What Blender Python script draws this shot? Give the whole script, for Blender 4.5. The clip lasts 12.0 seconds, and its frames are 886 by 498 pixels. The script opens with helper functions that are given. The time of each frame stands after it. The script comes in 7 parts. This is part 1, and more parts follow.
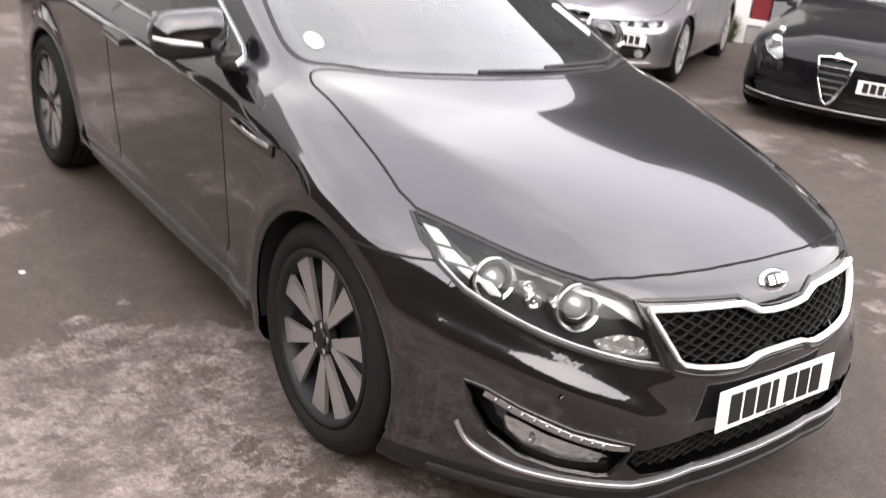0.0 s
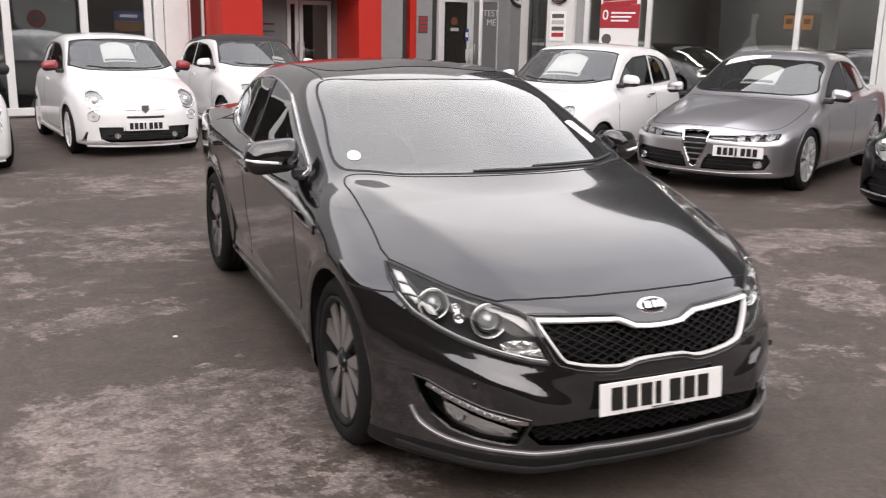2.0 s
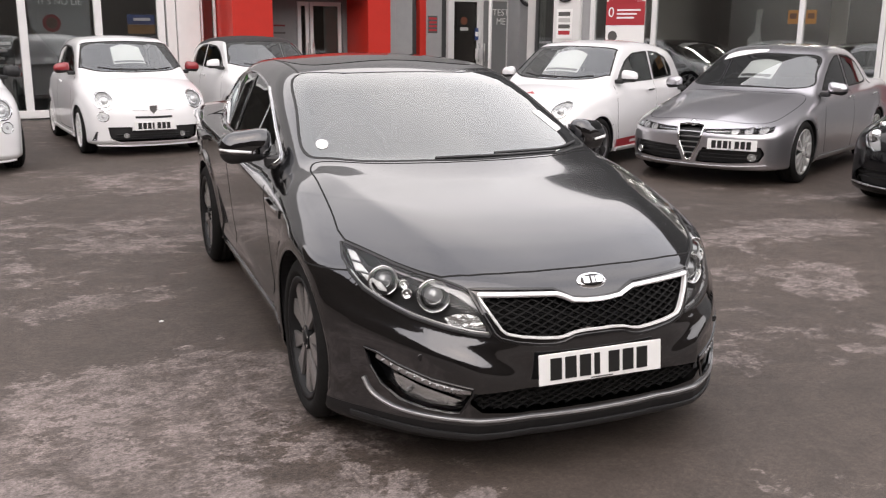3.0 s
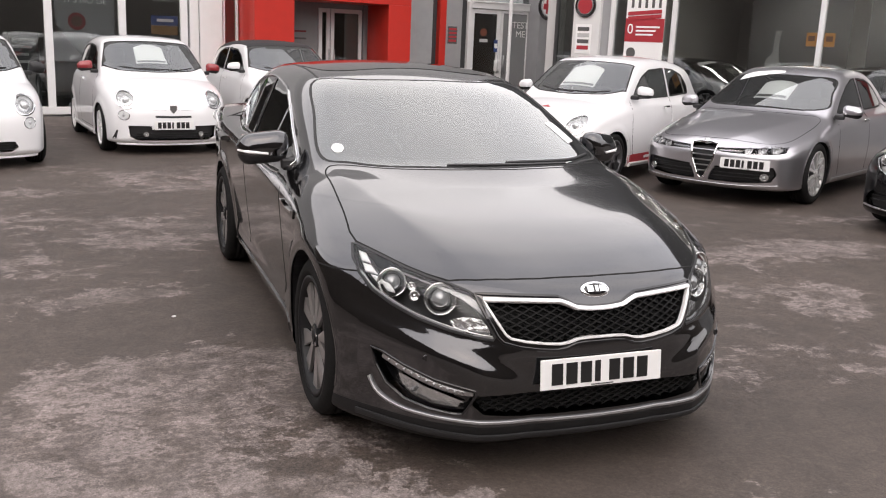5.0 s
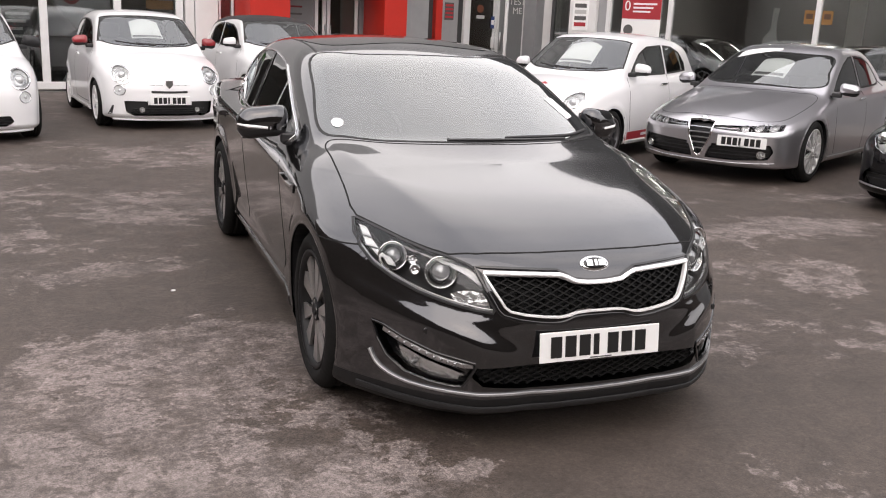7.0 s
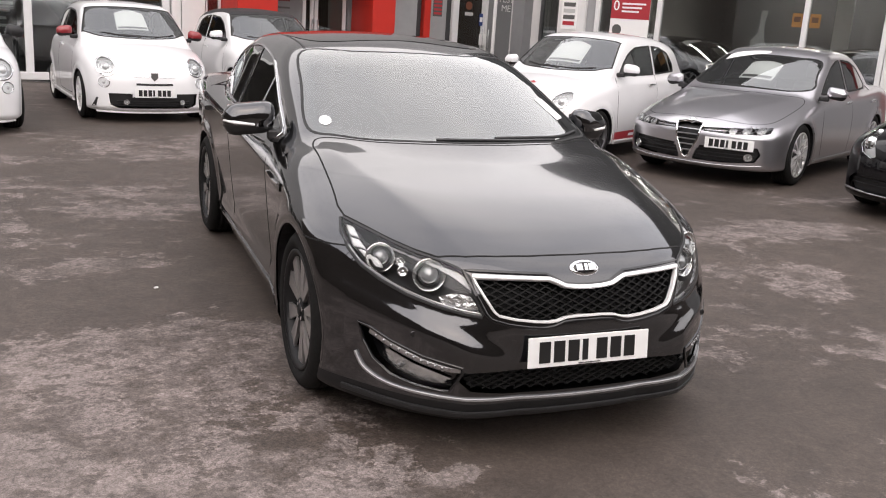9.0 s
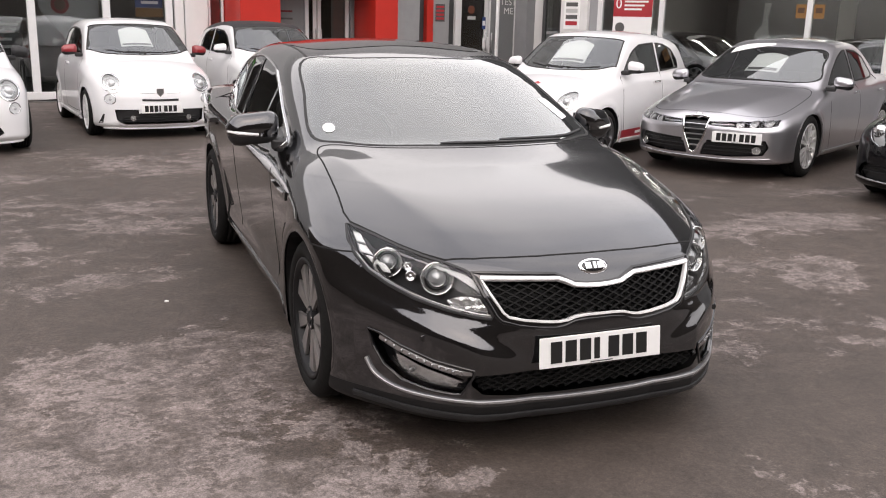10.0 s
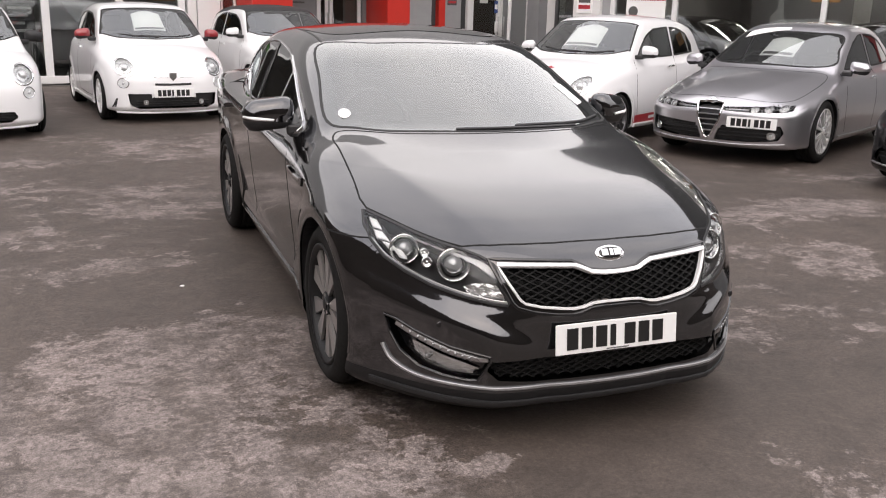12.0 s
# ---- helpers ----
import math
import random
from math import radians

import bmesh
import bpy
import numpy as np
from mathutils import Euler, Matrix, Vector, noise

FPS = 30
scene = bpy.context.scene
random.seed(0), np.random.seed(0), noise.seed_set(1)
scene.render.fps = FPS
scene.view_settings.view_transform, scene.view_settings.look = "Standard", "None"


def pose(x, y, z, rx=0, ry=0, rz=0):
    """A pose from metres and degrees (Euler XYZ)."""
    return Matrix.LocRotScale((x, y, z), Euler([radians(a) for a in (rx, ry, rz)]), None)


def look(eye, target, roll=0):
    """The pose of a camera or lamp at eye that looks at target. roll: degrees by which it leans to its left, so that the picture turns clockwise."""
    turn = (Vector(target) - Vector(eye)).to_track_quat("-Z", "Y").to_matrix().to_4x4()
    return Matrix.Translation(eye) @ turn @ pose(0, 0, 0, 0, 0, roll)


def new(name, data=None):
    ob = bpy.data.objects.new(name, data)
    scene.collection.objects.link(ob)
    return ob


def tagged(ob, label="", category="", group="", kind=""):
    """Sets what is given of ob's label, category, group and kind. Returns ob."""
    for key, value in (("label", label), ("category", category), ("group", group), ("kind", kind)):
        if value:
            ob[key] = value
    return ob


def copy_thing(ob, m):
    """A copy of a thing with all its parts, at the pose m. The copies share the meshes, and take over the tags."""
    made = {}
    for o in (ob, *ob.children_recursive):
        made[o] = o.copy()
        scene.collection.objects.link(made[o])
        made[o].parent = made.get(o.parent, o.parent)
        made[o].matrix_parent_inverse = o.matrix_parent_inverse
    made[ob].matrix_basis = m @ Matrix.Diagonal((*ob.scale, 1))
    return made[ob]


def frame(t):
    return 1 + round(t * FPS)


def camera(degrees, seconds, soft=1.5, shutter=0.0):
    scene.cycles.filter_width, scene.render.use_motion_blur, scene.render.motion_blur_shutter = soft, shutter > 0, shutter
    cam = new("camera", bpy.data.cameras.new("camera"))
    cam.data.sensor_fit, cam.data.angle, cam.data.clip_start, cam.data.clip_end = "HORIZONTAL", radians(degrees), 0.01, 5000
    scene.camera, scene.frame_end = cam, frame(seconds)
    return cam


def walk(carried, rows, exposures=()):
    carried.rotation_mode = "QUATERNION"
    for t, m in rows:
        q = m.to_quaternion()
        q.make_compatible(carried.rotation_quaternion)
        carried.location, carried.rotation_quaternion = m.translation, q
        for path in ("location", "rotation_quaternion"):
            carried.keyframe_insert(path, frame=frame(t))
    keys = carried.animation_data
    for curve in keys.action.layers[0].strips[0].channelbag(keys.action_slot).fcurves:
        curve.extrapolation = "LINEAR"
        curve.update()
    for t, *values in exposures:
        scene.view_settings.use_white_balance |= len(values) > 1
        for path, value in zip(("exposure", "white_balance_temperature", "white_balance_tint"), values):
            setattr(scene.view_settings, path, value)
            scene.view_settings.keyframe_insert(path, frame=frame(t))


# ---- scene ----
cam = camera(52.2, 12.0, soft=1.05, shutter=0.5)
PATH = [
    (0, (-2.015, -0.97, 1.497), (-0.848, 0.486, 0.778), 6.9),
    (0.5, (-2.01, -1.316, 1.539), (-1.019, 0.318, 0.951), 2.6),
    (1, (-1.884, -1.624, 1.547), (-1.178, 0.145, 0.936), 0.7),
    (1.5, (-1.886, -1.973, 1.567), (-1.156, -0.176, 1.076), 0.6),
    (2, (-1.842, -2.219, 1.57), (-1.057, -0.439, 1.106), 1.2),
    (2.5, (-1.732, -2.391, 1.552), (-0.981, -0.6, 1.077), 4.8),
    (3, (-1.669, -2.488, 1.536), (-0.931, -0.687, 1.074), 0.5),
    (3.2, (-1.685, -2.519, 1.546), (-0.962, -0.713, 1.078), 0.1),
    (4.8, (-1.681, -2.562, 1.529), (-0.993, -0.744, 1.06), 2.8),
    (5, (-1.687, -2.572, 1.535), (-0.973, -0.756, 1.094), 2.4),
    (5.5, (-1.704, -2.585, 1.532), (-1.002, -0.765, 1.09), 1.5),
    (6, (-1.712, -2.6, 1.533), (-0.983, -0.787, 1.107), 1.4),
    (6.5, (-1.71, -2.597, 1.522), (-0.983, -0.793, 1.058), 1.4),
    (6.7, (-1.711, -2.592, 1.523), (-0.989, -0.792, 1.035), 2.7),
    (8.3, (-1.715, -2.557, 1.524), (-0.986, -0.758, 1.038), 2.3),
    (8.5, (-1.71, -2.548, 1.526), (-0.972, -0.757, 1.029), 2.4),
    (9, (-1.708, -2.534, 1.533), (-0.955, -0.748, 1.039), 3.7),
    (9.5, (-1.703, -2.538, 1.531), (-0.968, -0.743, 1.042), 2.3),
    (10, (-1.689, -2.529, 1.523), (-0.959, -0.731, 1.039), 1.5),
    (10.5, (-1.69, -2.518, 1.52), (-0.966, -0.724, 1.014), 1.2),
    (11, (-1.701, -2.52, 1.527), (-0.996, -0.722, 1.006), 0.6),
    (11.5, (-1.701, -2.522, 1.527), (-1.003, -0.726, 0.994), 1.5),
    (12, (-1.709, -2.521, 1.53), (-1.003, -0.723, 1.012), 1.5),
]
walk(cam, [(t, look(eye, target, roll)) for t, eye, target, roll in PATH],
     exposures=((0, 0.42, 6800, 15), (0.5, 0.16, 6800, 15), (1.0, -0.08, 6800, 15), (1.5, -0.16, 6800, 15), (2.5, -0.30, 6800, 15), (12, -0.28, 6800, 15)))

# ---- sky and sun: a bright overcast day ----
world = bpy.data.worlds.new("overcast_sky")
scene.world = world
world.use_nodes = True
wn = world.node_tree
wn.nodes.clear()
w_out = wn.nodes.new("ShaderNodeOutputWorld")
w_bg = wn.nodes.new("ShaderNodeBackground")
w_cloud = wn.nodes.new("ShaderNodeBackground")
w_add = wn.nodes.new("ShaderNodeAddShader")
w_sky = wn.nodes.new("ShaderNodeTexSky")
w_sky.sky_type = "NISHITA"
w_sky.sun_disc = False
w_sky.sun_elevation, w_sky.sun_rotation = radians(48), radians(200)
w_sky.dust_density = 4.0
w_noise = wn.nodes.new("ShaderNodeTexNoise")
w_noise.inputs["Scale"].default_value = 1.6
w_noise.inputs["Detail"].default_value = 5.0
w_ramp = wn.nodes.new("ShaderNodeValToRGB")
w_ramp.color_ramp.elements[0].position, w_ramp.color_ramp.elements[0].color = 0.36, (0.70, 0.715, 0.75, 1)
w_ramp.color_ramp.elements[1].position, w_ramp.color_ramp.elements[1].color = 0.62, (1.0, 0.99, 0.98, 1)
w_co = wn.nodes.new("ShaderNodeTexCoord")
wn.links.new(w_co.outputs["Generated"], w_noise.inputs["Vector"])
wn.links.new(w_noise.outputs["Fac"], w_ramp.inputs["Fac"])
w_sep = wn.nodes.new("ShaderNodeSeparateXYZ")
w_grad = wn.nodes.new("ShaderNodeMapRange")
w_grad.inputs[1].default_value, w_grad.inputs[2].default_value = 0.0, 0.38
w_grad.inputs[3].default_value, w_grad.inputs[4].default_value = 0.34, 1.22
w_mul = wn.nodes.new("ShaderNodeVectorMath")
w_mul.operation = "SCALE"
wn.links.new(w_co.outputs["Generated"], w_sep.inputs[0])
wn.links.new(w_sep.outputs["Z"], w_grad.inputs[0])
wn.links.new(w_ramp.outputs["Color"], w_mul.inputs[0])
wn.links.new(w_grad.outputs[0], w_mul.inputs["Scale"])
wn.links.new(w_mul.outputs[0], w_cloud.inputs["Color"])
w_cloud.inputs["Strength"].default_value = 2.2
w_bg.inputs["Strength"].default_value = 0.05
wn.links.new(w_sky.outputs["Color"], w_bg.inputs["Color"])
wn.links.new(w_bg.outputs[0], w_add.inputs[0])
wn.links.new(w_cloud.outputs[0], w_add.inputs[1])
wn.links.new(w_add.outputs[0], w_out.inputs[0])

sun_data = bpy.data.lights.new("sun", "SUN")
sun_data.energy, sun_data.angle, sun_data.color = 0.8, radians(75), (1.0, 0.97, 0.93)
sun = new("sun", sun_data)
sun.matrix_world = look((-8, -14, 18), (0, 2, 0))


# ---- materials ----
def nodes_of(name):
    m = bpy.data.materials.new(name)
    m.use_nodes = True
    t = m.node_tree
    return m, t, t.nodes["Principled BSDF"]


def plain(name, color, rough=0.5, metal=0.0, vary=0.08, scale=30.0, bump=0.0, coat=0.0, spec=0.5):
    """A surface with grain and slow stains around its base colour."""
    m, t, b = nodes_of(name)
    b.inputs["Roughness"].default_value, b.inputs["Metallic"].default_value = rough, metal
    b.inputs["Coat Weight"].default_value = coat
    b.inputs["Coat Roughness"].default_value = 0.03
    b.inputs["Specular IOR Level"].default_value = spec
    co = t.nodes.new("ShaderNodeTexCoord")
    n1, n2 = t.nodes.new("ShaderNodeTexNoise"), t.nodes.new("ShaderNodeTexNoise")
    n1.inputs["Scale"].default_value, n2.inputs["Scale"].default_value = scale, scale * 0.08
    n1.inputs["Detail"].default_value = n2.inputs["Detail"].default_value = 4
    add = t.nodes.new("ShaderNodeMath")
    add.operation = "ADD"
    ramp = t.nodes.new("ShaderNodeMapRange")
    ramp.inputs[1].default_value, ramp.inputs[2].default_value = 0.6, 1.4
    ramp.inputs[3].default_value, ramp.inputs[4].default_value = 1 - vary, 1 + vary
    mul = t.nodes.new("ShaderNodeVectorMath")
    mul.operation = "SCALE"
    mul.inputs[0].default_value = color
    for n in (n1, n2):
        t.links.new(co.outputs["Object"], n.inputs["Vector"])
    t.links.new(n1.outputs["Fac"], add.inputs[0])
    t.links.new(n2.outputs["Fac"], add.inputs[1])
    t.links.new(add.outputs[0], ramp.inputs[0])
    t.links.new(ramp.outputs[0], mul.inputs["Scale"])
    t.links.new(mul.outputs[0], b.inputs["Base Color"])
    rr = t.nodes.new("ShaderNodeMapRange")
    rr.inputs[1].default_value, rr.inputs[2].default_value = 0.3, 0.7
    rr.inputs[3].default_value, rr.inputs[4].default_value = max(rough - 0.06, 0.01), min(rough + 0.06, 1)
    t.links.new(n2.outputs["Fac"], rr.inputs[0])
    t.links.new(rr.outputs[0], b.inputs["Roughness"])
    if bump:
        bp = t.nodes.new("ShaderNodeBump")
        bp.inputs["Strength"].default_value, bp.inputs["Distance"].default_value = 0.6, bump
        t.links.new(n1.outputs["Fac"], bp.inputs["Height"])
        t.links.new(bp.outputs[0], b.inputs["Normal"])
    return m


def car_paint(name, color, metal=0.0, rough=0.3, flake=0.0, spec=0.5, coat=1.0, ior=1.5):
    """Base coat with fine flakes and road dust under clear lacquer."""
    m, t, b = nodes_of(name)
    b.inputs["Metallic"].default_value = metal
    b.inputs["Roughness"].default_value = rough
    b.inputs["Specular IOR Level"].default_value = spec
    b.inputs["Coat Weight"].default_value, b.inputs["Coat Roughness"].default_value, b.inputs["Coat IOR"].default_value = coat, 0.025, ior
    co = t.nodes.new("ShaderNodeTexCoord")
    v = t.nodes.new("ShaderNodeTexVoronoi")
    v.inputs["Scale"].default_value = 900
    n = t.nodes.new("ShaderNodeTexNoise")
    n.inputs["Scale"].default_value, n.inputs["Detail"].default_value = 2.5, 6
    t.links.new(co.outputs["Object"], v.inputs["Vector"])
    t.links.new(co.outputs["Object"], n.inputs["Vector"])
    sep = t.nodes.new("ShaderNodeSeparateColor")
    t.links.new(v.outputs["Color"], sep.inputs[0])
    mr = t.nodes.new("ShaderNodeMapRange")
    mr.inputs[3].default_value, mr.inputs[4].default_value = 1 - flake, 1 + flake
    t.links.new(sep.outputs[0], mr.inputs[0])
    mr2 = t.nodes.new("ShaderNodeMapRange")
    mr2.inputs[3].default_value, mr2.inputs[4].default_value = 0.94, 1.06
    t.links.new(n.outputs["Fac"], mr2.inputs[0])
    mu = t.nodes.new("ShaderNodeMath")
    mu.operation = "MULTIPLY"
    t.links.new(mr.outputs[0], mu.inputs[0])
    t.links.new(mr2.outputs[0], mu.inputs[1])
    sc = t.nodes.new("ShaderNodeVectorMath")
    sc.operation = "SCALE"
    sc.inputs[0].default_value = color
    t.links.new(mu.outputs[0], sc.inputs["Scale"])
    t.links.new(sc.outputs[0], b.inputs["Base Color"])
    cr = t.nodes.new("ShaderNodeMapRange")
    cr.inputs[1].default_value, cr.inputs[2].default_value = 0.35, 0.75
    cr.inputs[3].default_value, cr.inputs[4].default_value = 0.015, 0.06
    t.links.new(n.outputs["Fac"], cr.inputs[0])
    t.links.new(cr.outputs[0], b.inputs["Coat Roughness"])
    return m


def clear_glass(name, tint=(0.8, 0.83, 0.82), gain=1.0, rough=0.0, floor=0.0):
    """A thin pane: sees through with a tint, mirrors more at a slant."""
    m = bpy.data.materials.new(name)
    m.use_nodes = True
    t = m.node_tree
    t.nodes.clear()
    o = t.nodes.new("ShaderNodeOutputMaterial")
    tr, gl = t.nodes.new("ShaderNodeBsdfTransparent"), t.nodes.new("ShaderNodeBsdfGlossy")
    tr.inputs["Color"].default_value = (*tint, 1)
    gl.inputs["Roughness"].default_value = rough
    gl.inputs["Color"].default_value = (0.95, 0.97, 0.97, 1)
    fr = t.nodes.new("ShaderNodeFresnel")
    fr.inputs["IOR"].default_value = 1.5
    ml = t.nodes.new("ShaderNodeMath")
    ml.operation, ml.use_clamp = "MULTIPLY_ADD", True
    ml.inputs[1].default_value, ml.inputs[2].default_value = gain, floor
    mx = t.nodes.new("ShaderNodeMixShader")
    t.links.new(fr.outputs[0], ml.inputs[0])
    t.links.new(ml.outputs[0], mx.inputs[0])
    t.links.new(tr.outputs[0], mx.inputs[1])
    t.links.new(gl.outputs[0], mx.inputs[2])
    t.links.new(mx.outputs[0], o.inputs[0])
    return m


M_graphite = car_paint("graphite_metallic_paint", (0.030, 0.0305, 0.0345), metal=0.98, rough=0.14, flake=0.05, ior=1.85)
M_white = car_paint("white_paint", (0.80, 0.80, 0.81), rough=0.35, spec=0.4)
M_silver = car_paint("grey_metallic_paint", (0.58, 0.57, 0.60), metal=0.92, rough=0.30, flake=0.08)
M_blackpaint = car_paint("black_paint", (0.005, 0.005, 0.006), rough=0.3, spec=0.05, coat=0.75)
M_redpaint = car_paint("red_mirror_paint", (0.26, 0.010, 0.016), rough=0.35)
M_blackplastic = plain("black_plastic", (0.016, 0.016, 0.017), 0.45, vary=0.2)
M_gloss_black = plain("gloss_black_plastic", (0.008, 0.008, 0.009), 0.12, vary=0.1, coat=0.6)
# painted valance: shade and dark ground it mirrors are put into this colour
M_valance = plain("shade_darkened_valance", (0.010, 0.010, 0.0105), 0.42, vary=0.15, scale=12, spec=0.3)
M_frit = plain("printed_glass_border", (0.022, 0.022, 0.023), 0.6, vary=0.2, scale=120)
M_seal = plain("black_rubber", (0.012, 0.012, 0.012), 0.6, vary=0.2)
M_mesh = plain("matt_black_mesh", (0.010, 0.010, 0.010), 0.55, vary=0.2, spec=0.2)
M_gap = plain("shut_line_shadow_gap", (0.004, 0.004, 0.004), 0.9, vary=0.1)
M_tyre = plain("tyre_rubber", (0.011, 0.0107, 0.0105), 0.8, vary=0.35, scale=60, bump=0.001, spec=0.2)
M_chrome = plain("chrome", (0.86, 0.86, 0.87), 0.08, 1.0, vary=0.03)
# the bright sky that the chrome mirrors is put into a near-white base
M_brightframe = plain("sky_white_chrome", (0.92, 0.92, 0.92), 0.25, 0.25, vary=0.03)
M_trimgrey = plain("dull_silver_trim", (0.42, 0.42, 0.425), 0.38, 0.8, vary=0.06)
M_satin = plain("satin_silver_trim", (0.50, 0.50, 0.51), 0.30, 1.0, vary=0.05)
M_alloy = plain("machined_alloy", (0.46, 0.44, 0.43), 0.34, 0.75, vary=0.10, scale=120)
M_alloy_silver = plain("silver_wheel_paint", (0.55, 0.55, 0.56), 0.32, 0.7, vary=0.06)
M_alloy_bright = plain("bright_silver_wheel_paint", (0.62, 0.62, 0.62), 0.30, 0.5, vary=0.05)
M_alloy_white = plain("white_wheel_paint", (0.78, 0.78, 0.78), 0.3, 0.0, vary=0.06)
M_alloy_dark = plain("dark_wheel_paint", (0.012, 0.012, 0.013), 0.45, 0.0, vary=0.15, spec=0.25)
M_alloy_grey = plain("grey_wheel_paint", (0.12, 0.12, 0.125), 0.35, 0.6, vary=0.1)
M_disc = plain("brake_disc_steel", (0.30, 0.29, 0.28), 0.4, 0.9, vary=0.15)
M_cabin = plain("dark_cabin_trim", (0.030, 0.030, 0.031), 0.8, vary=0.2)
M_cabin_grey = plain("grey_cabin_trim", (0.10, 0.098, 0.095), 0.85, vary=0.15)
M_seat = plain("seat_fabric", (0.05, 0.048, 0.047), 0.85, vary=0.25, scale=80)
M_screen = clear_glass("windscreen_glass", (0.76, 0.79, 0.78), 1.8, floor=0.07)
M_sideglass = clear_glass("tinted_side_glass", (0.30, 0.33, 0.33), 1.5, floor=0.03)
M_darkglass = clear_glass("dark_side_glass", (0.13, 0.14, 0.14), 1.3, floor=0.02)
M_lampglass = clear_glass("lamp_cover", (0.95, 0.96, 0.96), 0.8)
M_showglass = clear_glass("showroom_glass", (0.70, 0.73, 0.73), 1.3, floor=0.13)
M_reflector = plain("lamp_reflector", (0.88, 0.88, 0.88), 0.10, 1.0, vary=0.03)
M_lens = plain("lamp_lens", (0.62, 0.63, 0.64), 0.05, 0.3, vary=0.05, coat=1.0)
M_projector = plain("projector_lens_glass", (0.30, 0.305, 0.31), 0.10, 0.6, vary=0.05, coat=1.0)
M_roundlamp = plain("round_lamp_reflector", (0.74, 0.74, 0.74), 0.28, 0.55, vary=0.05)
M_lampdark = plain("grey_lamp_housing", (0.055, 0.055, 0.057), 0.38, 0.4, vary=0.06, scale=6)
M_foglamp = plain("fog_lamp_facets", (0.68, 0.68, 0.68), 0.22, 0.9, vary=0.35, scale=55, bump=0.006)
M_facets = plain("faceted_reflector", (0.80, 0.80, 0.80), 0.16, 0.9, vary=0.25, scale=40, bump=0.012)
M_lampshelf = plain("pale_lamp_shelf", (0.42, 0.42, 0.425), 0.35, 0.5, vary=0.06)
M_ledwhite = plain("white_light_guide", (0.92, 0.92, 0.92), 0.2, vary=0.02)
M_tail = plain("red_lamp_lens", (0.35, 0.01, 0.012), 0.12, coat=0.8)
M_plate = plain("white_number_plate", (0.82, 0.82, 0.81), 0.3, vary=0.03)
M_bar = plain("black_lettering", (0.01, 0.01, 0.01), 0.4)
M_paper = plain("white_paper", (0.86, 0.86, 0.85), 0.7, vary=0.02)
M_redprint = plain("red_print", (0.40, 0.03, 0.04), 0.5, vary=0.05)
M_softtop = plain("black_canvas_roof", (0.028, 0.028, 0.03), 0.75, vary=0.2, scale=200, bump=0.0006)


# ---- mesh tools ----
def mesh_object(name, verts, faces, material, parent=None, label="", normals=None, smooth=True):
    me = bpy.data.meshes.new(name)
    me.from_pydata([tuple(map(float, v)) for v in verts], [], [tuple(map(int, f)) for f in faces])
    me.update()
    if material:
        me.materials.append(material)
    if smooth:
        me.polygons.foreach_set("use_smooth", [True] * len(me.polygons))
    if normals is not None and len(me.polygons):
        me.normals_split_custom_set_from_vertices([tuple(map(float, n)) for n in normals])
    ob = new(name, me)
    if parent is not None:
        ob.parent = parent
    if label:
        ob["label"] = label
    return ob


def part(name, bm, material, parent=None, label="", smooth=False):
    """Links a bmesh as one mesh object."""
    bmesh.ops.recalc_face_normals(bm, faces=bm.faces)
    me = bpy.data.meshes.new(name)
    bm.to_mesh(me)
    bm.free()
    if material:
        me.materials.append(material)
    if smooth:
        me.polygons.foreach_set("use_smooth", [True] * len(me.polygons))
    ob = new(name, me)
    if parent is not None:
        ob.parent = parent
    if label:
        ob["label"] = label
    return ob


def soft(ob, width, segments=2):
    """Rounds the edges of a part."""
    b = ob.modifiers.new("rounded", "BEVEL")
    b.width, b.segments, b.limit_method = width, segments, "ANGLE"
    b.harden_normals = False
    return ob


def box(x0, x1, y0, y1, z0, z1, bm=None):
    bm = bm or bmesh.new()
    v = [bm.verts.new(p) for p in ((x0, y0, z0), (x1, y0, z0), (x1, y1, z0), (x0, y1, z0), (x0, y0, z1), (x1, y0, z1), (x1, y1, z1), (x0, y1, z1))]
    for f in ((0, 3, 2, 1), (4, 5, 6, 7), (0, 1, 5, 4), (1, 2, 6, 5), (2, 3, 7, 6), (3, 0, 4, 7)):
        bm.faces.new([v[i] for i in f])
    return bm


def prism(points, axis, a, b, bm=None):
    """A flat outline drawn out along an axis from a to b."""
    bm = bm or bmesh.new()
    def at(p, d):
        return {"x": (d, p[0], p[1]), "y": (p[0], d, p[1]), "z": (p[0], p[1], d)}[axis]
    lo = [bm.verts.new(at(p, a)) for p in points]
    hi = [bm.verts.new(at(p, b)) for p in points]
    bm.faces.new(lo), bm.faces.new(hi[::-1])
    for i in range(len(points)):
        j = (i + 1) % len(points)
        bm.faces.new((lo[i], hi[i], hi[j], lo[j]))
    return bm


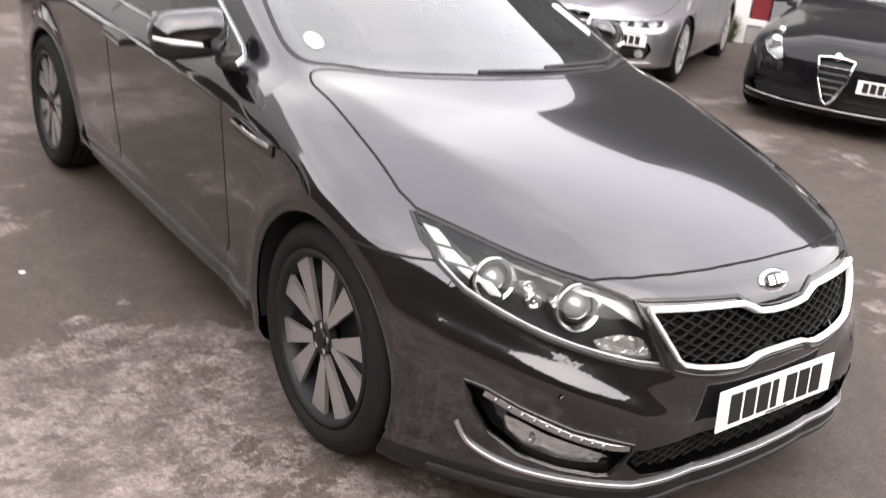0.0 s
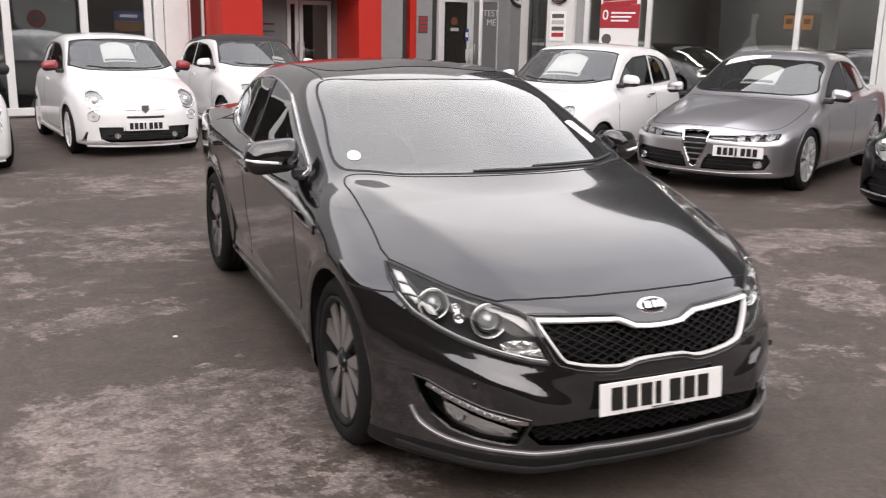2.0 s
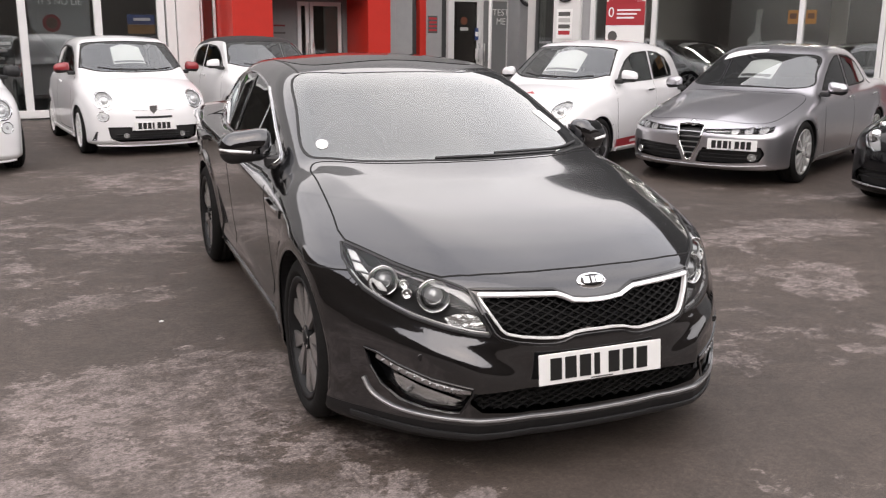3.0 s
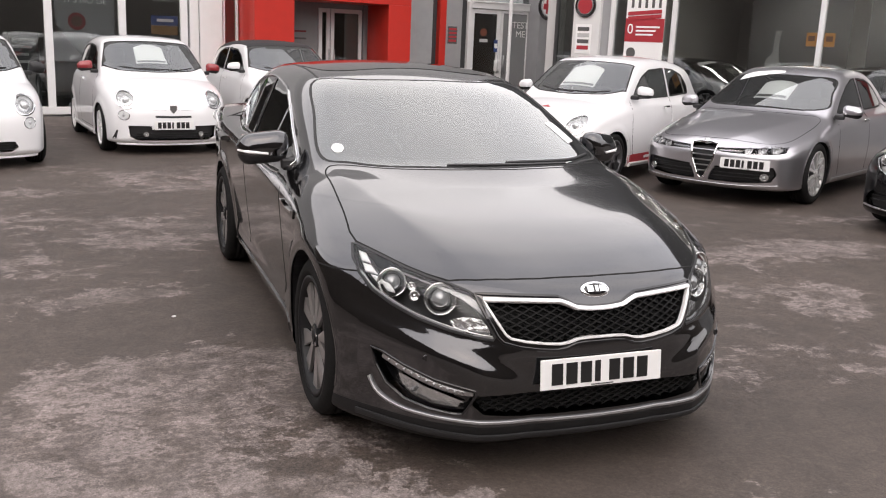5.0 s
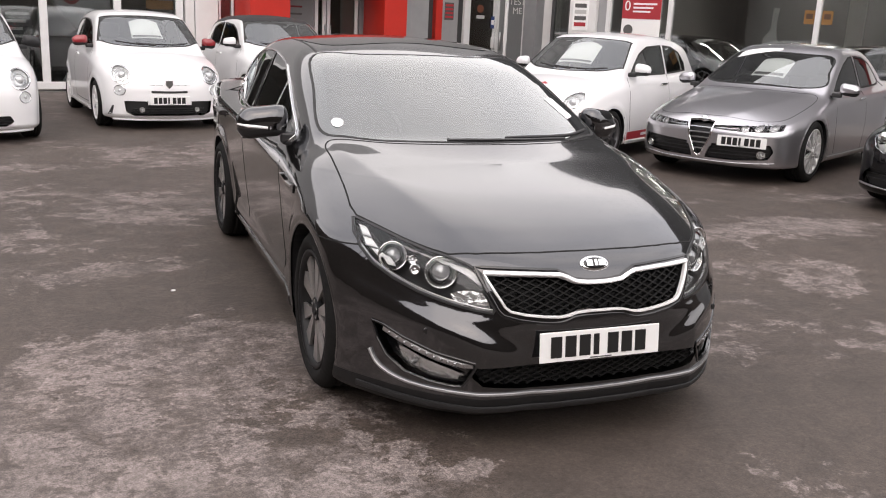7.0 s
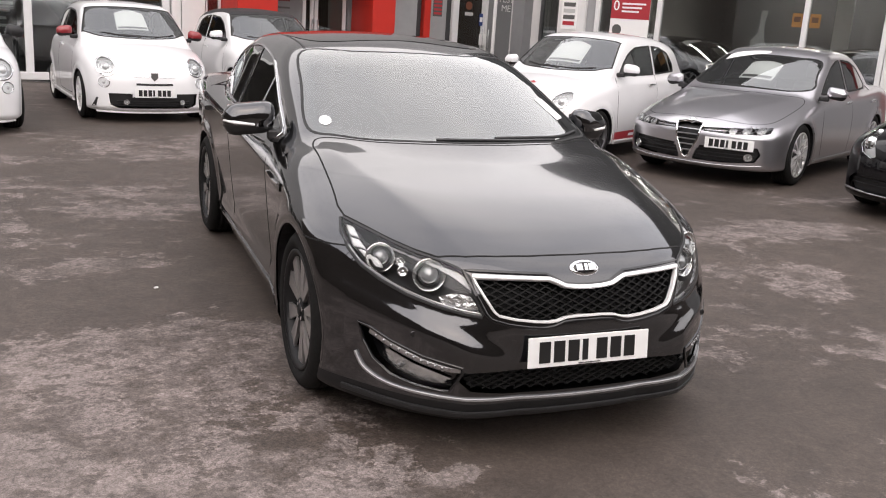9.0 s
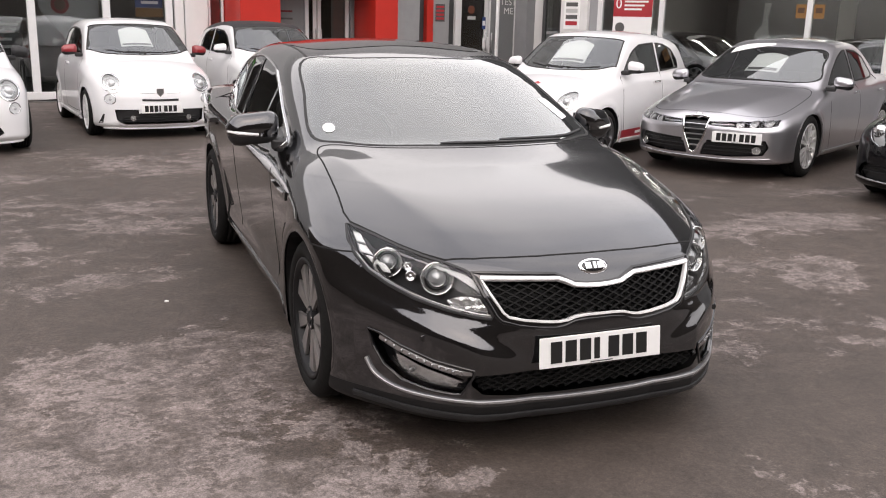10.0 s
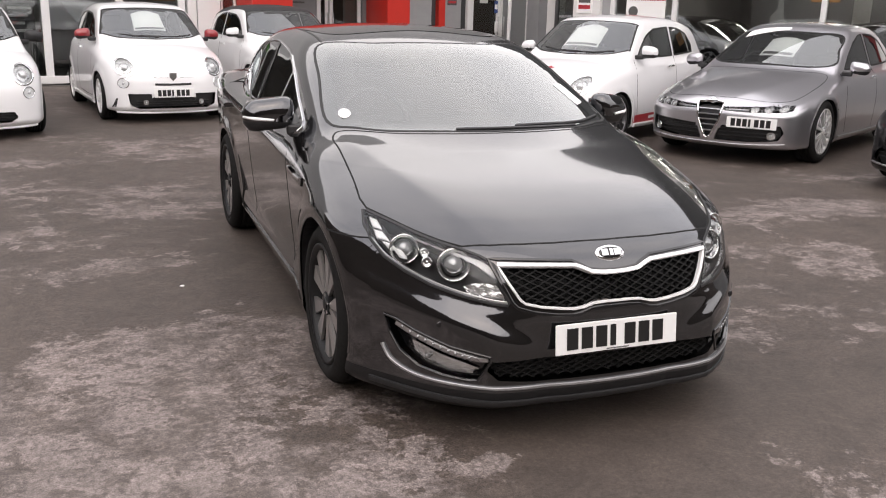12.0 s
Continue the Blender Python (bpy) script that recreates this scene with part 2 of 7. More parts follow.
def lathe(profile, n=48, axis="x", a0=0.0, a1=2 * math.pi, bm=None, centre=(0, 0, 0)):
    """Turns (along, radius) pairs about an axis."""
    bm = bm or bmesh.new()
    full = abs(a1 - a0 - 2 * math.pi) < 1e-6
    rings = []
    for k in range(n if full else n + 1):
        a = a0 + (a1 - a0) * k / n
        c, s = math.cos(a), math.sin(a)
        ring = []
        for d, r in profile:
            p = {"x": (d, r * c, r * s), "y": (r * c, d, r * s), "z": (r * c, r * s, d)}[axis]
            ring.append(bm.verts.new((p[0] + centre[0], p[1] + centre[1], p[2] + centre[2])))
        rings.append(ring)
    for k in range(n):
        r0, r1 = rings[k], rings[(k + 1) % len(rings)]
        for i in range(len(profile) - 1):
            bm.faces.new((r0[i], r0[i + 1], r1[i + 1], r1[i]))
    return bm


def tube(points, radius, n=8, bm=None):
    """A round bar through points."""
    bm = bm or bmesh.new()
    pts = [Vector(p) for p in points]
    rings = []
    for i, p in enumerate(pts):
        d = (pts[min(i + 1, len(pts) - 1)] - pts[max(i - 1, 0)]).normalized()
        s = d.orthogonal().normalized()
        if rings:
            s = (last - d * last.dot(d)).normalized()
        last = s
        u = d.cross(s)
        r = radius[i] if isinstance(radius, (list, tuple)) else radius
        rings.append([bm.verts.new(p + r * (math.cos(2 * math.pi * k / n) * s + math.sin(2 * math.pi * k / n) * u)) for k in range(n)])
    for a, b in zip(rings, rings[1:]):
        for k in range(n):
            bm.faces.new((a[k], a[(k + 1) % n], b[(k + 1) % n], b[k]))
    bm.faces.new(rings[0][::-1]), bm.faces.new(rings[-1])
    return bm


def ball(centre, r, bm=None, squash=(1, 1, 1)):
    bm = bm or bmesh.new()
    got = bmesh.ops.create_uvsphere(bm, u_segments=20, v_segments=12, radius=1.0)
    for v in got["verts"]:
        v.co = Vector((centre[0] + v.co.x * r * squash[0], centre[1] + v.co.y * r * squash[1], centre[2] + v.co.z * r * squash[2]))
    return bm


# ---- shapes given by fields: below zero is inside ----
def curve(*keys):
    """A smooth monotone curve through (position, value) keys."""
    k = np.array(keys, float)
    x, y = k[:, 0], k[:, 1]
    h, d = np.diff(x), np.diff(y) / np.diff(x)
    m = np.zeros(len(x))
    m[0], m[-1] = d[0], d[-1]
    for i in range(1, len(x) - 1):
        if d[i - 1] * d[i] > 0:
            w1, w2 = 2 * h[i] + h[i - 1], h[i] + 2 * h[i - 1]
            m[i] = (w1 + w2) / (w1 / d[i - 1] + w2 / d[i])

    def at(q):
        q = np.clip(q, x[0], x[-1])
        i = np.clip(np.searchsorted(x, q, side="right") - 1, 0, len(h) - 1)
        t = (q - x[i]) / h[i]
        return ((1 + 2 * t) * (1 - t) ** 2 * y[i] + t * (1 - t) ** 2 * h[i] * m[i]
                + t * t * (3 - 2 * t) * y[i + 1] + t * t * (t - 1) * h[i] * m[i + 1])
    return at


def smax(a, b, r):
    h = np.maximum(r - np.abs(a - b), 0) / r
    return np.maximum(a, b) + h * h * r * 0.25


def smin(a, b, r):
    return -smax(-a, -b, r)


def outline_distance(poly, px, py):
    """Signed distance to a closed outline, below zero inside."""
    p = np.array(poly, float)
    d = np.full(np.shape(px), 1e9)
    inside = np.zeros(np.shape(px), bool)
    for (ax, ay), (bx, by) in zip(p, np.roll(p, -1, 0)):
        ex, ey = bx - ax, by - ay
        wx, wy = px - ax, py - ay
        t = np.clip((wx * ex + wy * ey) / (ex * ex + ey * ey + 1e-12), 0, 1)
        d = np.minimum(d, (wx - ex * t) ** 2 + (wy - ey * t) ** 2)
        if ay != by:
            cross = ((ay > py) != (by > py)) & (px < ex * (py - ay) / (by - ay) + ax)
            inside ^= cross
    d = np.sqrt(d)
    return np.where(inside, -d, d)


def rounded_line(points, closed=True, n=6):
    """Catmull-Rom through points."""
    p = [np.array(q, float) for q in points]
    out, m = [], len(p)
    for i in range(m if closed else m - 1):
        if closed:
            a, b, c, d = p[i - 1], p[i], p[(i + 1) % m], p[(i + 2) % m]
        else:
            a, b, c, d = p[max(i - 1, 0)], p[i], p[i + 1], p[min(i + 2, m - 1)]
        for k in range(n):
            t = k / n
            out.append(0.5 * (2 * b + (c - a) * t + (2 * a - 5 * b + 4 * c - d) * t * t + (3 * b - a - 3 * c + d) * t ** 3))
    if not closed:
        out.append(p[-1])
    return out


def gradient(f, v, e=0.002):
    g = np.empty_like(v)
    for a in range(3):
        d = np.zeros(3)
        d[a] = e
        g[:, a] = f(*(v + d).T) - f(*(v - d).T)
    return g / (2 * e)


def unit(g):
    return g / np.maximum(np.linalg.norm(g, axis=1, keepdims=True), 1e-9)


def settle(f, v, steps=4, most=0.03):
    for _ in range(steps):
        g = gradient(f, v)
        d = f(*v.T) / np.maximum((g * g).sum(1), 0.05)
        v = v - np.clip(d, -most, most)[:, None] * g
    return v


def skin(f, lo, hi, h):
    """A quad mesh of the surface of a field."""
    n = int(math.ceil(hi[0] / h)) + 1
    ax = [np.arange(-n, n + 1) * h, np.arange(lo[1], hi[1] + h, h), np.arange(lo[2], hi[2] + h, h)]
    G = np.meshgrid(*ax, indexing="ij")
    F = f(*G)
    S = F < 0
    cells = tuple(k - 1 for k in F.shape)
    P, N = np.zeros(cells + (3,)), np.zeros(cells)
    quads = []
    for a in range(3):
        s0, s1 = [slice(None)] * 3, [slice(None)] * 3
        s0[a], s1[a] = slice(0, -1), slice(1, None)
        cross = S[tuple(s0)] != S[tuple(s1)]
        ei = np.argwhere(cross)
        f0, f1 = F[tuple(s0)][cross], F[tuple(s1)][cross]
        t = f0 / (f0 - f1)
        pos = np.stack([ax[k][ei[:, k]] for k in range(3)], 1)
        pos[:, a] += t * h
        b, c = [k for k in range(3) if k != a]
        ring = []
        for db, dc in ((-1, -1), (0, -1), (0, 0), (-1, 0)):
            ci = ei.copy()
            ci[:, b] += db
            ci[:, c] += dc
            ring.append(ci)
            ok = np.all((ci >= 0) & (ci < np.array(cells)), 1)
            np.add.at(P, tuple(ci[ok].T), pos[ok])
            np.add.at(N, tuple(ci[ok].T), 1)
        flip = S[tuple(s0)][cross]
        if a == 1:
            flip = ~flip
        quads.append((ring, flip))
    active = N > 0
    idx = np.full(cells, -1)
    idx[active] = np.arange(active.sum())
    V = P[active] / N[active][:, None]
    faces = []
    for ring, flip in quads:
        ok = np.ones(len(flip), bool)
        for ci in ring:
            ok &= np.all((ci >= 0) & (ci < np.array(cells)), 1)
        q = np.stack([idx[tuple(ci[ok].T)] for ci in ring], 1)
        fl = flip[ok]
        q[~fl] = q[~fl][:, ::-1]
        faces.append(q)
    Q = np.concatenate(faces)
    V = settle(f, V)
    a, b, c, d = (V[Q[:, k]] for k in range(4))
    turn = (np.cross(c - a, d - b) * gradient(f, (a + c) / 2)).sum(1) < 0
    Q[turn] = Q[turn][:, ::-1]
    return V, Q


AX = {"front": (0, 2, 1), "rear": (0, 2, 1), "side": (1, 2, 0), "top": (0, 1, 2)}


def drop_on(f, uv, view, sign=1, span=None):
    """Places flat points on the surface as met along a view: front from ahead, side from sign * x, top from above."""
    a, b, c = AX[view]
    uv = np.asarray(uv, float)
    start, stop = {"front": (-0.3, 2.6), "rear": (5.4, 2.4), "side": (1.25 * sign, 0.0), "top": (1.8, 0.2)}[view] if span is None else span
    ts = np.linspace(start, stop, 260)
    v = np.zeros((len(uv), len(ts), 3))
    v[..., a], v[..., b], v[..., c] = uv[:, :1], uv[:, 1:2], ts
    F = f(v[..., 0], v[..., 1], v[..., 2])
    hit = np.argmax(F < 0, 1)
    hit = np.where((F < 0).any(1), hit, 1)
    lo, hi = ts[np.maximum(hit - 1, 0)], ts[hit]
    p = np.zeros((len(uv), 3))
    p[:, a], p[:, b] = uv[:, 0], uv[:, 1]
    for _ in range(14):
        mid = (lo + hi) / 2
        p[:, c] = mid
        out = f(*p.T) > 0
        lo, hi = np.where(out, mid, lo), np.where(out, hi, mid)
    p[:, c] = (lo + hi) / 2
    return p


def flat_grid(poly, h):
    """A quad grid that fills an outline, its rim drawn onto the outline."""
    p = np.array(poly, float)
    lo, hi = p.min(0) - h, p.max(0) + h
    xs, ys = np.arange(lo[0], hi[0] + h, h), np.arange(lo[1], hi[1] + h, h)
    X, Y = np.meshgrid(xs, ys, indexing="ij")
    uv = np.stack([X.ravel(), Y.ravel()], 1)
    i = np.arange(len(uv)).reshape(X.shape)
    q = np.stack([i[:-1, :-1], i[1:, :-1], i[1:, 1:], i[:-1, 1:]], -1).reshape(-1, 4)
    uv = snap(poly, uv, h * 0.75)
    c = uv[q].mean(1)
    q = q[outline_distance(poly, c[:, 0], c[:, 1]) < 0]
    used = np.unique(q)
    back = np.full(len(uv), -1)
    back[used] = np.arange(len(used))
    return uv[used], back[q]


def snap(poly, uv, reach):
    e = 0.001
    d = outline_distance(poly, uv[:, 0], uv[:, 1])
    gx = (outline_distance(poly, uv[:, 0] + e, uv[:, 1]) - outline_distance(poly, uv[:, 0] - e, uv[:, 1])) / (2 * e)
    gy = (outline_distance(poly, uv[:, 0], uv[:, 1] + e) - outline_distance(poly, uv[:, 0], uv[:, 1] - e)) / (2 * e)
    near = (np.abs(d) < reach)[:, None]
    return np.where(near, uv - d[:, None] * np.stack([gx, gy], 1), uv)


def flipped(poly):
    return [(-p[0], p[1]) for p in poly][::-1]


def patch(name, f, poly, view, material, parent, sign=1, lift=0.0, h=0.03, label="", span=None, thick=0.0):
    """A piece of the surface within an outline, lifted off it along the normal."""
    uv, q = flat_grid(poly, h)
    v = drop_on(f, uv, view, sign, span)
    n = unit(gradient(f, v))
    v = v + n * lift
    a, b, c, d = (v[q[:, k]] for k in range(4))
    turn = (np.cross(c - a, d - b) * n[q].mean(1)).sum(1) < 0
    q = q.copy()
    q[turn] = q[turn][:, ::-1]
    ob = mesh_object(name, v, q, material, parent, label, normals=None if thick else n)
    if material is M_lampglass:
        ob.visible_shadow = False
    if thick:
        s = ob.modifiers.new("thickness", "SOLIDIFY")
        s.thickness, s.offset = thick, -1
    return ob


def strip(name, f, line, view, width, height, material, parent, sign=1, lift=0.0, closed=False, label="", smooth_line=True, span=None, step=0.03):
    """A flat bar that follows a line on the surface."""
    pts = rounded_line(line, closed) if smooth_line else [np.array(p, float) for p in line]
    if closed:
        pts = pts + [pts[0]]
    fine = []
    for a, b in zip(pts, pts[1:]):
        k = max(1, int(np.linalg.norm(b - a) / step))
        fine += [a + (b - a) * i / k for i in range(k)]
    if not closed:
        fine.append(pts[-1])
    v = drop_on(f, fine, view, sign, span)
    n = unit(gradient(f, v))
    if closed:
        t = np.roll(v, -1, 0) - np.roll(v, 1, 0)
    else:
        t = np.gradient(v, axis=0)
    s = unit(np.cross(n, unit(t)))
    w = width / 2
    ring = [v + n * (lift - 0.006) - s * w, v + n * (lift + height * 0.7) - s * w, v + n * (lift + height) - s * w * 0.6,
            v + n * (lift + height) + s * w * 0.6, v + n * (lift + height * 0.7) + s * w, v + n * (lift - 0.006) + s * w]
    m, k = len(v), len(ring)
    verts = np.stack(ring, 1).reshape(-1, 3)
    faces = []
    for i in range(m if closed else m - 1):
        j = (i + 1) % m
        for r in range(k):
            r2 = (r + 1) % k
            faces.append((i * k + r, i * k + r2, j * k + r2, j * k + r))
    if not closed:
        faces += [tuple(range(k)), tuple((m - 1) * k + r for r in range(k))[::-1]]
    ob = mesh_object(name, verts, faces, material, parent, label, smooth=False)
    return ob


# ---- car bodies ----
def car_field(width, deck, crown, low, nose_plan, nose_profile, nose, tail_plan, tail_profile, tail, glass_w, roof, roof_crown,
              tumble, screen, back, hubs, arch_r, hub_z, tuck=(0.05, 0.05, 0.55), edge=0.09, roof_edge=0.12, belt=0.95, ledge=None, join=0.03, flare=0.012, crease=None, arch_in=0.52, ridge=None):
    """Field of a car body: lower body, cabin and wheel arches. All lengths along y run from the nose."""
    (y1, z1, t1, k1), (y2, z2, t2, k2) = screen, back
    c1, c2 = 1 / math.sqrt(1 + t1 * t1), 1 / math.sqrt(1 + t2 * t2)

    def arches(x, y, z):
        d = np.minimum(np.hypot(y - hubs[0], z - hub_z), np.hypot(y - hubs[1], z - hub_z))
        return d

    def body(x, y, z):
        x = np.abs(x)
        w = width(y)
        tl, th, zm = tuck
        lo_, hi_ = np.maximum(zm - z, 0) / zm, np.maximum(z - zm, 0) / 0.4
        wz = w - tl * lo_ ** 2 - th * hi_ ** 2
        if crease:
            wz = wz + crease(y, z)
        d = arches(x, y, z)
        wz = wz + flare * np.exp(-((d - arch_r - 0.03) / 0.045) ** 2) * (z > low(y) - 0.2)
        side = x - wz
        top = z - (deck(y) - crown(y) * np.minimum(x / 0.9, 1.15) ** 2)
        if ridge:
            top = top + ridge(x, y)
        top = top * 0.97
        fy = nose + nose_plan(x) + nose_profile(z)
        if ledge:
            fy = fy - ledge(x, z)
        e = 0.01
        sl = (nose_plan(x + e) - nose_plan(np.maximum(x - e, 0))) / (2 * e)
        sz = (nose_profile(z + e) - nose_profile(z - e)) / (2 * e)
        front = (fy - y) / np.sqrt(1 + sl * sl + sz * sz)
        ry = tail - tail_plan(x) - tail_profile(z)
        tz = (tail_profile(z + e) - tail_profile(z - e)) / (2 * e)
        rear = (y - ry) / np.sqrt(1 + tz * tz)
        b = smax(side, top, edge)
        b = smax(b, front, edge * 0.7)
        b = smax(b, rear, edge)
        return smax(b, (low(y) - z), 0.05)

    def cabin(x, y, z):
        x = np.abs(x)
        side = (x - (glass_w(y) - (z - belt) * tumble)) / math.sqrt(1 + tumble * tumble)
        top = z - (roof(y) - roof_crown * x * x)
        fr = (y1 + (z - z1) / t1 + k1 * x * x - y) * t1 * c1
        rr = (y - (y2 - (z - z2) / t2 - k2 * x * x)) * t2 * c2
        g = smax(side, top, roof_edge)
        g = smax(g, fr, 0.05)
        g = smax(g, rr, 0.08)
        return smax(g, (belt - 0.08) - z, 0.02)

    def wells(x, y, z):
        return np.maximum(arches(x, y, z) - arch_r, arch_in - np.abs(x))

    def whole(x, y, z):
        f = smin(body(x, y, z), cabin(x, y, z), join)
        return np.maximum(f, -wells(x, y, z))

    def no_wells(x, y, z):
        return smin(body(x, y, z), cabin(x, y, z), join)
    wells.shape = (hubs, arch_r, hub_z, arch_in)
    return whole, no_wells, wells, cabin


def mask_view(v, n, view, sign):
    if view == "front":
        return (n[:, 1] < 0.25) & (v[:, 1] < 1.2)
    if view == "rear":
        return (n[:, 1] > -0.2) & (v[:, 1] > 2.4)
    if view == "side":
        return (v[:, 0] * sign > 0.3) & (n[:, 0] * sign > 0.1)
    return n[:, 2] > 0.12


def shell(f, wells, lo, hi, h, holes, panels, material, parent, liner=M_blackplastic, name="body", low_cut=0.22):
    """Meshes the field, opens holes and wheel arches and splits panels off. holes: (outline, view, sign); panels: (name, outline, view, sign, material, label)."""
    V, Q = skin(f, lo, hi, h)
    for _ in range(2):
        g0 = gradient(f, V)
        V = V - g0 * np.clip(f(*V.T) / np.maximum((g0 * g0).sum(1), 0.2), -h * 0.5, h * 0.5)[:, None]
    N = unit(gradient(f, V))
    group = np.zeros(len(Q), int)
    hubs, arch_r, hub_z, arch_in = wells.shape
    rings = {}
    for sg in (-1, 1):
        for yh in hubs:
            rings[sg, yh] = [(yh + arch_r * math.cos(2 * math.pi * k / 48), hub_z + arch_r * math.sin(2 * math.pi * k / 48)) for k in range(48)]
    cuts = [p[1:4] for p in panels] + [q[:3] for q in holes] + [(ring, "side", sg) for (sg, yh), ring in rings.items()]
    for k, (poly, view, sign) in enumerate(cuts):
        a, b, c = AX[view]
        m = mask_view(V, N, view, sign)
        uv = snap(poly, V[m][:, [a, b]], h * 0.62)
        W = V[m].copy()
        W[:, a], W[:, b] = uv[:, 0], uv[:, 1]
        for _ in range(3):
            g = gradient(f, W)
            gc = np.where(np.abs(g[:, c]) < 0.15, np.inf, g[:, c])
            W[:, c] -= np.clip(f(*W.T) / gc, -0.02, 0.02)
        V[m] = W
        ctr = V[Q].mean(1)
        nn = N[Q].mean(1)
        fm = mask_view(ctr, nn, view, sign) & (outline_distance(poly, ctr[:, a], ctr[:, b]) < 0)
        if k < len(panels):
            group[fm & (group == 0)] = k + 1
        else:
            group[fm] = -1
    N = unit(gradient(f, V))
    group[wells(*V[Q].mean(1).T) < -0.004] = -1

    def take(sel, nm, mat, label=""):
        q = Q[sel]
        if not len(q):
            return None
        used = np.unique(q)
        back = np.full(len(V), -1)
        back[used] = np.arange(len(used))
        return mesh_object(nm, V[used], back[q], mat, parent, label, normals=N[used])
    take(group == 0, name, material)
    for (sg, yh), ring in rings.items():
        arc = [p for p in ring if p[1] > 0.2]
        arc = sorted(arc, key=lambda p: math.atan2(p[1] - hub_z, -(p[0] - yh)) % (2 * math.pi) if p[1] >= hub_z else (math.atan2(p[1] - hub_z, -(p[0] - yh)) if p[0] < yh else math.atan2(p[1] - hub_z, -(p[0] - yh)) % (2 * math.pi)))
        edge = drop_on(f, arc, "side", sg)
        inner = edge.copy()
        inner[:, 0] = sg * (arch_in - 0.06)
        hubp = np.array([[sg * (arch_in - 0.06), yh, hub_z]])
        n = len(arc)
        verts = np.concatenate([edge - np.array([sg * 0.010, 0, 0]), inner, hubp])
        faces = [(k, k + 1, n + k + 1, n + k) for k in range(n - 1)] + [(n + k, n + k + 1, 2 * n) for k in range(n - 1)]
        strip("arch_lip", f, [p for p in arc if p[1] > low_cut], "side", 0.012, 0.003, material, parent, sg, -0.002, smooth_line=False)
        mesh_object("wheel_arch_liner", verts, faces, liner, parent, "black plastic wheel arch liner", smooth=False)
    made = {}
    for k, (nm, poly, view, sign, mat, label) in enumerate(panels):
        made[k] = take(group == k + 1, nm, mat, label)
    return made


def lining(cabin, lo, hi, holes, material, parent, h=0.05, inset=0.035):
    """The dark inner side of the cabin, open at the windows."""
    g = lambda x, y, z: cabin(x, y, z) + inset
    V, Q = skin(g, lo, hi, h)
    N = unit(gradient(g, V))
    keep = np.ones(len(Q), bool)
    ctr, nn = V[Q].mean(1), N[Q].mean(1)
    for poly, view, sign in [q[:3] for q in holes]:
        a, b, c = AX[view]
        keep &= ~(mask_view(ctr, nn, view, sign) & (outline_distance(poly, ctr[:, a], ctr[:, b]) < 0.02))
    keep &= ctr[:, 2] > lo[2] + 0.08
    mesh_object("cabin_lining", V, Q[keep], material, parent, "dark cabin lining")


